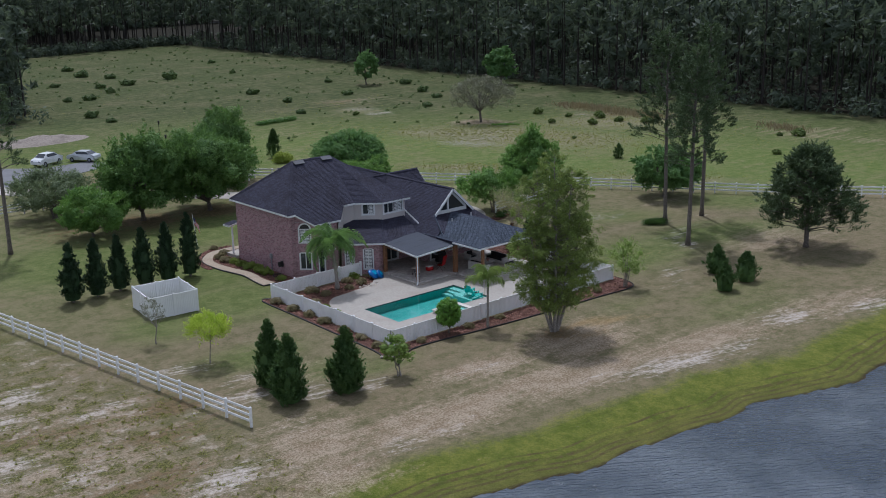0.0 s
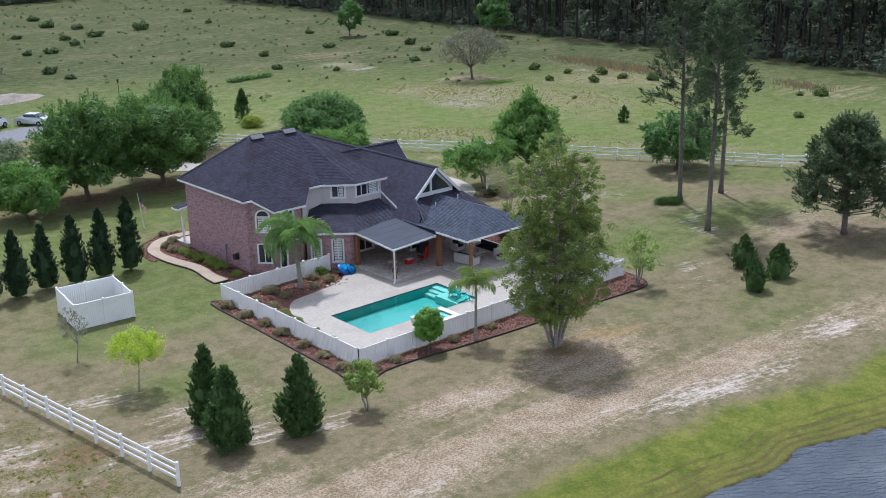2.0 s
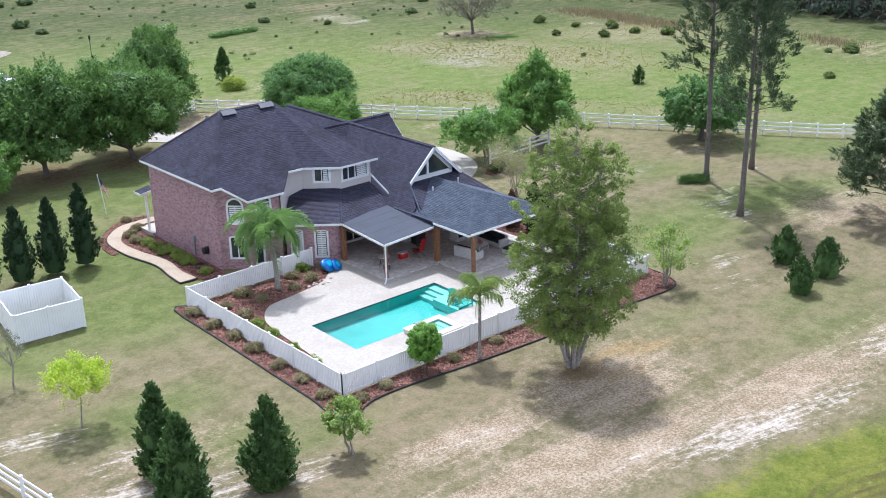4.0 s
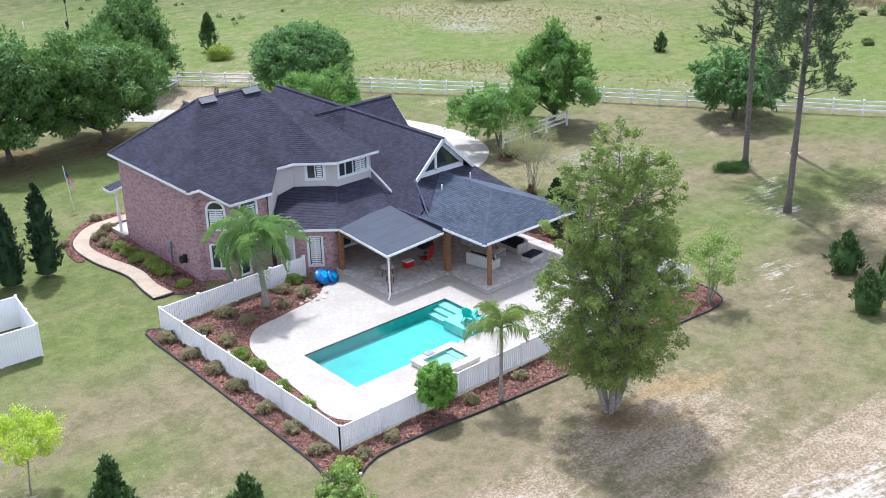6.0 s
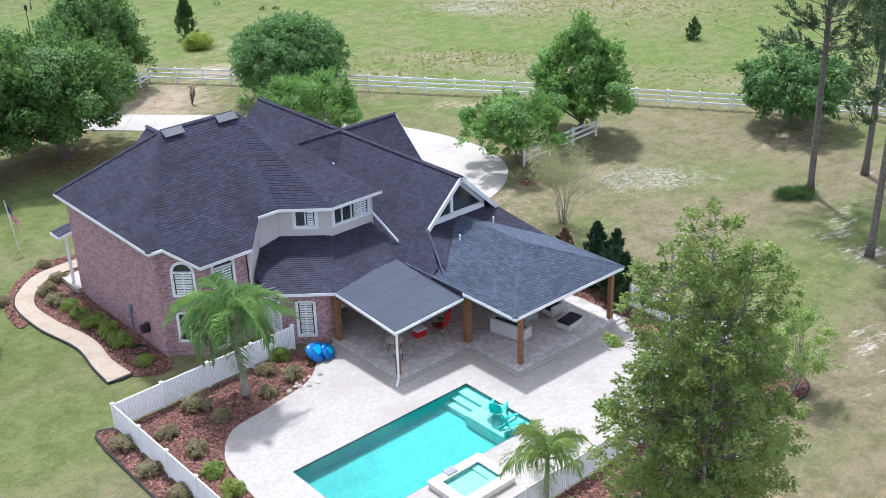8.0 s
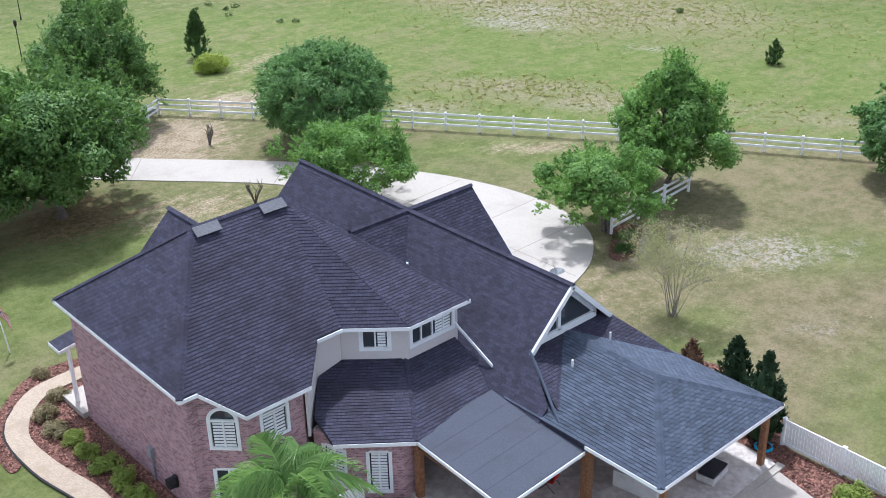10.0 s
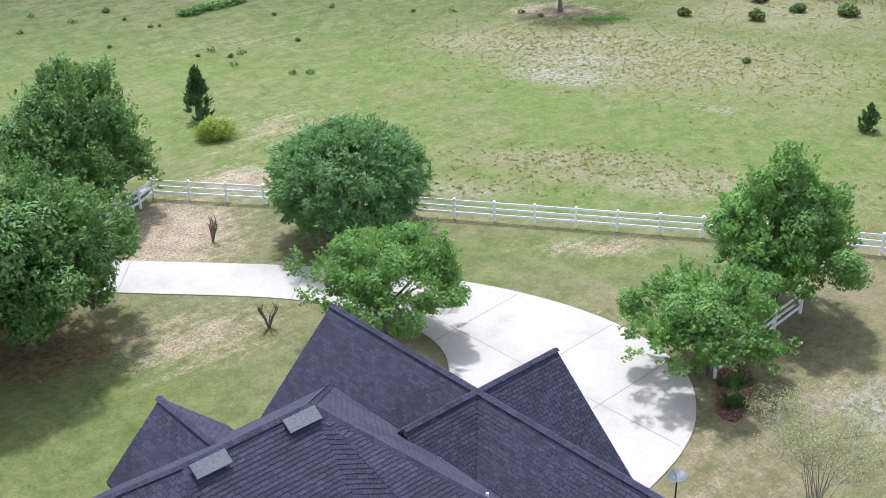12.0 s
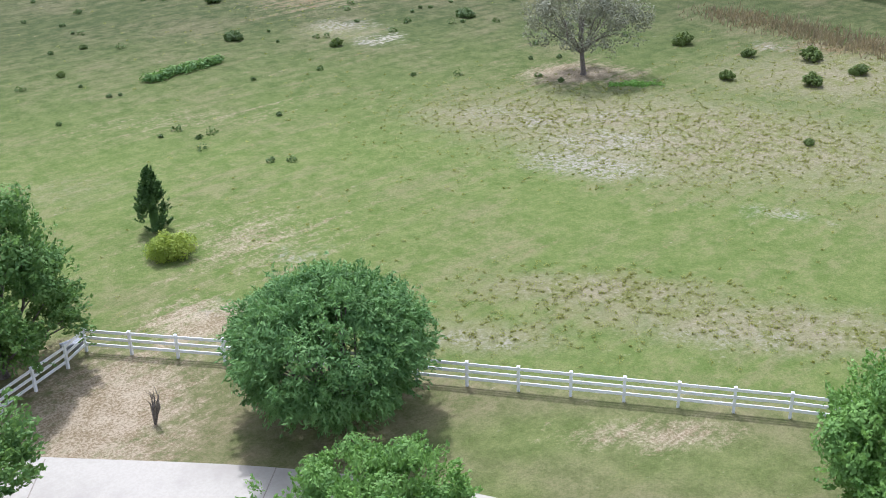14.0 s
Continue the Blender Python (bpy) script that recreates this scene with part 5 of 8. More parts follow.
# hip and ridge caps
CAPS = [((50.35, 80.4, EZ), RW), ((50.35, 90.5, EZ), RW), (RW, RE), (RE, (62.62, 78.68, EZ)), (RE, (62.62, 90.5, EZ)), ((XR, 75.5, ZR), (XR, 94.0, ZR)), ((XR, 85.6, ZR + 0.02), (69.25, 85.6, ZR + 0.02)), ((XR, 85.6, ZR + 0.03), (61.95, 85.6, ZR + 0.03)), ((56.45, 91.4, 7.75), (56.45, 87.6, 7.75))]
NEWCAPS = [(PA, (61.5, 67.9, PZ)), (PA, (68.95, 67.9, PZ)), (PA, (65.3, 75.5, 4.5)), ((57.35, 76.0, 2.92), (59.5, 79.1, zd(79.1)))]
for caps, mt, nm in ((CAPS, SHINGLE, "dark ridge cap shingles"), (NEWCAPS[:3], NEWSHINGLE, "blue-grey ridge cap shingles"), (NEWCAPS[3:], SHINGLE, "dark hip cap shingles")):
    for a, b in caps:
        a, b = Vector(a), Vector(b)
        d = (b - a)
        L = d.length
        d.normalize()
        side = d.cross(Vector((0, 0, 1))).normalized() * 0.14
        bm = bmesh.new()
        k = 0.0
        while k < L:
            p, q = a + d * k, a + d * min(k + 0.24, L)
            up = Vector((0, 0, 0.075))
            lo = Vector((0, 0, -0.02))
            t2 = Vector((0, 0, 0.055))
            v = [bm.verts.new(c) for c in (p - side + lo, p + up, p + side + lo, q - side + lo - Vector((0, 0, 0.01)), q + t2, q + side + lo - Vector((0, 0, 0.01)))]
            for f in ((0, 1, 4, 3), (1, 2, 5, 4), (0, 2, 1), (3, 4, 5)):
                bm.faces.new([v[i] for i in f])
            k += 0.2
        hpart("ridge_cap", bm, mt, nm)["kind"] = "stuff"

# fascia boards and gutters
EAVES = [((50.35, 90.5, EZ), (50.35, 80.4, EZ)), ((50.35, 80.4, EZ), (51.05, 80.4, EZ)), ((51.05, 80.4, EZ), (52.2, 79.15, zf(79.15))), ((52.2, 79.15, zf(79.15)), (55.0, 79.15, zf(79.15))), ((56.3, 80.4, EZ), (57.5, 80.4, EZ)), ((57.5, 80.4, EZ), (59.45, 78.68, EZ)), ((59.45, 78.68, EZ), (62.62, 78.68, EZ)), ((62.62, 78.68, EZ), (62.62, 90.5, EZ)), ((62.62, 90.5, EZ), (50.35, 90.5, EZ)),
         ((55.0, 77.98, 2.92), (57.35, 76.0, 2.92)), ((57.42, 76.0, zl(57.42, 76.0)), (57.35, 71.4, 2.62)), ((57.35, 71.4, 2.62), (61.5, 71.4, zl(61.5, 71.4))), ((61.5, 71.35, PZ), (61.5, 67.9, PZ)), ((61.5, 67.9, PZ), (68.95, 67.9, PZ)), ((68.95, 67.9, PZ), (68.95, 75.85, PZ)), ((62.12, 79.1, 4.93), (62.12, 76.85, 3.84)),
         ((XR + HS, 76.1, ZE), (XR + HS, 93.95, ZE)), ((XR - HS, 93.95, ZE), (XR - HS, 90.4, ZE)), ((XR - HS, 93.95, ZE), (XR, 93.95, ZR)), ((XR, 93.95, ZR), (XR + HS, 93.95, ZE)), ((69.2, 85.6 - HS, ZE), (69.2, 85.6, ZR)), ((69.2, 85.6, ZR), (69.2, 85.6 + HS, ZE)), ((50.35, 92.0, 3.15), (50.35, 91.0, 3.15)), ((50.35, 91.0, 3.15), (51.5, 91.0, 3.35)), ((53.15, 79.0, 2.55), (54.25, 79.0, 2.55))]
for a, b in EAVES:
    a, b = Vector(a), Vector(b)
    d = (b - a).normalized()
    out = d.cross(Vector((0, 0, 1))).normalized()
    bm = bmesh.new()
    a, b = a - d * 0.02, b + d * 0.02
    vs = [bm.verts.new(p + out * o + Vector((0, 0, z))) for p in (a, b) for o, z in ((0.002, -0.165), (0.04, -0.165), (0.04, -0.015), (0.002, -0.015))]
    for f in ((0, 1, 2, 3), (7, 6, 5, 4), (0, 4, 5, 1), (1, 5, 6, 2), (2, 6, 7, 3), (3, 7, 4, 0)):
        bm.faces.new([vs[i] for i in f])
    bmesh.ops.recalc_face_normals(bm, faces=list(bm.faces))
    hpart("fascia", bm, TRIM, "white fascia board")

# porch posts, downspout, ceilings
for x, y, w, top in ((57.6, 71.6, 0.2, 2.6), (61.95, 71.6, 0.34, 3.0), (62.3, 68.35, 0.22, 3.0), (68.6, 68.35, 0.24, 3.0), (57.55, 76.1, 0.28, 2.9), (68.6, 75.6, 0.24, 3.0)):
    bm = soft_box(x - w / 2, x + w / 2, y - w / 2, y + w / 2, 0.05, top, 0.015, 1)
    hpart("porch_post", bm, WOOD, "square brown stained timber post")
bm = bmesh.new()
tube(bm, [(57.42, 71.38, 2.6), (57.42, 71.38, 0.35), (57.3, 71.25, 0.2), (56.95, 70.95, 0.13)], [0.055] * 4, 8)
hpart("downspout", bm, TRIM, "white downspout with a kicked-out foot")
for bx in ((61.6, 68.85, 68.0, 75.8, 3.0, 3.04), (57.4, 61.5, 71.5, 76.4, 2.5, 2.53), (57.8, 62.2, 76.5, 78.5, 2.8, 2.84)):
    hpart("porch_ceiling", boxes(bx), WOOD, "brown boarded porch ceiling")

# roof vents, pipes, dish
for x in (54.8, 57.85):
    y = 85.12
    z = zf(y)
    m = pose(x, y, z + 0.1, math.degrees(math.atan(kf)), 0, 0)
    bm = boxes((-0.5, 0.5, -0.15, 0.2, -0.12, 0.06), (-0.56, 0.56, -0.22, 0.24, 0.06, 0.085), m=m)
    hpart("roof_vent", bm, VENTMETAL, "low grey metal ridge vent")
for x, y, z in ((61.6, 81.3, 6.6), (64.0, 74.3, 4.05), (66.6, 74.6, 4.1)):
    bm = bmesh.new()
    tube(bm, [(x, y, z - 0.1), (x, y, z + 0.3)], [0.045, 0.045], 8)
    hpart("vent_pipe", bm, TRIM, "short white vent pipe")
dish = thing("satellite_dish", 69.2, 79.94, 2.85, "grey satellite dish on a mast at the roof edge", "satellite dish")
bm = bmesh.new()
rings = [[bm.verts.new((r * math.cos(a) * 0.38, r * math.sin(a) * 0.32, 1.3 + 0.08 * r * r)) for a in (2 * math.pi * i / 16 for i in range(16))] for r in (0.02, 0.5, 1.0)]
for r0, r1 in zip(rings, rings[1:]):
    for i in range(16):
        bm.faces.new((r0[i], r0[(i + 1) % 16], r1[(i + 1) % 16], r1[i]))
# dish grey darkened in colour, as its shadow side faces the view
DISHSHADE = surface("shadow_side_grey", (0.075, 0.088, 0.095), (0.115, 0.130, 0.138), 12, 2.0, 0.5, 0.1)
part("reflector", bm, DISHSHADE, dish)
bm = bmesh.new()
tube(bm, [(0, 0, -0.05), (0, 0, 1.3)], [0.03, 0.03], 8)
part("mast", bm, BLACK, dish)
bm = bmesh.new()
tube(bm, [(0, 0, 1.3), (-0.15, 0.1, 1.7)], [0.012, 0.012], 6)
part("feed_arm", bm, METALGREY, dish)


# ---- fences ----
def picket_fence(p, q, label, group="pool fence", h=1.25, spacing=2.3, pitch=0.14, width=0.118):
    """White vinyl fence from p to q: square capped posts, two rails, close upright slats."""
    p, q = Vector((*p, 0)), Vector((*q, 0))
    d = q - p
    L = d.length
    ob = thing("picket_fence", p.x, p.y, 0, label, "fence", group, rz=math.degrees(math.atan2(d.y, d.x)))
    n = max(1, round(L / spacing))
    post = boxes((-0.065, 0.065, -0.065, 0.065, 0, h + 0.06), (-0.085, 0.085, -0.085, 0.085, h + 0.06, h + 0.09))
    top = [post.verts.new((x, y, h + 0.09)) for x, y in ((-0.08, -0.08), (0.08, -0.08), (0.08, 0.08), (-0.08, 0.08))]
    apex = post.verts.new((0, 0, h + 0.14))
    for a, b in zip(top, top[1:] + top[:1]):
        post.faces.new((a, b, apex))
    first = part("post", post, WHITE, ob)
    for i in range(1, n + 1):
        o = new("post", first.data)
        o.parent, o.location = ob, (L * i / n, 0, 0)
    part("rail", boxes((0, L, -0.025, 0.025, h - 0.07, h + 0.02)), WHITE, ob)
    part("rail", boxes((0, L, -0.025, 0.025, 0.08, 0.2)), WHITE, ob)
    me = None
    k = max(pitch, L / 295)
    for i in range(int(L / k)):
        x = (i + 0.5) * k
        if me is None:
            s = part("slat", boxes((-width / 2 * k / pitch, width / 2 * k / pitch, -0.012, 0.012, 0.12, h - 0.02)), WHITE, ob)
            me = s.data
        else:
            s = new("slat", me)
            s.parent = ob
        s.location = (x, 0, 0)
    return ob


FA, FB, FC, FD = (46.1, 76.95), (46.1, 60.65), (70.5, 60.65), (70.55, 68.6)
picket_fence(FA, FB, "white vinyl picket fence along the pool garden")
picket_fence(FC, FB, "white vinyl picket fence on the lake side of the pool")
picket_fence(FC, FD, "white vinyl picket fence at the end of the pool deck")
picket_fence((55.6, 77.2), FA, "white vinyl picket fence between house and garden")


def rail_fence(pts, label, group, h=1.33, spacing=2.44):
    """White three-rail fence through plan points."""
    ob = thing("rail_fence", pts[0][0], pts[0][1], 0, label, "fence", group)
    o0 = Vector((*pts[0], 0))
    post_me = rail_me = None
    for k, (a, b) in enumerate(zip(pts, pts[1:])):
        a, b = Vector((*a, 0)) - o0, Vector((*b, 0)) - o0
        d = b - a
        n = max(1, round(d.length / spacing))
        ang = math.degrees(math.atan2(d.y, d.x))
        seg = d.length / n
        for i in range(n + (1 if k == len(pts) - 2 else 0)):
            c = a + d * (i / n)
            if post_me is None:
                bm = boxes((-0.065, 0.065, -0.065, 0.065, 0, h))
                top = [bm.verts.new((x, y, h)) for x, y in ((-0.08, -0.08), (0.08, -0.08), (0.08, 0.08), (-0.08, 0.08))]
                apex = bm.verts.new((0, 0, h + 0.06))
                for u, v in zip(top, top[1:] + top[:1]):
                    bm.faces.new((u, v, apex))
                bm.faces.new(top[::-1])
                s = part("post", bm, WHITE, ob)
                post_me = s.data
            else:
                s = new("post", post_me)
                s.parent = ob
            s.matrix_basis = pose(c.x, c.y, 0, 0, 0, ang)
        for i in range(n):
            c = a + d * (i / n)
            for z in (0.34, 0.72, 1.10):
                if rail_me is None:
                    s = part("rail", boxes((0, 1, -0.022, 0.022, 0, 0.15)), WHITE, ob)
                    rail_me = s.data
                else:
                    s = new("rail", rail_me)
                    s.parent = ob
                s.matrix_basis = pose(c.x, c.y, z, 0, 0, ang) @ Matrix.Diagonal((seg, 1, 1, 1))
    return ob


rail_fence([(31.0, 55.4), (26.5, 86.3), (21.8, 118.0)], "white three-rail vinyl fence across the lawn", "rail fences")
rail_fence([(71.0, 121.9), (72.4, 122.8), (76.85, 117.05), (92.2, 95.5), (107.7, 71.2), (116.0, 60.5), (140.0, 29.0)], "white three-rail vinyl fence along the pasture", "rail fences")
rail_fence([(71.0, 121.9), (67.0, 120.2)], "short white three-rail vinyl fence beside the drive", "rail fences")
rail_fence([(80.7, 86.3), (88.6, 86.9)], "short white three-rail vinyl fence end on the lawn", "rail fences")
rail_fence([(36.0, 124.9), (41.0, 124.7), (47.5, 124.5)], "white three-rail vinyl fence by the road", "rail fences")

# box screen
enc = thing("privacy_screen", 36.0, 78.9, 0, "white vinyl panel screen round garden equipment", "privacy screen", rz=0.0)
for a, b in (((0, 0), (4.05, -0.3)), ((4.05, -0.3), (4.6, 3.8)), ((4.6, 3.8), (0.55, 4.15)), ((0.55, 4.15), (0, 0))):
    a, b = Vector((*a, 0)), Vector((*b, 0))
    d = b - a
    m = pose(a.x, a.y, 0, 0, 0, math.degrees(math.atan2(d.y, d.x)))
    n = int(d.length / 0.15)
    for i in range(n):
        x = d.length * (i + 0.5) / n
        w = d.length / n / 2 - 0.004
        part("panel_board", boxes((x - w, x + w, -0.02, 0.02, 0.06, 1.75), m=m), WHITE, enc)
    part("rail", boxes((0, d.length, -0.035, 0.035, 1.68, 1.82), m=m), WHITE, enc)
    part("rail", boxes((0, d.length, -0.035, 0.035, 0.02, 0.16), m=m), WHITE, enc)
    for x in (0.0, d.length / 2):
        part("post", boxes((x - 0.065, x + 0.065, -0.065, 0.065, 0, 1.9), m=m), WHITE, enc)
pump = thing("pool_pump", 37.4, 80.6, 0, "blue and white equipment tank inside the screen", "tank")
bm = bmesh.new()
tube(bm, [(0, 0, 0), (0, 0, 0.7), (0, 0, 0.95)], [0.3, 0.3, 0.1], 14)
part("tank_body", bm, TRIM, pump)
bm = bmesh.new()
tube(bm, [(0, 0.6, 0), (0, 0.6, 0.5)], [0.22, 0.2], 12)
part("tank_lid", bm, CYAN, pump, "bright blue small tank")


# ---- plants ----
def leaves(name, centres, radii, per, size, material, parent, label="", seed=0, up=0.4, slim=0.5, squash=1.0, droop=0.0, core=0.45):
    """Small leaf blades scattered through clumps."""
    rng = np.random.default_rng(seed)
    centres, radii = np.asarray(centres, float), np.asarray(radii, float)
    n = len(centres) * per
    c, r = np.repeat(centres, per, 0), np.repeat(radii, per)
    d = rng.normal(size=(n, 3))
    d /= np.linalg.norm(d, axis=1)[:, None]
    rad = r * (core + (1 - core) * rng.random(n) ** 0.6)
    p = c + d * rad[:, None] * np.array([1, 1, squash])
    nrm = d + rng.normal(scale=0.45, size=(n, 3)) + np.array([0, 0, up])
    nrm /= np.linalg.norm(nrm, axis=1)[:, None]
    t = np.cross(nrm, rng.normal(size=(n, 3)))
    t[:, 2] -= droop
    t /= np.linalg.norm(t, axis=1)[:, None]
    b = np.cross(nrm, t)
    s = size * rng.uniform(0.6, 1.35, n)[:, None]
    co = np.stack([p - t * s, p - b * s * slim, p + t * s, p + b * s * slim], 1).reshape(-1, 3)
    return quads(name, co, np.arange(4 * n).reshape(-1, 4), material, parent, label)


def sprays(name, centres, radii, middles, per, size, material, parent, label="", seed=0, up=0.6, slim=0.5, sprigs=7, hang=0.0, reach=1.0):
    """Leaf blades along short sprigs that point outwards from each clump of a crown."""
    rng = np.random.default_rng(seed)
    c = np.repeat(np.asarray(centres, float), sprigs, 0)
    r = np.repeat(np.asarray(radii, float), sprigs)[:, None]
    m = np.repeat(np.broadcast_to(np.asarray(middles, float), (len(centres), 3)), sprigs, 0)
    n = len(c)

    def unit(v):
        return v / (np.linalg.norm(v, axis=1)[:, None] + 1e-9)

    out = unit(c - m)
    d = unit(rng.normal(size=(n, 3)))
    axis = unit(0.8 * out + 0.55 * d + np.array([0, 0, up - hang]))
    base = c + d * r * 0.5 * np.array([1, 1, 0.75])
    L = r * rng.uniform(0.6, 1.25, (n, 1)) * reach
    k = max(4, int(per / sprigs))
    u = rng.random((n * k, 1))
    A, B, LL, R = (np.repeat(q, k, 0) for q in (axis, base, L, r))
    p = B + A * LL * u + unit(rng.normal(size=(n * k, 3))) * R * 0.30 * (1.05 - 0.8 * u)
    p[:, 2:] -= hang * 0.6 * LL * u * u
    nrm = unit(0.6 * rng.normal(size=(n * k, 3)) + 0.35 * A + np.array([0, 0, 0.7]))
    t = unit(A + 0.7 * rng.normal(size=(n * k, 3)) - np.array([0, 0, hang]))
    b = unit(np.cross(nrm, t))
    s = size * rng.uniform(0.6, 1.35, (n * k, 1))
    co = np.stack([p - t * s, p - b * s * slim, p + t * s, p + b * s * slim], 1).reshape(-1, 3)
    return quads(name, co, np.arange(4 * n * k).reshape(-1, 4), material, parent, label)


def limbs(name, base, tips, r0, r1, material, parent, fork=0.35, seed=0, sides=6, label=""):
    """Trunk foot to branch tips: bent tapered limbs in one mesh."""
    rnd = random.Random(seed)
    bm = bmesh.new()
    for tip in tips:
        tip, b = Vector(tip), Vector(base)
        mid = b.lerp(tip, 0.5) + Vector((rnd.uniform(-1, 1), rnd.uniform(-1, 1), rnd.uniform(0.0, 0.8))) * (tip - b).length * 0.1
        tube(bm, [b, mid, tip], [r0, (r0 + r1) * 0.5, r1], sides, cap=False)
    return part(name, bm, material, parent, label, smooth=True)


def crown_points(n, rx, rz, zc, rng, shell=0.55, flat_bottom=-0.55, lump=0.18, profile=None):
    """Clump centres in an uneven egg-shaped crown."""
    out = []
    ph = rng.uniform(0, 6.28, 6)
    while len(out) < n:
        d = rng.normal(size=3)
        d /= np.linalg.norm(d)
        r = shell + (1 - shell) * rng.random() ** 0.5
        a = math.atan2(d[1], d[0])
        r *= 1 + lump * (math.sin(2 * a + ph[0]) * 0.6 + math.sin(3 * a + ph[1] + 3 * d[2]) + 0.6 * math.sin(5 * d[2] + ph[2] + a))
        if d[2] * r < flat_bottom:
            continue
        k = 1.0 if profile is None else profile(d[2] * r)
        out.append((d[0] * r * rx * k, d[1] * r * rx * k, zc + d[2] * r * rz))
    return np.array(out)


def broad_tree(name, x, y, h, r, leaf, label, clear=2.0, seed=1, n=90, per=110, size=0.17, trunk=0.22, bark=BARK, clump=0.24, shell=0.5, stems=1, group="", profile=None, category="tree", slim=0.5, lump=0.16, hang=0.0, clipped=False):
    ob = thing(name, x, y, 0, label, category, group)
    rng = np.random.default_rng(seed)
    rz = (h - clear) / 2
    pts = crown_points(n, r * (1 - clump * 0.6), rz * (1 - clump * 0.4), clear + rz, rng, shell, -0.75, lump, profile)
    shift = np.append((pts.min(0)[:2] + pts.max(0)[:2]) / 2, 0.0)
    pts = pts - shift
    fork = Vector((rng.uniform(-0.15, 0.15), rng.uniform(-0.15, 0.15), max(clear * 0.95, 0.4)))
    bm = bmesh.new()
    for k in range(stems):
        a = 6.28 * k / stems + rng.uniform(0, 1)
        off = Vector((math.cos(a), math.sin(a), 0)) * (0.0 if stems == 1 else trunk * 1.2 + 0.08)
        topp = fork + off * 2.2 + Vector((0, 0, (h - clear) * (0.45 if stems == 1 else 0.6)))
        tube(bm, [off + Vector((0, 0, -0.1)), off * 0.9 + Vector((0, 0, 0.25)), fork + off * 1.4, topp], [trunk * 1.45, trunk, trunk * 0.8, trunk * 0.25], 9, cap=False)
    part("trunk", bm, bark, ob, smooth=True)
    order = rng.permutation(len(pts))[: max(10, n // 5)]
    limbs("branchwork", fork, [pts[i] for i in order], trunk * 0.42, trunk * 0.08, bark, ob, seed=seed)
    if clipped:
        leaves("crown", pts, rng.uniform(0.6, 1.2, n) * clump * r, per * 2, size * 0.6, leaf, ob, seed=seed + 7, slim=slim)
    else:
        more = crown_points(int(n * 0.8), r * (1 - clump * 0.45), rz * (1 - clump * 0.3), clear + rz, rng, 0.86, -0.7, lump, profile) - shift
        pts = np.concatenate([pts, more])
        total = len(pts) * per * 2.2
        big = max(18, int(n * 0.40))
        clumps = crown_points(big, r * (1 - clump * 0.75), rz * (1 - clump * 0.6), clear + rz, rng, 0.80, -0.72, lump, profile) - shift
        leaves("crown", clumps, rng.uniform(0.65, 1.25, big) * clump * r, int(total * 0.46 / big), size * 0.70, leaf, ob, seed=seed + 5, up=0.55, slim=slim, squash=0.82, core=0.42, droop=hang)
        sprays("outer_foliage", pts, rng.uniform(0.55, 1.15, len(pts)) * clump * r * 0.85, (0, 0, clear + rz * 0.6), int(per * 2.2 * 0.45), size * 0.68, leaf, ob, seed=seed + 7, up=0.28, slim=slim, hang=hang)
    return ob


def column_tree(name, x, y, h, r, leaf, label, seed=1, n=150, per=60, size=0.10, power=0.8, base=0.06, group="", category="tree", peak=0.25, ragged=0.1, reach=1.0, core=1.0):
    """Cypress and cone shapes: foliage from the ground to a pointed top."""
    ob = thing(name, x, y, 0, label, category, group)
    rng = np.random.default_rng(seed)
    u = rng.random(n) ** 0.85
    prof = np.where(u < peak, 0.72 + 0.28 * np.sin(u / peak * math.pi / 2), (1 - (np.clip(u - peak, 0, 1) / (1 - peak)) ** (1 / power * 1.15)) ** 0.9)
    a = rng.uniform(0, 6.283, n)
    rr = prof * r * (0.78 + ragged * rng.normal(size=n))
    pts = np.stack([rr * np.cos(a), rr * np.sin(a), h * (base + (0.97 - base) * u)], 1)
    bm = bmesh.new()
    tube(bm, [(0, 0, -0.05), (0, 0, h * 0.85)], [r * 0.13, 0.02], 7)
    part("trunk", bm, BARK, ob)
    mids = pts * np.array([0, 0, 1]) - np.array([0, 0, 0.02 * h])
    sprays("foliage", pts, 0.20 * r + 0.12 * r * prof, mids, per * 2, size * 0.66, leaf, ob, seed=seed + 3, up=1.3, slim=0.4, sprigs=5, reach=reach)
    inner = bmesh.new()
    k = 12
    tube(inner, [(0, 0, h * f) for f in (base, 0.25, 0.5, 0.75, 0.93)], [core * r * f for f in (0.62, 0.72, 0.6, 0.36, 0.08)], k)
    part("inner_foliage", inner, leaf, ob)
    return ob


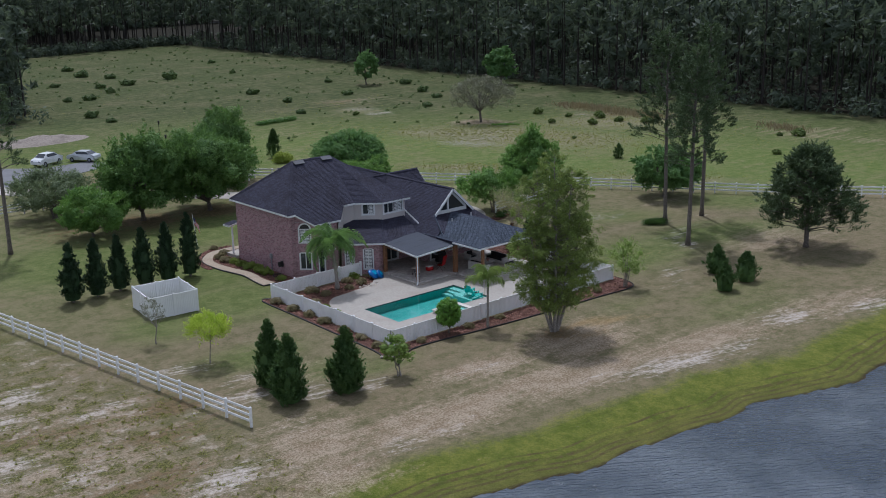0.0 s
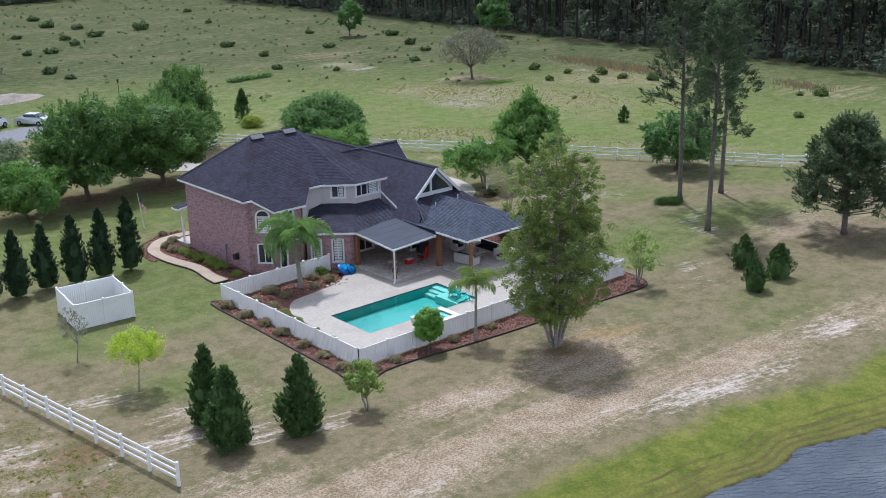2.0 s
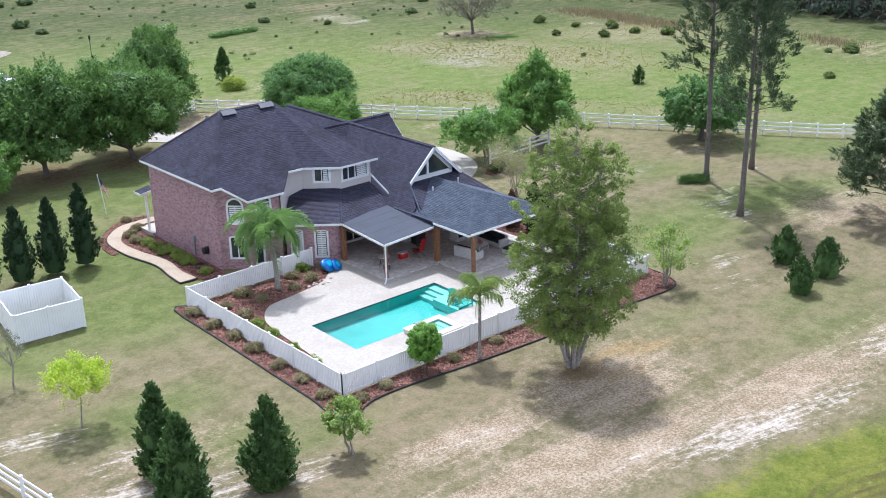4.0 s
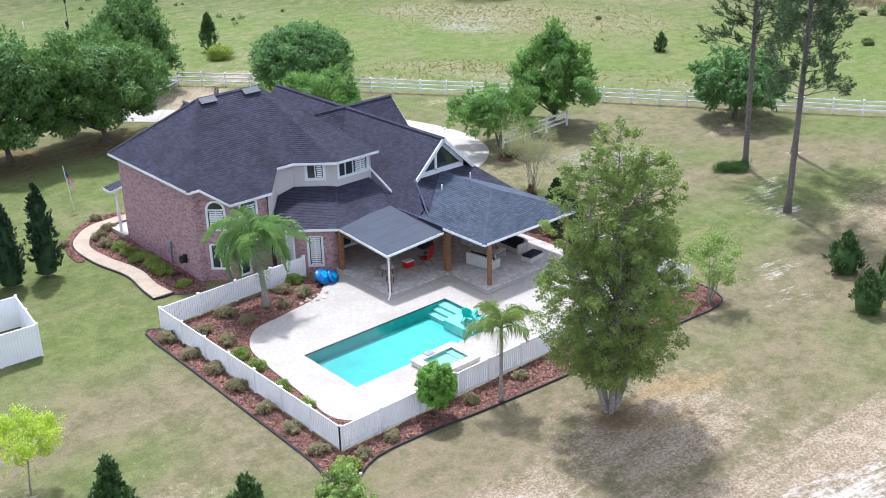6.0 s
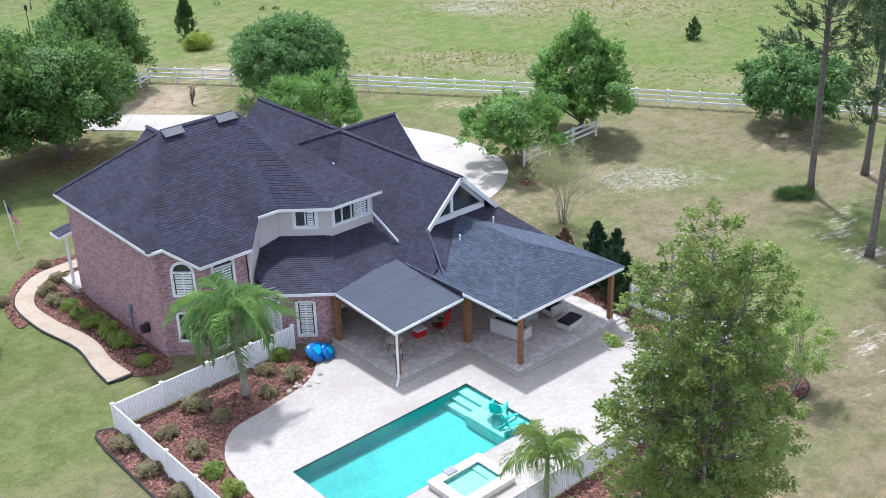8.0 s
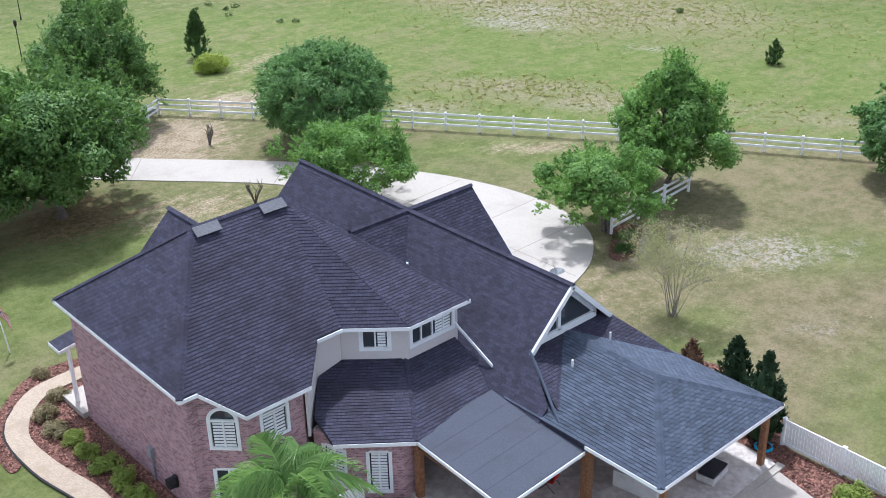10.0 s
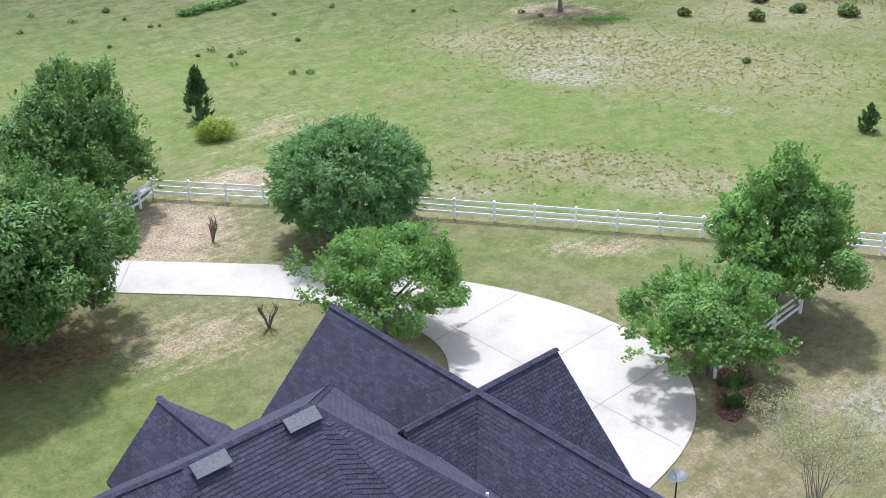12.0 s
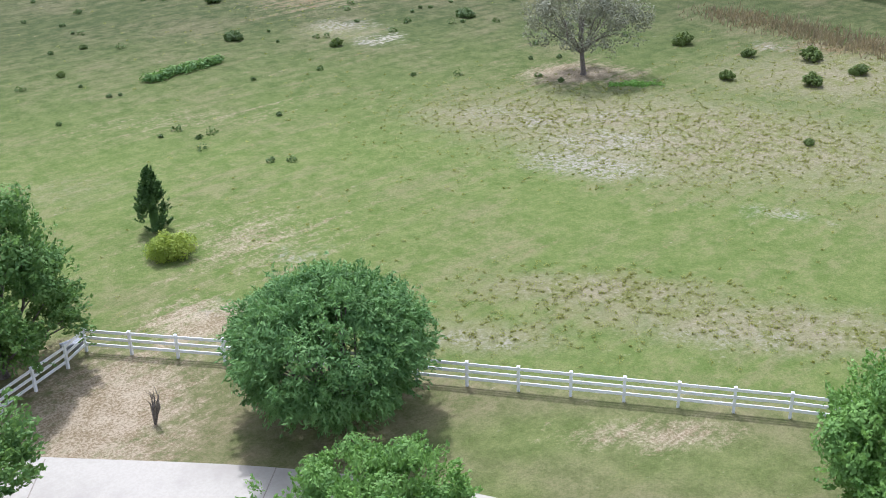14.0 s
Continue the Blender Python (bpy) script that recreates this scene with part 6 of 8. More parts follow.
def pine(name, x, y, h, label, seed=1, crown=0.48, r=3.0, n=64, per=160, leaf=L_PINE, trunk=0.20, group="tall pines", lean=(0, 0), size=0.2, taper=0.75, clump=0.21, dome=False):
    ob = thing(name, x, y, 0, label, "pine tree", group)
    rng = np.random.default_rng(seed)
    bm = bmesh.new()
    tip = Vector((lean[0], lean[1], h))
    tube(bm, [(0, 0, -0.1), (lean[0] * 0.1, lean[1] * 0.1, h * 0.05), (lean[0] * 0.5, lean[1] * 0.5, h * 0.5), (lean[0] * 0.85, lean[1] * 0.85, h * 0.85), tip], [trunk * 1.5, trunk * 1.05, trunk * 0.8, trunk * 0.4, 0.03], 10)
    part("trunk", bm, BARK, ob, smooth=True)
    pts, starts = [], []
    for i in range(n):
        u = (i + rng.random()) / n
        z = h * (1 - crown + crown * u)
        rad = r * ((1 - 0.92 * u * u) if dome else (1 - u * taper)) * rng.uniform(0.35, 1.0)
        a = i * 2.4 + rng.uniform(-0.5, 0.5)
        ax = Vector((lean[0], lean[1], 0)) * (z / h)
        starts.append(ax + Vector((0, 0, z - rad * 0.15)))
        pts.append(ax + Vector((rad * math.cos(a), rad * math.sin(a), z + rad * 0.12)))
    bm = bmesh.new()
    for s, p in zip(starts, pts):
        tube(bm, [s, s.lerp(p, 0.55) + Vector((0, 0, 0.1)), p], [trunk * 0.22, trunk * 0.14, 0.015], 5, cap=False)
    part("branchwork", bm, BARK, ob)
    sprays("needles", [tuple(p) for p in pts], rng.uniform(0.55, 1.0, n) * r * clump, [tuple(p) for p in starts], per, size, leaf, ob, seed=seed + 5, slim=0.14, up=0.35, sprigs=6, reach=1.3)
    return ob


def frond_mesh(length, seed, leaflets=78, rise=0.50, wide=1.0, drop=0.5):
    """One arching palm frond along +x."""
    rng = np.random.default_rng(seed)
    t = np.linspace(0, 1, 14)
    xs = length * (t - 0.18 * t ** 2.5)
    zs = length * (rise * t - (rise + drop) * t ** 2.2)
    bm = bmesh.new()
    tube(bm, [(float(a), 0, float(b)) for a, b in zip(xs, zs)], list(np.linspace(0.035, 0.006, 14)), 5)
    for i in range(leaflets):
        u = 0.10 + 0.9 * i / leaflets
        p = Vector((float(np.interp(u, t, xs)), 0, float(np.interp(u, t, zs))))
        L = length * 0.30 * math.sin(math.pi * min(1, 0.16 + 0.84 * u) ** 0.85) + 0.12
        for side in (-1, 1):
            d = Vector((0.75 + 0.2 * rng.normal(), side, -0.30 + 0.35 * rng.normal())).normalized()
            q = p + d * L * 0.55
            e = p + d * L + Vector((0, 0, -0.38 * L))
            w = Vector((0.026, 0, 0.018)) * wide
            v = [bm.verts.new(c) for c in (p - w, p + w, q + w * 1.2, q - w * 1.2, e)]
            bm.faces.new(v[:4])
            bm.faces.new((v[3], v[2], v[4]))
    return bm


def palm(x, y, h, length, label, seed, fronds=15, trunk=0.15, bend=(0.0, 0.0), leaf=L_PALM, rise=0.5, wide=1.0, drop=0.5):
    ob = thing("palm_tree", x, y, 0, label, "palm tree", "garden palms")
    bm = bmesh.new()
    hz = h - length * 0.22
    steps = 12
    tube(bm, [(bend[0] * (i / steps) ** 2, bend[1] * (i / steps) ** 2, hz * i / steps - 0.05) for i in range(steps + 1)], [trunk * (1.35 - 0.5 * min(1, i / 4)) * (1.06 if i % 2 else 0.97) for i in range(steps + 1)], 10)
    part("trunk", bm, PALEBARK, ob, smooth=True)
    bm = bmesh.new()
    tube(bm, [(bend[0], bend[1], hz - 0.05), (bend[0], bend[1], hz + 0.55)], [trunk * 0.95, trunk * 0.5], 8)
    part("crownshaft", bm, L_PALM, ob, "green crownshaft")
    meshes = []
    rnd = random.Random(seed)
    for k in range(3):
        o = part("frond", frond_mesh(length * (0.85 + 0.15 * k), seed + k, rise=rise, wide=wide, drop=drop), leaf, ob)
        meshes.append(o)
    for i in range(fronds):
        o = meshes[i] if i < 3 else new("frond", meshes[i % 3].data)
        o.parent = ob
        o.matrix_basis = pose(bend[0], bend[1], hz + 0.45, 0, 0, 360 * i / fronds + rnd.uniform(-12, 12)) @ pose(0, 0, 0, rnd.uniform(-14, 14), (-34, 12, -12, 26)[i % 4] + rnd.uniform(-9, 9), 0)
    return ob


def shrub_set(name, leaf, label, group, spots, r=0.5, n=28, per=95, size=0.045, squash=0.85, seed=3):
    """One mounded shrub and its copies."""
    rng = np.random.default_rng(seed)
    first = thing(name, spots[0][0], spots[0][1], 0.0, label, "shrub", group)
    d = rng.normal(size=(n, 3))
    d /= np.linalg.norm(d, axis=1)[:, None]
    d[:, 2] = np.abs(d[:, 2])
    pts = d * r * rng.uniform(0.42, 0.92, (n, 1)) * np.array([1.12, 0.9, squash]) + np.array([0, 0, r * 0.22])
    leaves("foliage", pts, np.full(n, r * 0.34), per, size, leaf, first, seed=seed, core=0.6)
    bm = bmesh.new()
    for k in range(5):
        a = k * 1.256
        tube(bm, [(0, 0, -0.02), (math.cos(a) * r * 0.4, math.sin(a) * r * 0.4, r * 0.6)], [0.03, 0.012], 5)
    part("stemwork", bm, BARK, first)
    s0 = spots[0][2] if len(spots[0]) > 2 else 1.0
    first.scale = (s0, s0, s0)
    for i, sp in enumerate(spots[1:]):
        s = sp[2] if len(sp) > 2 else 1.0
        o = copy_thing(first, pose(sp[0], sp[1], 0.0, 0, 0, 67 * (i + 1)))
        o.scale = (s, s, s * (0.9 + 0.05 * (i % 4)))


def leader_tree(name, x, y, leaf, label, seed=21):
    """Several upright leaders, each with its own ragged plume of foliage."""
    ob = thing(name, x, y, 0, label, "tree")
    rng = np.random.default_rng(seed)
    pts, rad = [], []
    bm, twigs = bmesh.new(), bmesh.new()
    for dx, dy, h, r in ((0.1, 0.15, 13.6, 2.3), (-1.0, 0.9, 12.5, 2.2), (1.05, -0.7, 12.4, 2.2), (-1.0, -1.1, 10.4, 2.2), (1.3, 1.0, 11.0, 2.2), (-2.0, 0.6, 8.6, 1.9), (2.1, -0.6, 8.9, 1.9)):
        foot, top = Vector((dx * 0.10, dy * 0.10, -0.1)), Vector((dx, dy, h))
        mid = Vector((dx * 0.7, dy * 0.7, h * 0.4))
        tube(bm, [foot, foot.lerp(mid, 0.5), mid, mid.lerp(top, 0.6), top], [0.12, 0.10, 0.08, 0.045, 0.012], 8, cap=False)
        for k in range(int(h * 14)):
            u = rng.random() ** 0.85
            z = 1.9 + (h - 1.9) * u
            reach = r * (1.2 - 0.2 * u) * math.sqrt(max(0.02, 1 - ((u - 0.36) / 0.67) ** 2)) * (0.35 + 0.65 * rng.random() ** 0.6) * min(1.0, 0.5 + (z - 1.9) / 3.5)
            a = rng.uniform(0, 6.283)
            ax = mid.lerp(top, max(0.0, (z - mid.z) / (h - mid.z))) if z > mid.z else foot.lerp(mid, z / mid.z)
            p = Vector((ax.x + reach * math.cos(a), ax.y + reach * math.sin(a), z + rng.uniform(-0.2, 0.2)))
            tube(twigs, [Vector((ax.x, ax.y, z - 0.3 * reach)), p], [0.018, 0.005], 4, cap=False)
            pts.append(tuple(p))
            rad.append(rng.uniform(0.2, 0.42) * (1.1 - 0.35 * u))
    part("trunk", bm, PALEBARK, ob, smooth=True)
    part("branchwork", twigs, BARK, ob)
    mids = np.array(pts) * np.array([0.25, 0.25, 1.0]) - np.array([0, 0, 0.4])
    leaves("crown", pts, np.array(rad) * 1.25, 62, 0.052, leaf, ob, seed=seed + 6, up=0.5, slim=0.55, core=0.2, squash=0.85)
    sprays("outer_foliage", pts, rad, mids, 70, 0.052, leaf, ob, seed=seed + 7, up=0.3, slim=0.55, sprigs=5, reach=1.2, hang=0.25)
    return ob


# lawn trees by the house
broad_tree("oak_tree", 51.35, 111.4, 9.2, 4.5, L_OAK, "dark green round-crowned oak on the front lawn", 1.0, 11, 165, 150, 0.185, 0.26, group="front oaks")
broad_tree("oak_tree", 59.1, 110.6, 8.6, 5.0, L_OAK, "dark green round-crowned oak beside the driveway", 1.0, 12, 165, 150, 0.185, 0.26, group="front oaks")
broad_tree("broadleaf_tree", 68.4, 123.4, 9.2, 4.3, L_OAK, "tall green tree by the fence corner", 0.2, 13, 130, 130, 0.165, 0.24, profile=lambda v: 1.0 - 0.35 * max(0, v))
broad_tree("round_tree", 78.1, 109.7, 6.7, 4.5, L_BLUE, "dense rounded grey-green tree beside the rail fence", 0.5, 14, 205, 120, 0.18, 0.22, clump=0.19, shell=0.62, lump=0.05, slim=0.32, hang=0.35)
broad_tree("small_tree", 72.4, 99.9, 4.95, 3.8, L_MAPLE, "small bright green spreading tree by the driveway", 1.2, 15, 90, 140, 0.125, 0.12, clump=0.19, shell=0.35, stems=3, lump=0.2)
broad_tree("broadleaf_tree", 88.5, 88.4, 8.1, 3.4, L_MAPLE, "upright bright green tree near the fence end", 0.7, 16, 130, 135, 0.145, 0.2, profile=lambda v: 1.0 - 0.5 * max(0, v), lump=0.2)
broad_tree("small_tree", 80.8, 86.7, 4.5, 3.45, L_MAPLE, "small green spreading tree at the driveway's end", 1.2, 17, 85, 140, 0.125, 0.11, clump=0.2, shell=0.4, stems=3, lump=0.2)
broad_tree("live_oak", 99.8, 78.3, 5.6, 3.7, L_BLUE, "low dark spreading oak behind the pines", 1.0, 18, 125, 105, 0.18, 0.24, clump=0.2, hang=0.4)
broad_tree("shade_tree", 44.8, 119.5, 5.2, 4.6, L_SAGE, "pale grey-green spreading tree by the road fence", 1.0, 19, 90, 85, 0.16, 0.16, clump=0.22, shell=0.4, stems=3)
broad_tree("shrub_tree", 44.3, 108.6, 5.0, 3.4, L_MAPLE, "bushy bright green tree on the front lawn", 0.5, 20, 100, 100, 0.16, 0.14, clump=0.22)
leader_tree("lake_tree", 57.2, 54.8, L_BIG, "tall olive-green tree with several pale trunks")
pine("pine_tree", 90.0, 70.4, 19.4, "tall pine with a bare straight trunk", 31, 0.55, 3.3, 90, 190, lean=(-0.2, 0.2), clump=0.25)
pine("pine_tree", 84.4, 63.2, 18.6, "tall pine with a bare straight trunk on a sandy spot", 32, 0.58, 3.1, 90, 190, lean=(0.5, 0.0), clump=0.25)
pine("pine_tree", 95.1, 69.6, 19.8, "tall thin pine with a bare trunk", 33, 0.55, 2.9, 84, 180, lean=(0.2, -0.1), clump=0.25)
pine("round_pine", 91.6, 54.9, 9.3, "broad round-crowned dark pine on the lawn", 34, 0.78, 4.6, 230, 150, L_PINE, 0.22, "lawn pines", size=0.24, dome=True, clump=0.18)
pine("pine_tree", 35.4, 107.8, 17.0, "dark tall pine trunk by the road", 35, 0.5, 3.2, 46, 130)
for i in range(6):
    column_tree("cypress", 33.45 + 2.2 * i, 88.05 + (0.35 if i == 2 else 0.0), (5.2, 5.2, 5.1, 5.4, 5.4, 6.0)[i], 0.94 + 0.06 * math.cos(i * 1.7), L_CYPRESS, "slim dark green columnar cypress in a row", 40 + i, 150, 40, 0.115, group="cypress row")
column_tree("cone_tree", 35.5, 60.3, 4.6, 0.98, L_CONE, "dark green conical evergreen on the lawn", 50, 170, 60, 0.13, 0.95, 0.02, "conical evergreens", peak=0.22, ragged=0.12, reach=1.5)
column_tree("cone_tree", 35.0, 57.2, 4.45, 1.10, L_CONE, "dark green conical evergreen on the lawn", 51, 170, 60, 0.13, 0.95, 0.02, "conical evergreens", peak=0.22, ragged=0.12, reach=1.5)
column_tree("cone_tree", 38.75, 56.1, 4.3, 1.12, L_CONE, "dark green conical evergreen on the lawn", 52, 170, 60, 0.13, 0.95, 0.02, "conical evergreens", peak=0.25, ragged=0.12, reach=1.5)
for i, (x, y, h, r) in enumerate(((78.6, 55.6, 2.5, 0.95), (74.9, 52.1, 2.35, 0.95), (78.4, 52.4, 2.55, 1.05))):
    column_tree("young_conifer", x, y, h, r, L_CONE, "small dark bushy conifer on the lawn", 55 + i, 90, 55, 0.1, 1.1, 0.02, "young conifers", "shrub", 0.35, 0.15)
for i, (x, y, h, r) in enumerate(((70.3, 69.5, 4.1, 0.88), (71.0, 71.4, 3.7, 0.85))):
    column_tree("cypress", x, y, h, r, L_CYPRESS, "dark green cypress behind the porch", 60 + i, 120, 55, 0.1, group="porch cypresses")
column_tree("brown_shrub", 70.7, 73.4, 2.8, 0.7, surface("dry_brown_leaves", (0.12, 0.06, 0.035), (0.22, 0.13, 0.07), 9, 1, 0.9, 0.2), "dried brown columnar shrub behind the porch", 63, 90, 50, 0.09, category="shrub")
broad_tree("lime_tree", 34.7, 67.1, 3.75, 1.6, L_LIME, "slim young tree with bright lime leaves", 1.8, 70, 80, 45, 0.07, 0.045, PALEBARK, 0.24, 0.3, hang=0.3, group="young trees")
broad_tree("bare_sapling", 33.8, 73.7, 3.5, 1.0, L_GREY, "thin nearly leafless sapling", 1.3, 71, 30, 14, 0.06, 0.05, PALEBARK, 0.24, 0.2, group="young trees")
broad_tree("young_tree", 43.0, 55.85, 2.9, 1.05, L_YOUNG, "young multi-stemmed tree with light green leaves", 0.7, 72, 44, 60, 0.085, 0.05, PALEBARK, 0.24, 0.3, 4, group="young trees")
broad_tree("young_tree", 69.7, 58.5, 4.0, 1.7, L_YOUNG, "thin-leaved multi-stemmed tree at the bed's end", 0.9, 73, 44, 48, 0.075, 0.05, PALEBARK, 0.24, 0.3, 4, group="young trees")
wt = thing("wispy_tree", 75.8, 78.2, 0, "nearly leafless tree with a fan of fine pale twigs", "tree")
rnd = random.Random(74)
bm, tips = bmesh.new(), []
for i in range(18):
    a, lean = rnd.uniform(0, 6.283), rnd.uniform(0.15, 1.0)
    L = rnd.uniform(3.6, 5.6)
    foot = Vector((rnd.uniform(-0.2, 0.2), rnd.uniform(-0.2, 0.2), -0.05))
    mid = foot + Vector((math.cos(a) * lean * 0.7, math.sin(a) * lean * 0.7, L * 0.45))
    top = foot + Vector((math.cos(a) * lean * 2.6, math.sin(a) * lean * 2.6, L * (1.0 - 0.22 * lean)))
    tube(bm, [foot, mid, top], [0.024, 0.013, 0.004], 4, cap=False)
    for j in range(14):
        s0 = mid.lerp(top, rnd.uniform(0.1, 0.9))
        e = s0 + Vector((rnd.uniform(-0.7, 0.7), rnd.uniform(-0.7, 0.7), rnd.uniform(0.1, 0.6)))
        tube(bm, [s0, e], [0.012, 0.005], 3, cap=False)
        tips.append(tuple(e))
part("branchwork", bm, PALEBARK, wt)
leaves("foliage", tips, np.full(len(tips), 0.46), 46, 0.036, L_WISP, wt, seed=75)
ob = broad_tree("topiary", 51.0, 59.9, 2.9, 1.0, L_BALL, "clipped round green topiary on a thin trunk", 0.5, 75, 420, 40, 0.075, 0.055, BARK, 0.17, 0.45, lump=0.02, clipped=True)
broad_tree("field_tree", 123.5, 135.4, 7.4, 4.7, L_GREY, "grey wispy spreading tree in the pasture", 1.9, 76, 120, 30, 0.16, 0.22, BARK, 0.2, 0.45)
broad_tree("field_tree", 142.8, 192.8, 7.0, 2.6, L_BLUE, "tall thin green tree in the pasture", 1.0, 77, 60, 60, 0.25, 0.15, BARK, 0.25)
broad_tree("field_tree", 161.0, 170.0, 7.2, 3.0, L_BLUE, "rounded tree before the far woods", 1.0, 78, 70, 60, 0.35, 0.2, BARK, 0.25)
palm(51.65, 75.3, 4.35, 2.9, "feathery green palm inside the pool fence", 81, 16, 0.17, (-0.25, 0.2), L_PALM, 0.75, 0.85, 0.45)
palm(54.15, 58.95, 3.7, 1.9, "slim feathery palm outside the pool fence", 82, 11, 0.10, (0.15, 0.1), L_PALEPALM, 1.15, 0.42, 0.05)

# shrubs in the beds
shrub_set("box_shrub", L_GREENSHRUB, "rounded green shrub beside the brick wall", "wall shrubs", [(49.5, 88.8, 0.9), (49.5, 87.6, 1.05), (49.6, 86.3, 1.1), (49.6, 84.9, 1.1), (49.55, 83.4, 1.1), (49.65, 80.95, 0.85)], 0.6, seed=91)
shrub_set("olive_shrub", L_SHRUB, "low olive-brown mounded shrub in the mulch bed", "bed shrubs", [(49.4, 91.4, 1.05), (49.2, 90.0, 1.1), (50.4, 92.4, 1.0), (47.1, 91.9, 0.8), (50.6, 94.65, 0.8), (47.5, 74.9, 0.95), (47.8, 73.0, 1.0), (49.4, 75.9, 1.15), (49.8, 74.4, 0.85), (52.4, 74.6, 0.85), (53.4, 76.2, 0.95), (54.1, 75.1, 1.0),
                                                                                                         (45.6, 75.5), (45.6, 73.1), (45.7, 70.8), (45.6, 68.5), (45.5, 65.8, 0.9), (45.5, 63.6, 0.9), (45.3, 61.3, 0.9), (48.3, 59.9, 0.8), (53.0, 59.8, 0.8), (56.3, 59.8, 0.8), (46.6, 59.7, 0.8), (62.5, 59.3, 0.8), (66.8, 59.1, 0.8)], 0.52, seed=92)
shrub_set("green_shrub", L_GREENSHRUB, "low yellow-green mounded shrub inside the fence", "inner bed shrubs", [(47.45, 71.2, 1.0), (47.4, 69.6, 1.1), (47.2, 67.0, 1.0), (47.0, 64.7, 1.05), (50.2, 61.25, 0.8), (45.3, 59.3, 1.3), (54.6, 76.9, 1.1)], 0.5, seed=93)
shrub_set("round_shrub", L_GREENSHRUB, "rounded yellow-green shrub in the bed by the fence", "fence shrubs", [(69.25, 64.75, 1.0), (69.1, 63.1, 1.0)], 0.72, 40, 110, 0.05, 0.85, seed=97)
shrub_set("field_bush", L_BUSH, "dark low bush in the pasture", "pasture bushes", [(81, 192, 1.4), (81, 184), (91, 216, 1.3), (99, 224, 1.3), (101, 233, 1.2), (108, 234, 1.6), (108, 259, 1.9), (111, 250, 1.3), (120, 238, 1.9), (111, 275, 1.6), (118, 198, 1.3), (116, 182, 1.1), (109, 167, 0.9), (130, 182, 1.2), (140, 203, 1.0), (149, 187, 1.3), (143, 174, 1.3), (130, 157, 1.0), (139, 165, 1.0), (136, 237, 0.9), (145, 263, 1.0), (95, 243, 1.1), (87, 217, 1.1)], 0.95, 26, 60, 0.13, 0.7, seed=94)
shrub_set("field_bush", L_FIELD, "green low bush in the pasture", "green pasture bushes", [(136.5, 135, 1.2), (146, 90, 1.3), (131, 84, 0.8), (134, 120.2, 1.1), (130.5, 126, 0.8), (139, 119, 1.0), (122, 113, 0.5), (144, 92, 0.6), (140, 124, 1.2), (141, 115, 1.3), (137.2, 128.5, 0.8), (114.5, 158, 0.8), (92, 168, 0.5), (97.5, 175, 0.5)], 0.85, 24, 60, 0.11, 0.75, seed=95)
shrub_set("yellow_bush", L_YELLOW, "bright yellow-green bush beside a young pine", "", [(80.9, 129.2, 1.0)], 1.35, 40, 130, 0.08, 0.85, seed=96)
rng = np.random.default_rng(5)
b = thing("brush_row", 96.5, 160.9, 0, "long low heap of cut green brush in the pasture", "brush")
leaves("brushwood", [(7.6 * i / 40, 0.9 * i / 40 + rng.uniform(-0.5, 0.5), 0.3) for i in range(41)], np.full(41, 0.6), 60, 0.14, L_OAK, b, seed=6, squash=0.7)
column_tree("young_pine", 82.1, 133.4, 3.9, 0.9, L_CONE, "small upright pine in the pasture", 64, 110, 46, 0.16, 1.1, 0.02, "young pines", ragged=0.18, reach=1.8, core=0.45)
column_tree("young_pine", 114.4, 97.8, 1.9, 0.6, L_CONE, "small bushy pine in the pasture", 65, 70, 36, 0.11, 1.1, 0.02, "young pines", ragged=0.2, reach=1.9, core=0.4)


def stick_shrub(x, y, h, seed):
    ob = thing("bare_shrub", x, y, 0, "leafless pruned shrub with dark stems", "shrub", "pruned shrubs")
    rnd = random.Random(seed)
    bm = bmesh.new()
    for k in range(7):
        a, l = rnd.uniform(0, 6.28), rnd.uniform(0.2, 0.5)
        e = Vector((math.cos(a) * l, math.sin(a) * l, h * rnd.uniform(0.7, 1.0)))
        tube(bm, [(0, 0, -0.05), e * 0.5 + Vector((0, 0, 0.1)), e], [0.06, 0.045, 0.03], 6)
        for j in range(3):
            f = e + Vector((rnd.uniform(-0.3, 0.3), rnd.uniform(-0.3, 0.3), rnd.uniform(0.2, 0.5)))
            tube(bm, [e, f], [0.025, 0.006], 4)
    part("stemwork", bm, BARK, ob)


stick_shrub(71.75, 114.7, 1.2, 1)
stick_shrub(68.56, 104.2, 1.2, 2)


def palmetto(x, y, r, seed, label, group="palmettos"):
    ob = thing("palmetto", x, y, 0, label, "shrub", group)
    rng = np.random.default_rng(seed)
    n = 900
    a, e = rng.uniform(0, 6.283, n), rng.uniform(0.1, 1.3, n)
    d = np.stack([np.cos(a) * np.cos(e), np.sin(a) * np.cos(e), np.sin(e)], 1)
    off = np.stack([rng.normal(0, r * 0.45, n), rng.normal(0, r * 0.3, n), np.zeros(n)], 1)
    s = np.stack([-np.sin(a), np.cos(a), np.zeros(n)], 1) * 0.03 * r
    p, q, t = off + d * r * 0.15, off + d * r * 0.55, off + d * r * rng.uniform(0.7, 1.0, n)[:, None] - np.array([0, 0, 0.1 * r])
    co = np.stack([p, q - s, t, q + s], 1).reshape(-1, 3)
    quads("foliage", co, np.arange(4 * n).reshape(-1, 4), L_CONE, ob)


palmetto(89.2, 70.5, 0.85, 3, "spiky dark palmetto clump at a pine's foot")
palmetto(88.5, 71.2, 0.75, 4, "spiky dark palmetto clump at a pine's foot")
palmetto(80.9, 85.3, 0.6, 5, "spiky plant in the bed by the driveway")
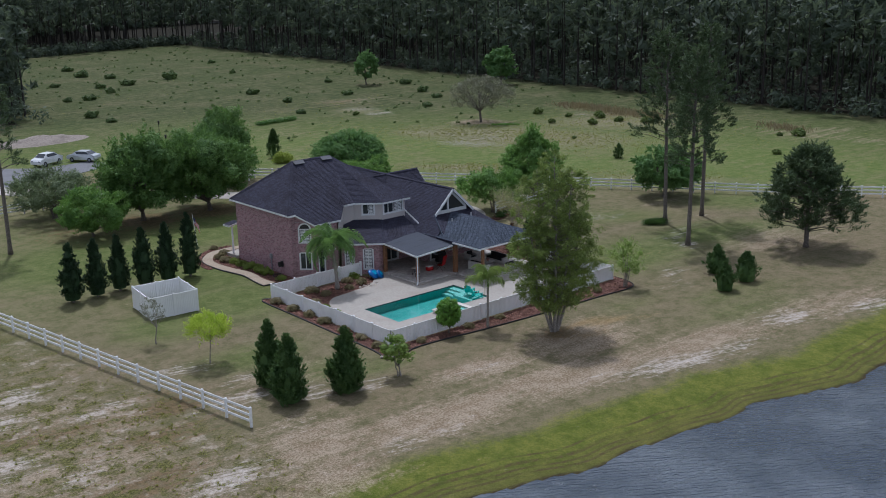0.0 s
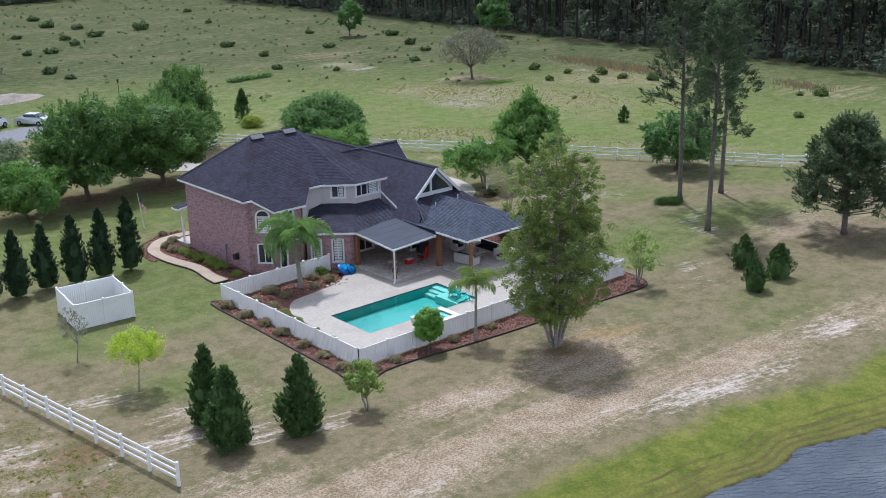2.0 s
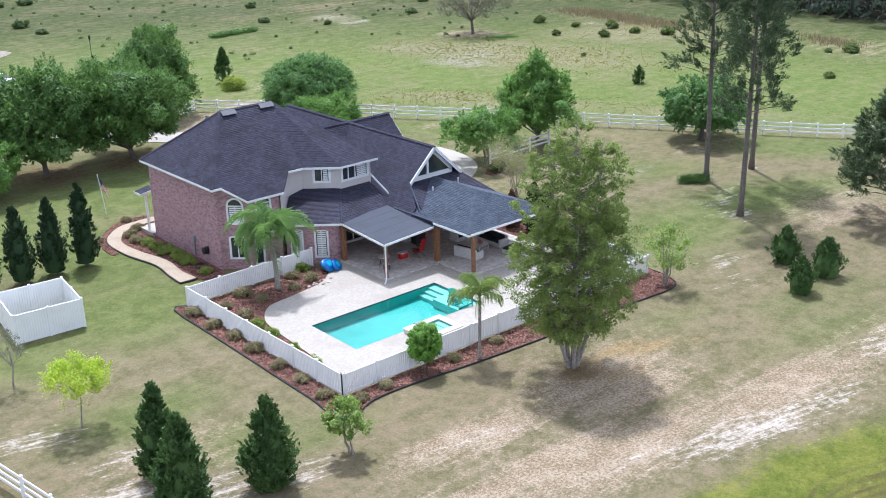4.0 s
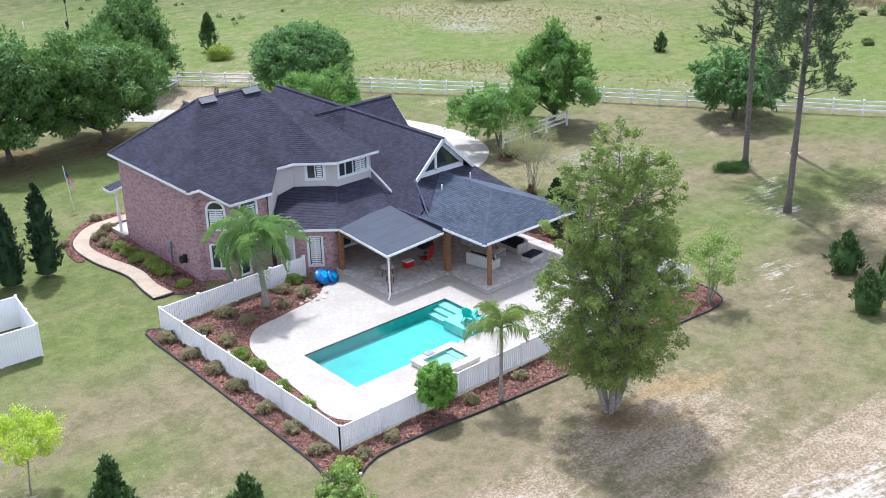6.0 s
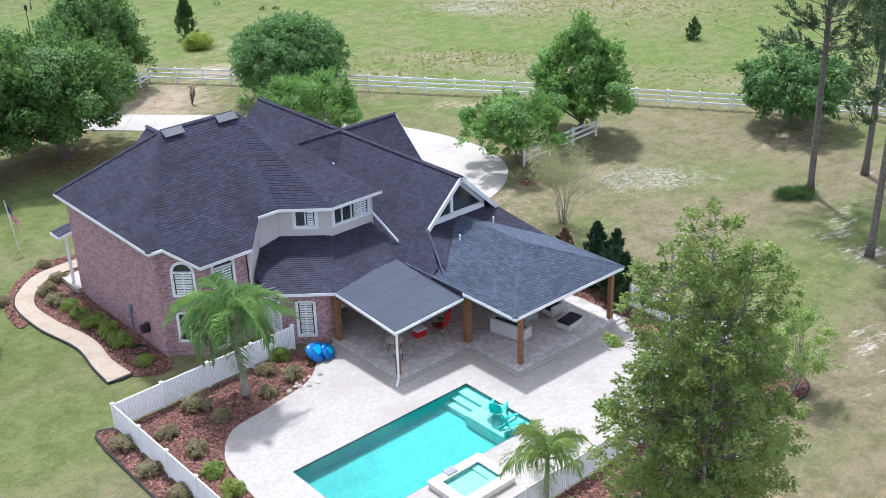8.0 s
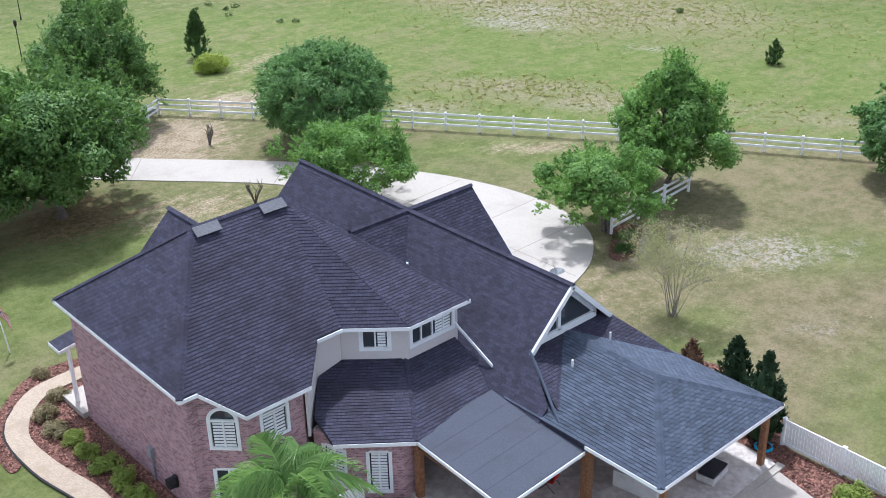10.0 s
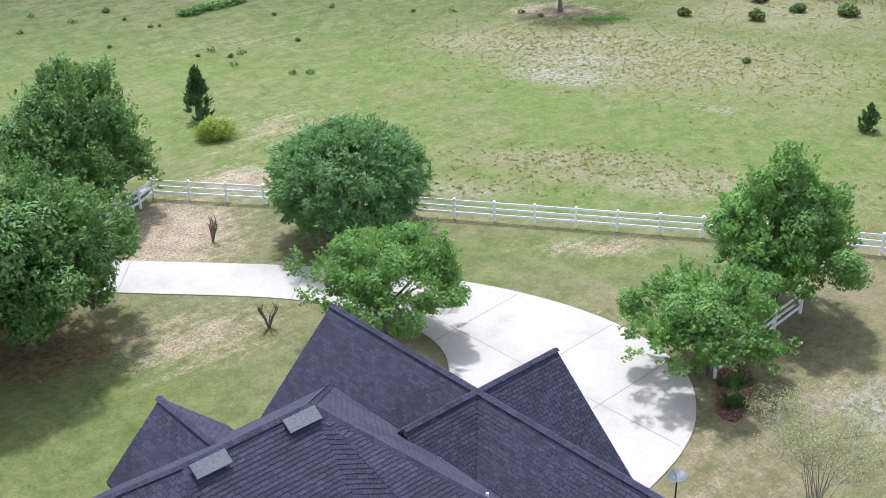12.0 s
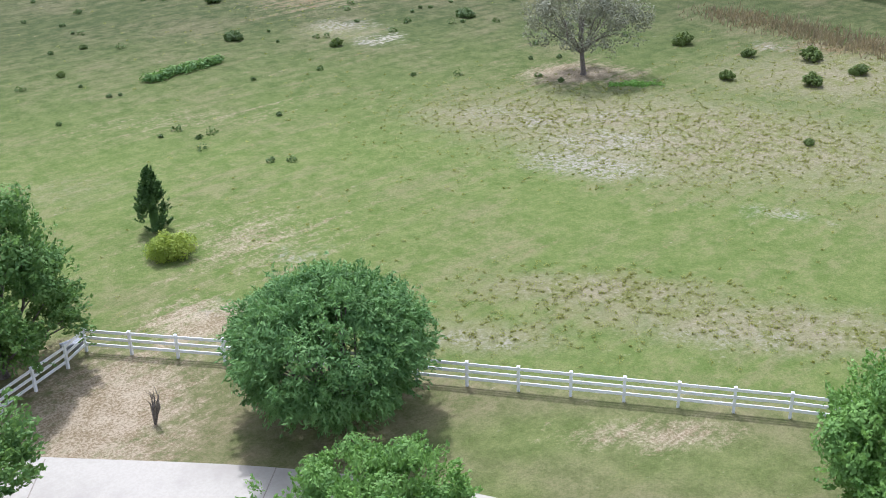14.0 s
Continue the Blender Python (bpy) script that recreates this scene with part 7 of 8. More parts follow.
palmetto(79.6, 84.4, 0.55, 6, "spiky plant in the bed by the driveway")


# far woods
def woods():
    rng = np.random.default_rng(77)
    spots = []
    for i in range(780):
        row = i % 13
        y = 30 + (i // 13) * 5.2 + rng.uniform(-2, 2)
        spots.append((170 + row * 5.5 + rng.uniform(-2.0, 2.0) + max(0, (y - 300)) * 0.0, y, rng.uniform(17, 23)))
    for i in range(480):
        x, k = 168 - (i // 16) * 4.2 + rng.uniform(-2, 2), i % 16
        spots.append((x, 330 + k * 6 + rng.uniform(-2, 2) - 0.12 * (168 - x), rng.uniform(17, 23)))
    for i in range(26):
        a = rng.random()
        spots.append((75 + 13 * a - 10 * rng.random(), 203 + 46 * a + rng.uniform(-5, 5), rng.uniform(12, 19)))
    spots = [s for s in spots]
    bm_co, bm_f = [], []
    cen, rad = [], []
    for x, y, h in spots:
        k = 5
        r0 = 0.2
        for lev, (z, r) in enumerate(((-0.1, r0), (h * 0.95, 0.05))):
            for j in range(k):
                bm_co.append((x + r * math.cos(6.283 * j / k), y + r * math.sin(6.283 * j / k), z))
        b0 = len(bm_co) - 2 * k
        bm_f += [(b0 + j, b0 + (j + 1) % k, b0 + k + (j + 1) % k, b0 + k + j) for j in range(k)]
        for j in range(12):
            u = rng.random() ** 0.8
            z = h * (0.30 + 0.69 * u)
            q = 3.2 * (1 - 0.62 * u) * rng.uniform(0.2, 1)
            a = rng.uniform(0, 6.283)
            cen.append((x + q * math.cos(a), y + q * math.sin(a), z))
            rad.append(rng.uniform(0.9, 1.6))
    ob = thing("woods", 180, 180, 0, "dense dark pine woods closing the pasture", "woods", kind="stuff")
    off = np.array([180, 180, 0])
    quads("trunks", np.array(bm_co) - off, np.array(bm_f), SHADEBARK, ob)
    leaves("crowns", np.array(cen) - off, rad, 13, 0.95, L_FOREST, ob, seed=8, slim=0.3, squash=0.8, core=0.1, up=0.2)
    cen, rad = [], []
    for i in range(2000):
        y = 30 + rng.random() * 305
        d = rng.random() ** 1.3 * 70
        cen.append((168.5 + d + rng.uniform(-1.2, 1.2), y, rng.uniform(0.3, 1.6) + d * 0.09 * rng.random()))
        rad.append(rng.uniform(1.0, 2.1))
    for i in range(420):
        x = 100 + rng.random() * 70
        cen.append((x, 326 + rng.random() ** 2 * 20 - 0.12 * (168 - x), rng.uniform(0.4, 1.8)))
        rad.append(rng.uniform(1.0, 2.2))
    for i in range(220):
        a = rng.random()
        cen.append((72 + 14 * a - rng.random() * 14, 194 + 54 * a + rng.uniform(-4, 8), rng.uniform(0.4, 2.2)))
        rad.append(rng.uniform(1.0, 2.4))
    back, br = [], []
    for i in range(620):
        y = 20 + rng.random() * 400
        back.append((rng.uniform(238, 250), y, rng.uniform(0.5, 17)))
        br.append(rng.uniform(2.2, 3.6))
    for i in range(520):
        back.append((40 + rng.random() * 210, rng.uniform(412, 424), rng.uniform(0.5, 17)))
        br.append(rng.uniform(2.2, 3.6))
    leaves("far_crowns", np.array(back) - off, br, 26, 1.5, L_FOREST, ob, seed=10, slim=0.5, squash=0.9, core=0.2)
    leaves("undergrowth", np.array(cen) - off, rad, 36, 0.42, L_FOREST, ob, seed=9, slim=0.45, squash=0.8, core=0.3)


woods()


# tufts of rough grass in the pasture
def tufts():
    rng = np.random.default_rng(15)
    cen = []
    for cx, cy, ax, ay, turn, n in ((95.5, 109, 6.5, 2.0, -50, 260), (98.5, 100.5, 9, 2.6, -54, 240), (117.5, 120, 17, 7.5, -65, 1900), (112, 131, 6, 3, -50, 160), (138, 119, 13, 7, -52, 420), (88, 110, 5, 2, -52, 120), (108, 86, 12, 3, -55, 160), (122, 172, 10, 6, 0, 90), (110, 170, 35, 45, 0, 160), (21, 60, 6, 9, 0, 420), (26, 50, 5, 4, 0, 120), (28, 61, 2, 4, 0, 60), (140, 100, 12, 22, 0, 90), (86, 126, 12, 8, 0, 50)):
        p = rng.normal(size=(n, 2)) * np.array([ax, ay]) * 0.7
        c, q = math.cos(radians(turn)), math.sin(radians(turn))
        cen += [(x, y, 0.05) for x, y in zip(cx + p[:, 0] * c - p[:, 1] * q, cy + p[:, 0] * q + p[:, 1] * c) if (y - 123.0) + (x - 72.4) * 1.38 > 2 or x < 30]
    cen = np.array(cen)
    ob = leaves("weed_tufts", cen, rng.uniform(0.10, 0.28, len(cen)), 20, 0.048, L_WEED, None, seed=16, squash=0.6, up=0.9, core=0.3)
    tagged(ob, "scattered tufts of rough weeds and grass", "weeds", kind="stuff")
    # bright low ground cover under the lone tree
    pts = rng.normal(size=(90, 2)) * np.array([1.0, 0.38])
    c, q = math.cos(radians(-42)), math.sin(radians(-42))
    cover = np.stack([124.3 + pts[:, 0] * c - pts[:, 1] * q, 130.6 + pts[:, 0] * q + pts[:, 1] * c, np.full(90, 0.08)], 1)
    ob = leaves("ground_cover", cover, np.full(90, 0.22), 45, 0.05, L_BALL, None, seed=18, squash=0.5, up=0.9)
    tagged(ob, "patch of bright green ground cover in the pasture", "ground cover", kind="stuff")
    # small bushes that nobody could count
    cen = np.stack([rng.uniform(82, 164, 330), rng.uniform(135, 315, 330), np.full(330, 0.12)], 1)
    keep = cen[:, 0] > 80 + np.clip(cen[:, 1] - 190, 0, 200) * 0.16
    cen = cen[keep]
    ob = leaves("low_weeds", cen, rng.uniform(0.15, 0.55, len(cen)), 60, 0.12, L_BUSH, None, seed=17, squash=0.8)
    tagged(ob, "low green weeds dotted over the pasture", "weeds", kind="stuff")
    # strips of tall dry grass
    strips = []
    for (xa, ya), (xb, yb), wide, n in (((148.0, 139.5), (146.5, 117.5), 1.5, 2400), ((151.5, 99.0), (149.5, 92.0), 1.2, 500)):
        u = rng.random(n)
        strips.append(np.stack([xa + (xb - xa) * u + rng.normal(0, wide, n), ya + (yb - ya) * u + rng.normal(0, wide, n)], 1))
    x, y = np.concatenate(strips).T
    n = len(x)
    a, hh, w = rng.uniform(0, 6.283, n), rng.uniform(0.25, 0.75, n), rng.uniform(0.04, 0.11, n)
    lx, ly = rng.normal(0, 0.16, n), rng.normal(0, 0.16, n)
    co = np.stack([np.stack([x - w * np.cos(a), y - w * np.sin(a), np.full(n, -0.02)], 1), np.stack([x + w * np.cos(a), y + w * np.sin(a), np.full(n, -0.02)], 1), np.stack([x + lx, y + ly, hh], 1)], 1).reshape(-1, 3)
    ob = quads("dry_grass", co, np.arange(3 * n).reshape(-1, 3), L_DRYGRASS)
    tagged(ob, "strips of tall dry straw-coloured grass in the pasture", "grass", kind="stuff")


tufts()


STONEMAT = surface("pale_garden_stone", (0.36, 0.31, 0.26), (0.56, 0.50, 0.43), 12, 2, 0.9, 0.5, island=0.3)
rnd = random.Random(19)
first = None
for i in range(26):
    near = i < 15
    x, y = (44.9 + rnd.uniform(-0.9, 0.9), 59.0 + rnd.uniform(-0.7, 0.7)) if near else (54.2 + rnd.uniform(-1.0, 1.0), 74.2 + rnd.uniform(-0.5, 0.5))
    k = rnd.uniform(0.7, 1.5)
    if first is None:
        bm = bmesh.new()
        bmesh.ops.create_icosphere(bm, subdivisions=2, radius=0.12)
        for v in bm.verts:
            v.co *= 1 + 0.18 * math.sin(v.co.x * 31 + 1) * math.cos(v.co.y * 27)
            v.co.z *= 0.6
        first = part("garden_stone", bm, STONEMAT)
        o = tagged(first, "pale rounded stone lying in the mulch bed", "stone", "bed stones")
    else:
        o = tagged(new("garden_stone", first.data), "pale rounded stone lying in the mulch bed", "stone", "bed stones")
    o.matrix_basis = pose(x, y, 0.1, 0, 0, rnd.uniform(0, 360)) @ Matrix.Scale(k, 4)


# ---- furniture and loose things ----
def adirondack(x, y, rz, label):
    ob = thing("adirondack_chair", x, y, -0.06, label, "chair", "teal pool chairs", rz=rz)
    for i in range(5):
        part("seat_slat", boxes((-0.27, 0.27, -0.3 + i * 0.11, -0.2 + i * 0.11, 0, 0.02), m=pose(0, 0, 0.34, -12, 0, 0)), TEAL, ob)
    for i in range(6):
        s = (i - 2.5) * 0.095
        part("back_slat", boxes((s - 0.042, s + 0.042, -0.01, 0.012, 0, 0.78 - 0.9 * s * s * 2), m=pose(0, 0.25, 0.3, -22, 0, 0)), TEAL, ob)
    for sx in (-0.32, 0.32):
        part("armrest", boxes((sx - 0.06, sx + 0.06, -0.4, 0.4, 0.55, 0.575)), TEAL, ob)
        part("front_leg", boxes((sx - 0.05, sx + 0.05, -0.36, -0.32, 0, 0.55)), TEAL, ob)
        part("rear_leg", boxes((sx - 0.02, sx + 0.02, -0.4, 0.55, 0.0, 0.1), m=pose(0, 0, 0.18, -14, 0, 0)), TEAL, ob)


adirondack(58.8, 66.25, 120, "teal plastic slatted chair at the pool shelf")
adirondack(58.5, 65.0, 75, "teal plastic slatted chair at the pool shelf")


def sofa(x, y, w, rz, label, name="outdoor_sofa", d=0.85, arms=True):
    ob = thing(name, x, y, 0.22, label, "sofa", "patio seating", rz=rz)
    part("base", soft_box(-w / 2, w / 2, -d / 2, d / 2, 0.04, 0.32, 0.02), WICKER, ob)
    part("back", soft_box(-w / 2, w / 2, d / 2 - 0.14, d / 2, 0.3, 0.78, 0.02), WICKER, ob)
    if arms:
        for sx in (-w / 2, w / 2 - 0.14):
            part("arm", soft_box(sx, sx + 0.14, -d / 2, d / 2 - 0.14, 0.3, 0.6, 0.02), WICKER, ob)
    n = max(1, round(w / 0.75))
    for i in range(n):
        a = -w / 2 + 0.15 + (w - 0.3) * i / n
        b = a + (w - 0.3) / n - 0.02
        part("seat_cushion", soft_box(a, b, -d / 2, d / 2 - 0.16, 0.32, 0.46, 0.04), CUSHION, ob, "black seat cushion")
        part("back_cushion", soft_box(a, b, d / 2 - 0.32, d / 2 - 0.15, 0.46, 0.82, 0.05), CUSHION, ob, "black back cushion")


sofa(66.9, 71.4, 2.3, 270, "pale wicker patio sofa with black cushions")
sofa(63.9, 70.6, 1.9, 100, "pale wicker patio loveseat with black cushions")
sofa(65.6, 73.6, 0.9, 0, "pale wicker patio armchair with black cushions", "outdoor_armchair")
ot = thing("ottoman", 66.6, 69.2, 0.22, "square pale wicker ottoman with a black cushion", "ottoman", "patio seating", rz=8)
part("base", soft_box(-0.62, 0.62, -0.38, 0.38, 0.03, 0.32, 0.02), WICKER, ot)
part("cushion", soft_box(-0.58, 0.58, -0.35, 0.35, 0.32, 0.44, 0.04), CUSHION, ot, "black seat cushion")
tb = thing("coffee_table", 65.4, 71.0, 0.22, "low pale wicker coffee table", "table", rz=5)
part("tabletop", soft_box(-0.55, 0.55, -0.35, 0.35, 0.38, 0.43, 0.01), WICKER, tb)
for sx in (-0.5, 0.42):
    for sy in (-0.3, 0.22):
        part("leg", boxes((sx, sx + 0.08, sy, sy + 0.08, 0, 0.38)), WICKER, tb)
part("shelf", boxes((-0.45, 0.45, -0.26, 0.26, 0.12, 0.15)), WICKER, tb)
fl = thing("flower_bowl", 65.4, 71.05, 0.65, "small bowl of red flowers on the table", "flowers")
bm = bmesh.new()
tube(bm, [(0, 0, 0), (0, 0, 0.1)], [0.1, 0.17], 12)
part("bowl", bm, CONCRETE, fl)
leaves("blossoms", [(0, 0, 0.16)], [0.17], 60, 0.045, RED, fl, seed=4)


def folding_chair(x, y, rz, label):
    ob = thing("folding_chair", x, y, 0.22, label, "chair", rz=rz)
    part("seat", boxes((-0.28, 0.28, -0.28, 0.26, 0.42, 0.45)), RED, ob)
    part("backrest", boxes((-0.31, 0.31, 0, 0.04, 0, 0.95), m=pose(0, 0.26, 0.44, -14, 0, 0)), RED, ob)
    for sx in (-0.3, 0.3):
        part("armrest", boxes((sx - 0.035, sx + 0.035, -0.28, 0.34, 0.63, 0.66)), BLACK, ob, "black armrest")
        bm = bmesh.new()
        tube(bm, [(sx, -0.3, 0), (sx, 0.3, 0.64)], [0.014, 0.014], 6)
        part("leg", bm, BLACK, ob, "black tubular leg")
        bm = bmesh.new()
        tube(bm, [(sx, 0.36, 0), (sx, -0.28, 0.64)], [0.014, 0.014], 6)
        part("leg", bm, BLACK, ob, "black tubular leg")


folding_chair(61.5, 73.1, 200, "red high-backed folding chair on the patio")
cool = thing("cooler", 60.6, 73.6, 0.22, "red and white drinks cooler on the patio", "cooler")
part("body", soft_box(-0.3, 0.3, -0.2, 0.2, 0, 0.36, 0.03), RED, cool)
part("lid", soft_box(-0.31, 0.31, -0.21, 0.21, 0.36, 0.43, 0.02), TRIM, cool, "white lid")
bt = thing("bistro_table", 58.7, 73.2, 0.22, "small pale table on black legs on the patio", "table")
bm = bmesh.new()
tube(bm, [(0, 0, 0.7), (0, 0, 0.74)], [0.4, 0.4], 20)
part("tabletop", bm, STONE, bt)
for k in range(4):
    a = 0.785 + k * 1.571
    bm = bmesh.new()
    tube(bm, [(0.34 * math.cos(a), 0.34 * math.sin(a), 0), (0.2 * math.cos(a), 0.2 * math.sin(a), 0.7)], [0.018, 0.018], 6)
    part("leg", bm, BLACK, bt)
for i, (x, y, rz) in enumerate(((58.4, 72.6, 160), (59.2, 73.7, -20))):
    st = thing("patio_stool", x, y, 0.22, "low pale stool beside the small table", "stool", "patio stools", rz=rz)
    part("seat", soft_box(-0.2, 0.2, -0.2, 0.2, 0.42, 0.47, 0.015), STONE, st)
    for sx in (-0.17, 0.14):
        for sy in (-0.17, 0.14):
            part("leg", boxes((sx, sx + 0.03, sy, sy + 0.03, 0, 0.42)), BLACK, st)
gr = thing("barbecue", 63.2, 75.1, 0.22, "black barbecue grill by the patio wall", "barbecue")
part("cabinet", soft_box(-0.45, 0.45, -0.25, 0.25, 0.05, 0.85, 0.02), BLACK, gr)
bm = soft_box(-0.42, 0.42, -0.24, 0.24, 0.86, 1.15, 0.1, 3)
part("hood", bm, BLACK, gr)
for sx in (-0.72, 0.46):
    part("side_shelf", boxes((sx, sx + 0.26, -0.22, 0.22, 0.82, 0.86)), METALGREY, gr)
def pool_float(x, y, r, tilt, rz, label):
    """A puffy round float standing on its edge, with a lighter square inset."""
    ob = thing("pool_float", x, y, 0.1, label, "pool float", "blue floats", rz=rz)
    lean = pose(0, 0, r * 0.62, tilt, 0, 0)
    bm = bmesh.new()
    bmesh.ops.create_uvsphere(bm, u_segments=28, v_segments=14, radius=1.0)
    for v in bm.verts:
        a = math.atan2(v.co.y, v.co.x)
        k = r * (1 + 0.05 * math.sin(3 * a + rz) + 0.03 * math.sin(7 * a))
        v.co = lean @ Vector((v.co.x * k, v.co.y * k * 0.85, v.co.z * r * 0.34))
    part("body", bm, BLUE, ob, smooth=True)
    bm = soft_box(-0.42 * r, 0.42 * r, -0.36 * r, 0.36 * r, 0.26 * r, 0.36 * r, 0.03)
    bmesh.ops.transform(bm, matrix=lean, verts=bm.verts)
    part("inset", bm, CYAN, ob, "lighter blue square inset")


pool_float(55.8, 75.55, 0.62, 38, 20, "puffy blue pool float leaning at the wall corner")
pool_float(56.3, 75.3, 0.5, 50, 35, "smaller blue pool float leaning on another float")
ho = thing("hose_coil", 69.75, 68.95, 0.1, "coiled blue garden hose on the deck", "hose")
bm = bmesh.new()
tube(bm, [(0.38 * (1 - 0.03 * (i / 12)) * math.cos(i * 0.5236), 0.38 * (1 - 0.03 * (i / 12)) * math.sin(i * 0.5236), 0.03 + 0.012 * (i / 12)) for i in range(60)], [0.025] * 60, 5)
part("hose", bm, CYAN, ho)
hr = thing("hose_reel", 50.3, 82.4, 0.0, "black hose reel against the brick wall", "hose reel")
bm = bmesh.new()
tube(bm, [(0.3, 0, 1.05), (0.06, 0, 1.05)], [0.24, 0.24], 16)
part("drum", bm, BLACK, hr)
part("bracket", boxes((0.3, 0.44, -0.1, 0.1, 0.8, 1.3)), BLACK, hr)
bm = bmesh.new()
tube(bm, [(-0.3 + 0.42 * math.cos(i * 0.4), -0.2 + 0.42 * math.sin(i * 0.4), 0.08 + 0.004 * i) for i in range(40)], [0.02] * 40, 5)
part("hose", bm, BLACK, hr, "loose black hose loops")
mt = thing("meter_box", 50.68, 84.2, 1.2, "grey utility box on the brick wall", "utility box")
part("box", soft_box(-0.1, 0.06, -0.15, 0.15, 0, 0.45, 0.015), METALGREY, mt)
part("conduit", boxes((-0.03, 0.05, -0.03, 0.03, -1.15, 0.0)), METALGREY, mt)

# flag on its leaning pole: cloth hanging in soft folds, in strips
fp = thing("flag_pole", 50.45, 97.75, 0, "slightly leaning white pole with a hanging striped flag", "flag")
LEAN = Vector((-0.22, 0.20, 3.1))
bm = bmesh.new()
tube(bm, [(0, 0, -0.1), LEAN * 0.5, LEAN], [0.035, 0.03, 0.022], 8)
part("pole", bm, TRIM, fp)
bm = bmesh.new()
tube(bm, [LEAN, LEAN * 1.015, LEAN * 1.03, LEAN * 1.04], [0.03, 0.06, 0.05, 0.01], 8)
part("finial", bm, PATHMAT, fp, "dull gold finial")


def cloth_strip(i, count, j0, j1):
    """A strip of the hanging cloth: i of count across the hoist, between two shares of its length."""
    bm = bmesh.new()
    rows = []
    for k in range(9):
        u = j0 + (j1 - j0) * k / 8
        row = []
        for v in (i / count, (i + 1) / count):
            d = Vector((0.42, -0.46, 0)) * (0.08 + 0.80 * u + 0.10 * v)
            fold = Vector((0.34, 0.30, 0)) * 0.16 * math.sin(7.0 * u + 5.0 * v)
            row.append(bm.verts.new(LEAN * (0.93 - 0.24 * v) + d + fold + Vector((0, 0, -0.85 * u - 0.08 * v))))
        rows.append(row)
    for (a, b), (c, d) in zip(rows, rows[1:]):
        bm.faces.new((a, b, d, c))
    g = bmesh.ops.extrude_face_region(bm, geom=list(bm.faces))
    bmesh.ops.translate(bm, verts=[v for v in g["geom"] if isinstance(v, bmesh.types.BMVert)], vec=(0.006, 0.008, 0))
    bmesh.ops.recalc_face_normals(bm, faces=list(bm.faces))
    return bm


NAVY = surface("navy_cloth", (0.02, 0.03, 0.12), (0.03, 0.04, 0.15), 20, 2, 0.9, 0.1)
part("canton", cloth_strip(0, 2, 0.0, 0.42), NAVY, fp, "dark blue corner cloth")
for i in range(9):
    part("stripe", cloth_strip(i, 9, 0.43 if i < 5 else 0.0, 1.0), FLAGRED if i % 2 == 0 else TRIM, fp, "red stripe" if i % 2 == 0 else "white stripe")


def street_lamp(x, y, h):
    ob = thing("street_lamp", x, y, 0, "black post lamp by the road end", "street lamp", "post lamps")
    bm = bmesh.new()
    tube(bm, [(0, 0, -0.1), (0, 0, 0.5), (0, 0, h)], [0.09, 0.05, 0.04], 8)
    part("pole", bm, BLACK, ob)
    bm = bmesh.new()
    tube(bm, [(0, 0, h), (0, 0, h + 0.12), (0, 0, h + 0.5), (0, 0, h + 0.62)], [0.07, 0.12, 0.17, 0.05], 8)
    part("lantern", bm, BLACK, ob)


street_lamp(70.9, 143.8, 2.9)
street_lamp(76.5, 157.0, 2.9)
for x, y in ((72.2, 159.9),):
    ob = thing("marker_post", x, y, 0, "short white marker post in the grass", "post")
    part("post", boxes((-0.05, 0.05, -0.05, 0.05, -0.05, 1.0)), WHITE, ob)
mh = thing("utility_cover", 72.0, 123.6, 0, "pale grey utility cover beside the fence corner", "utility cover")
part("cover", soft_box(-0.5, 0.5, -0.3, 0.3, -0.02, 0.35, 0.03), METALGREY, mh)


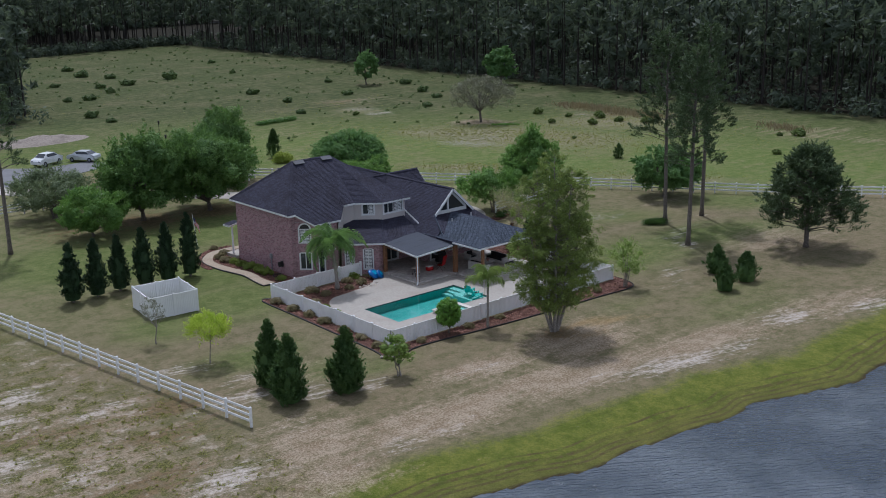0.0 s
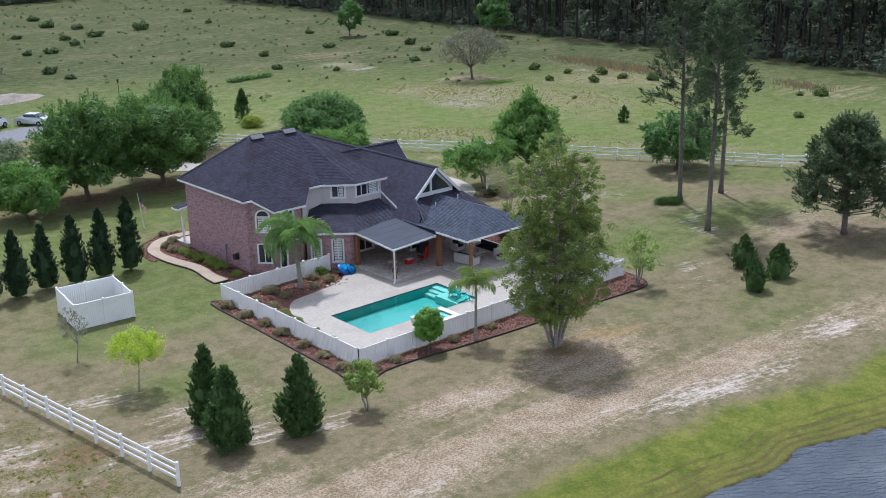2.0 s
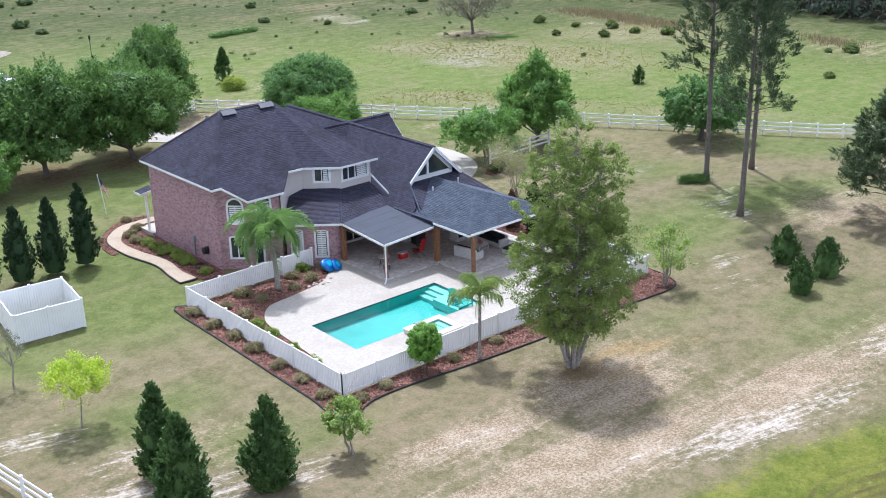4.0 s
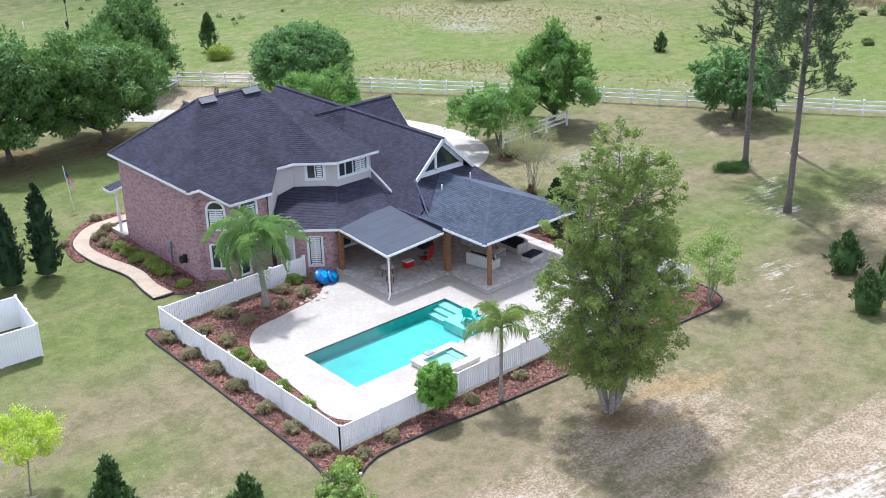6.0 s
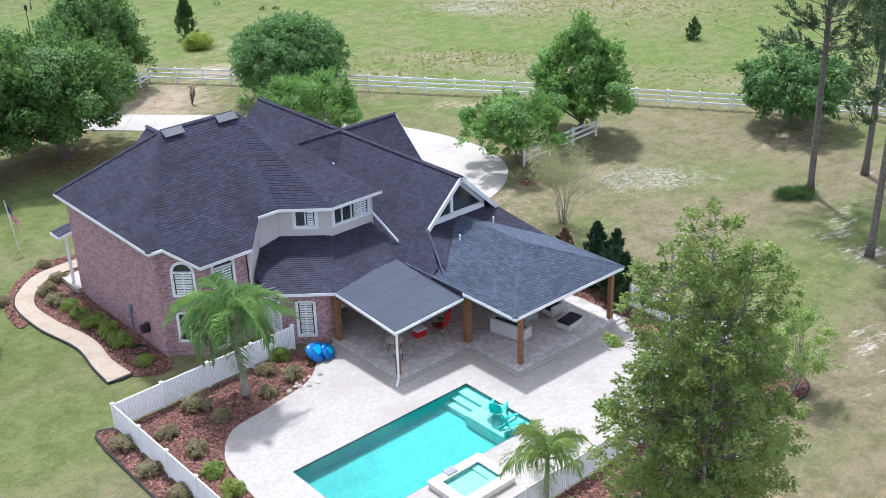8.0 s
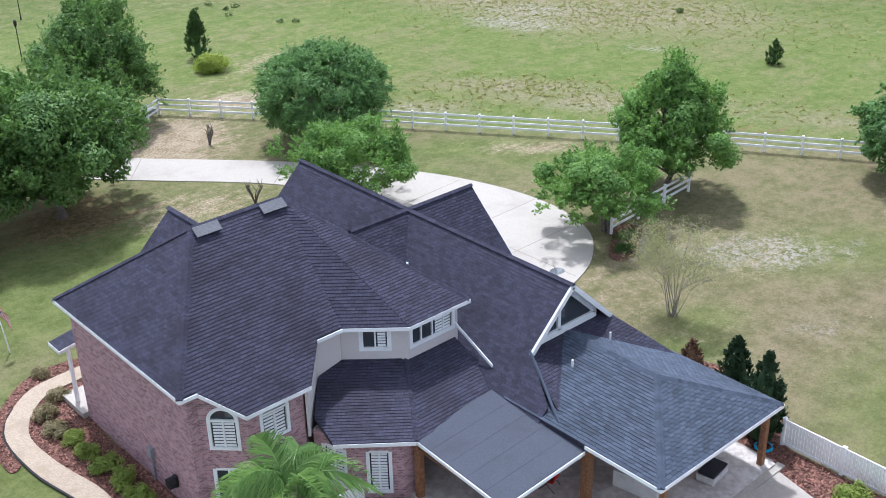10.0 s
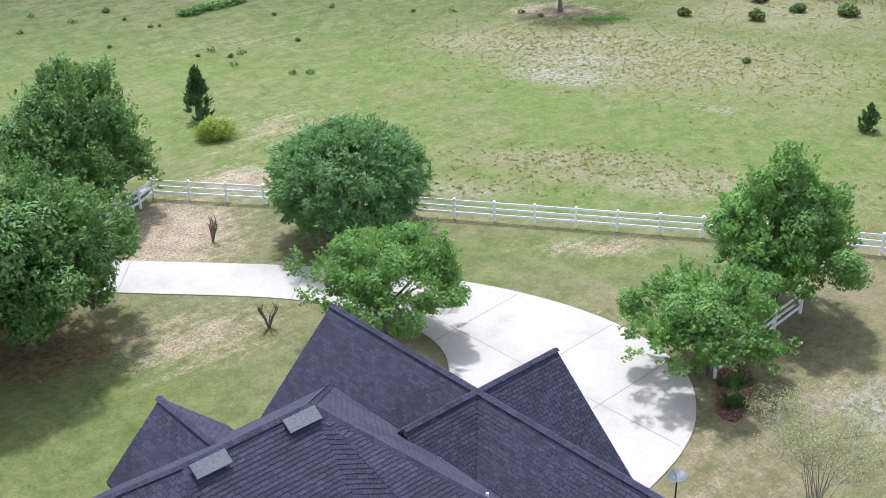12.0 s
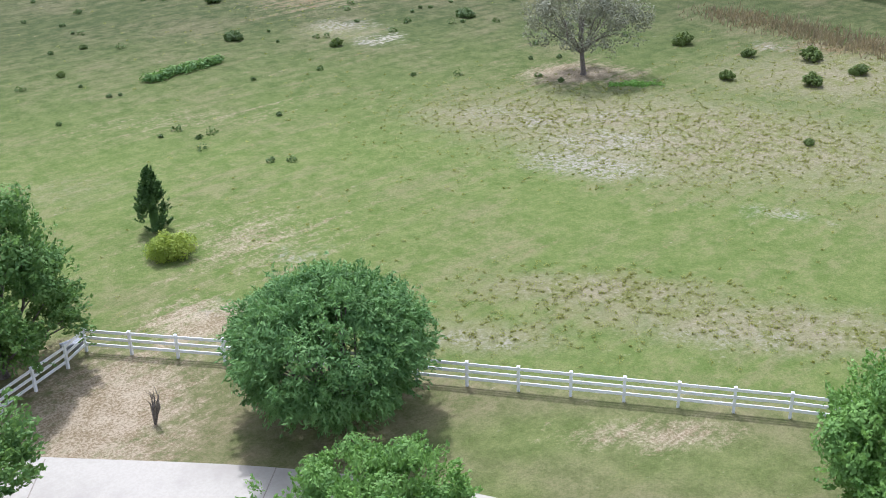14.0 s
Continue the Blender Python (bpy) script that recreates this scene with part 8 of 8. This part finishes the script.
def car(x, y, rz, paint, label):
    ob = thing("car", x, y, 0.04, label, "car", "parked cars", rz=rz)
    bm = bmesh.new()
    side = [(-2.2, 0.35), (-2.25, 0.75), (-2.0, 0.95), (-1.45, 1.05), (-0.75, 1.5), (0.8, 1.52), (1.6, 1.1), (2.15, 0.95), (2.25, 0.6), (2.15, 0.32)]
    rows = []
    for px, pz in side:
        hw = 0.88 if pz < 1.1 else 0.66
        rows.append([bm.verts.new((px, s * hw, pz)) for s in (-1, -0.8, 0.8, 1)])
    n = len(side)
    for i in range(n):
        a, b = rows[i], rows[(i + 1) % n]
        for k in range(3):
            bm.faces.new((a[k], a[k + 1], b[k + 1], b[k]))
    for k in (0, 3):
        bm.faces.new([r[k] for r in rows])
    bmesh.ops.recalc_face_normals(bm, faces=list(bm.faces))
    part("body", bm, paint, ob, smooth=False)
    part("windscreen", (lambda b: (b.faces.new([b.verts.new(p) for p in ((-1.42, -0.68, 1.09), (-1.42, 0.68, 1.09), (-0.8, 0.62, 1.49), (-0.8, -0.62, 1.49))]), bmesh.ops.translate(b, verts=b.verts, vec=(-0.02, 0, 0.02)), b)[2])(bmesh.new()), GLASS, ob, "dark windscreen")
    part("rear_window", (lambda b: (b.faces.new([b.verts.new(p) for p in ((1.55, -0.68, 1.14), (0.85, -0.62, 1.5), (0.85, 0.62, 1.5), (1.55, 0.68, 1.14))]), bmesh.ops.translate(b, verts=b.verts, vec=(0.02, 0, 0.02)), b)[2])(bmesh.new()), GLASS, ob, "dark rear window")
    for s in (-1, 1):
        part("side_window", (lambda b: (b.faces.new([b.verts.new(p) for p in ((-1.1, s * 0.80, 1.12), (1.3, s * 0.80, 1.12), (0.75, s * 0.70, 1.45), (-0.7, s * 0.70, 1.45))]), b)[1])(bmesh.new()), GLASS, ob, "dark side windows")
    for sx in (-1.4, 1.4):
        for s in (-1, 1):
            bm = bmesh.new()
            tube(bm, [(sx, s * 0.72, 0.33), (sx, s * 0.92, 0.33)], [0.33, 0.33], 18)
            w = part("wheel", bm, RUBBER, ob)
            bm = bmesh.new()
            tube(bm, [(sx, s * 0.90, 0.33), (sx, s * 0.935, 0.33)], [0.2, 0.18], 12)
            part("rim", bm, METALGREY, w)
    for s in (-0.6, 0.6):
        part("headlight", soft_box(-2.26, -2.1, s - 0.16, s + 0.16, 0.66, 0.8, 0.02), METALGREY, ob)
    return ob


car(56.9, 152.3, 27, CARWHITE, "white car parked at the road end").scale = (1.0, 1.04, 1.12)
car(61.8, 151.2, -56, CARSILVER, "silver car parked at the road end")
sp = thing("sand_heap", 64.0, 173.0, 0, "low heap of pale sand and cleared earth", "sand heap")
bm = bmesh.new()
bmesh.ops.create_grid(bm, x_segments=26, y_segments=16, size=1)
for v in bm.verts:
    r2 = v.co.x ** 2 + v.co.y ** 2
    v.co = Vector((v.co.x * 8, v.co.y * 4.5, max(0.0, 1 - r2) * (0.5 + 0.8 * abs(noise.noise(v.co * 3.0))) - 0.04))
part("mound", bm, surface("pale_sand", (0.21, 0.175, 0.145), (0.33, 0.285, 0.245), 4, 0.35, 0.95, 0.5, 0.05, c3=(0.09, 0.075, 0.06)), sp, smooth=True)


# ---- shingle tabs ----
def lay_tabs(kind, material, parts_in):
    unit = None
    co, fs, made = [], [], 0
    for c, h, s, n, w, l in TABS[kind]:
        if made < 300 and parts_in[0] < c.x < parts_in[1] and parts_in[2] < c.y < parts_in[3] and c.z > parts_in[4]:
            if unit is None:
                me = bpy.data.meshes.new("shingle")
                me.from_pydata([(-w, 0, 0.022), (w, 0, 0.022), (w, l, 0.006), (-w, l, 0.006), (-w, 0, 0), (w, 0, 0), (w, l, 0), (-w, l, 0)], [], [(0, 1, 2, 3), (4, 5, 1, 0), (4, 0, 3, 7), (5, 6, 2, 1)])
                me.materials.append(material)
                unit = me
            ob = new("shingle", unit)
            ob.parent = house
            m = Matrix((h, s, n)).transposed().to_4x4()
            ob.matrix_basis = Matrix.Translation(c - house.matrix_basis.translation) @ m
            made += 1
            continue
        k = len(co)
        v = [c - h * w + n * 0.022, c + h * w + n * 0.022, c + h * w + s * l + n * 0.006, c - h * w + s * l + n * 0.006, c - h * w, c + h * w, c + h * w + s * l, c - h * w + s * l]
        co += [p - house.matrix_basis.translation for p in v]
        fs += [(k, k + 1, k + 2, k + 3), (k + 4, k + 5, k + 1, k), (k + 4, k, k + 3, k + 7), (k + 5, k + 6, k + 2, k + 1)]
    ob = quads("shingles", np.array([tuple(p) for p in co]), np.array(fs), material, house, "overlapping shingle tabs")
    ob["kind"] = "stuff"


lay_tabs("old", SHINGLE, (56.2, 58.6, 81.0, 85.0, 5.0))
lay_tabs("new", NEWSHINGLE, (63.6, 66.8, 68.0, 70.8, 3.0))
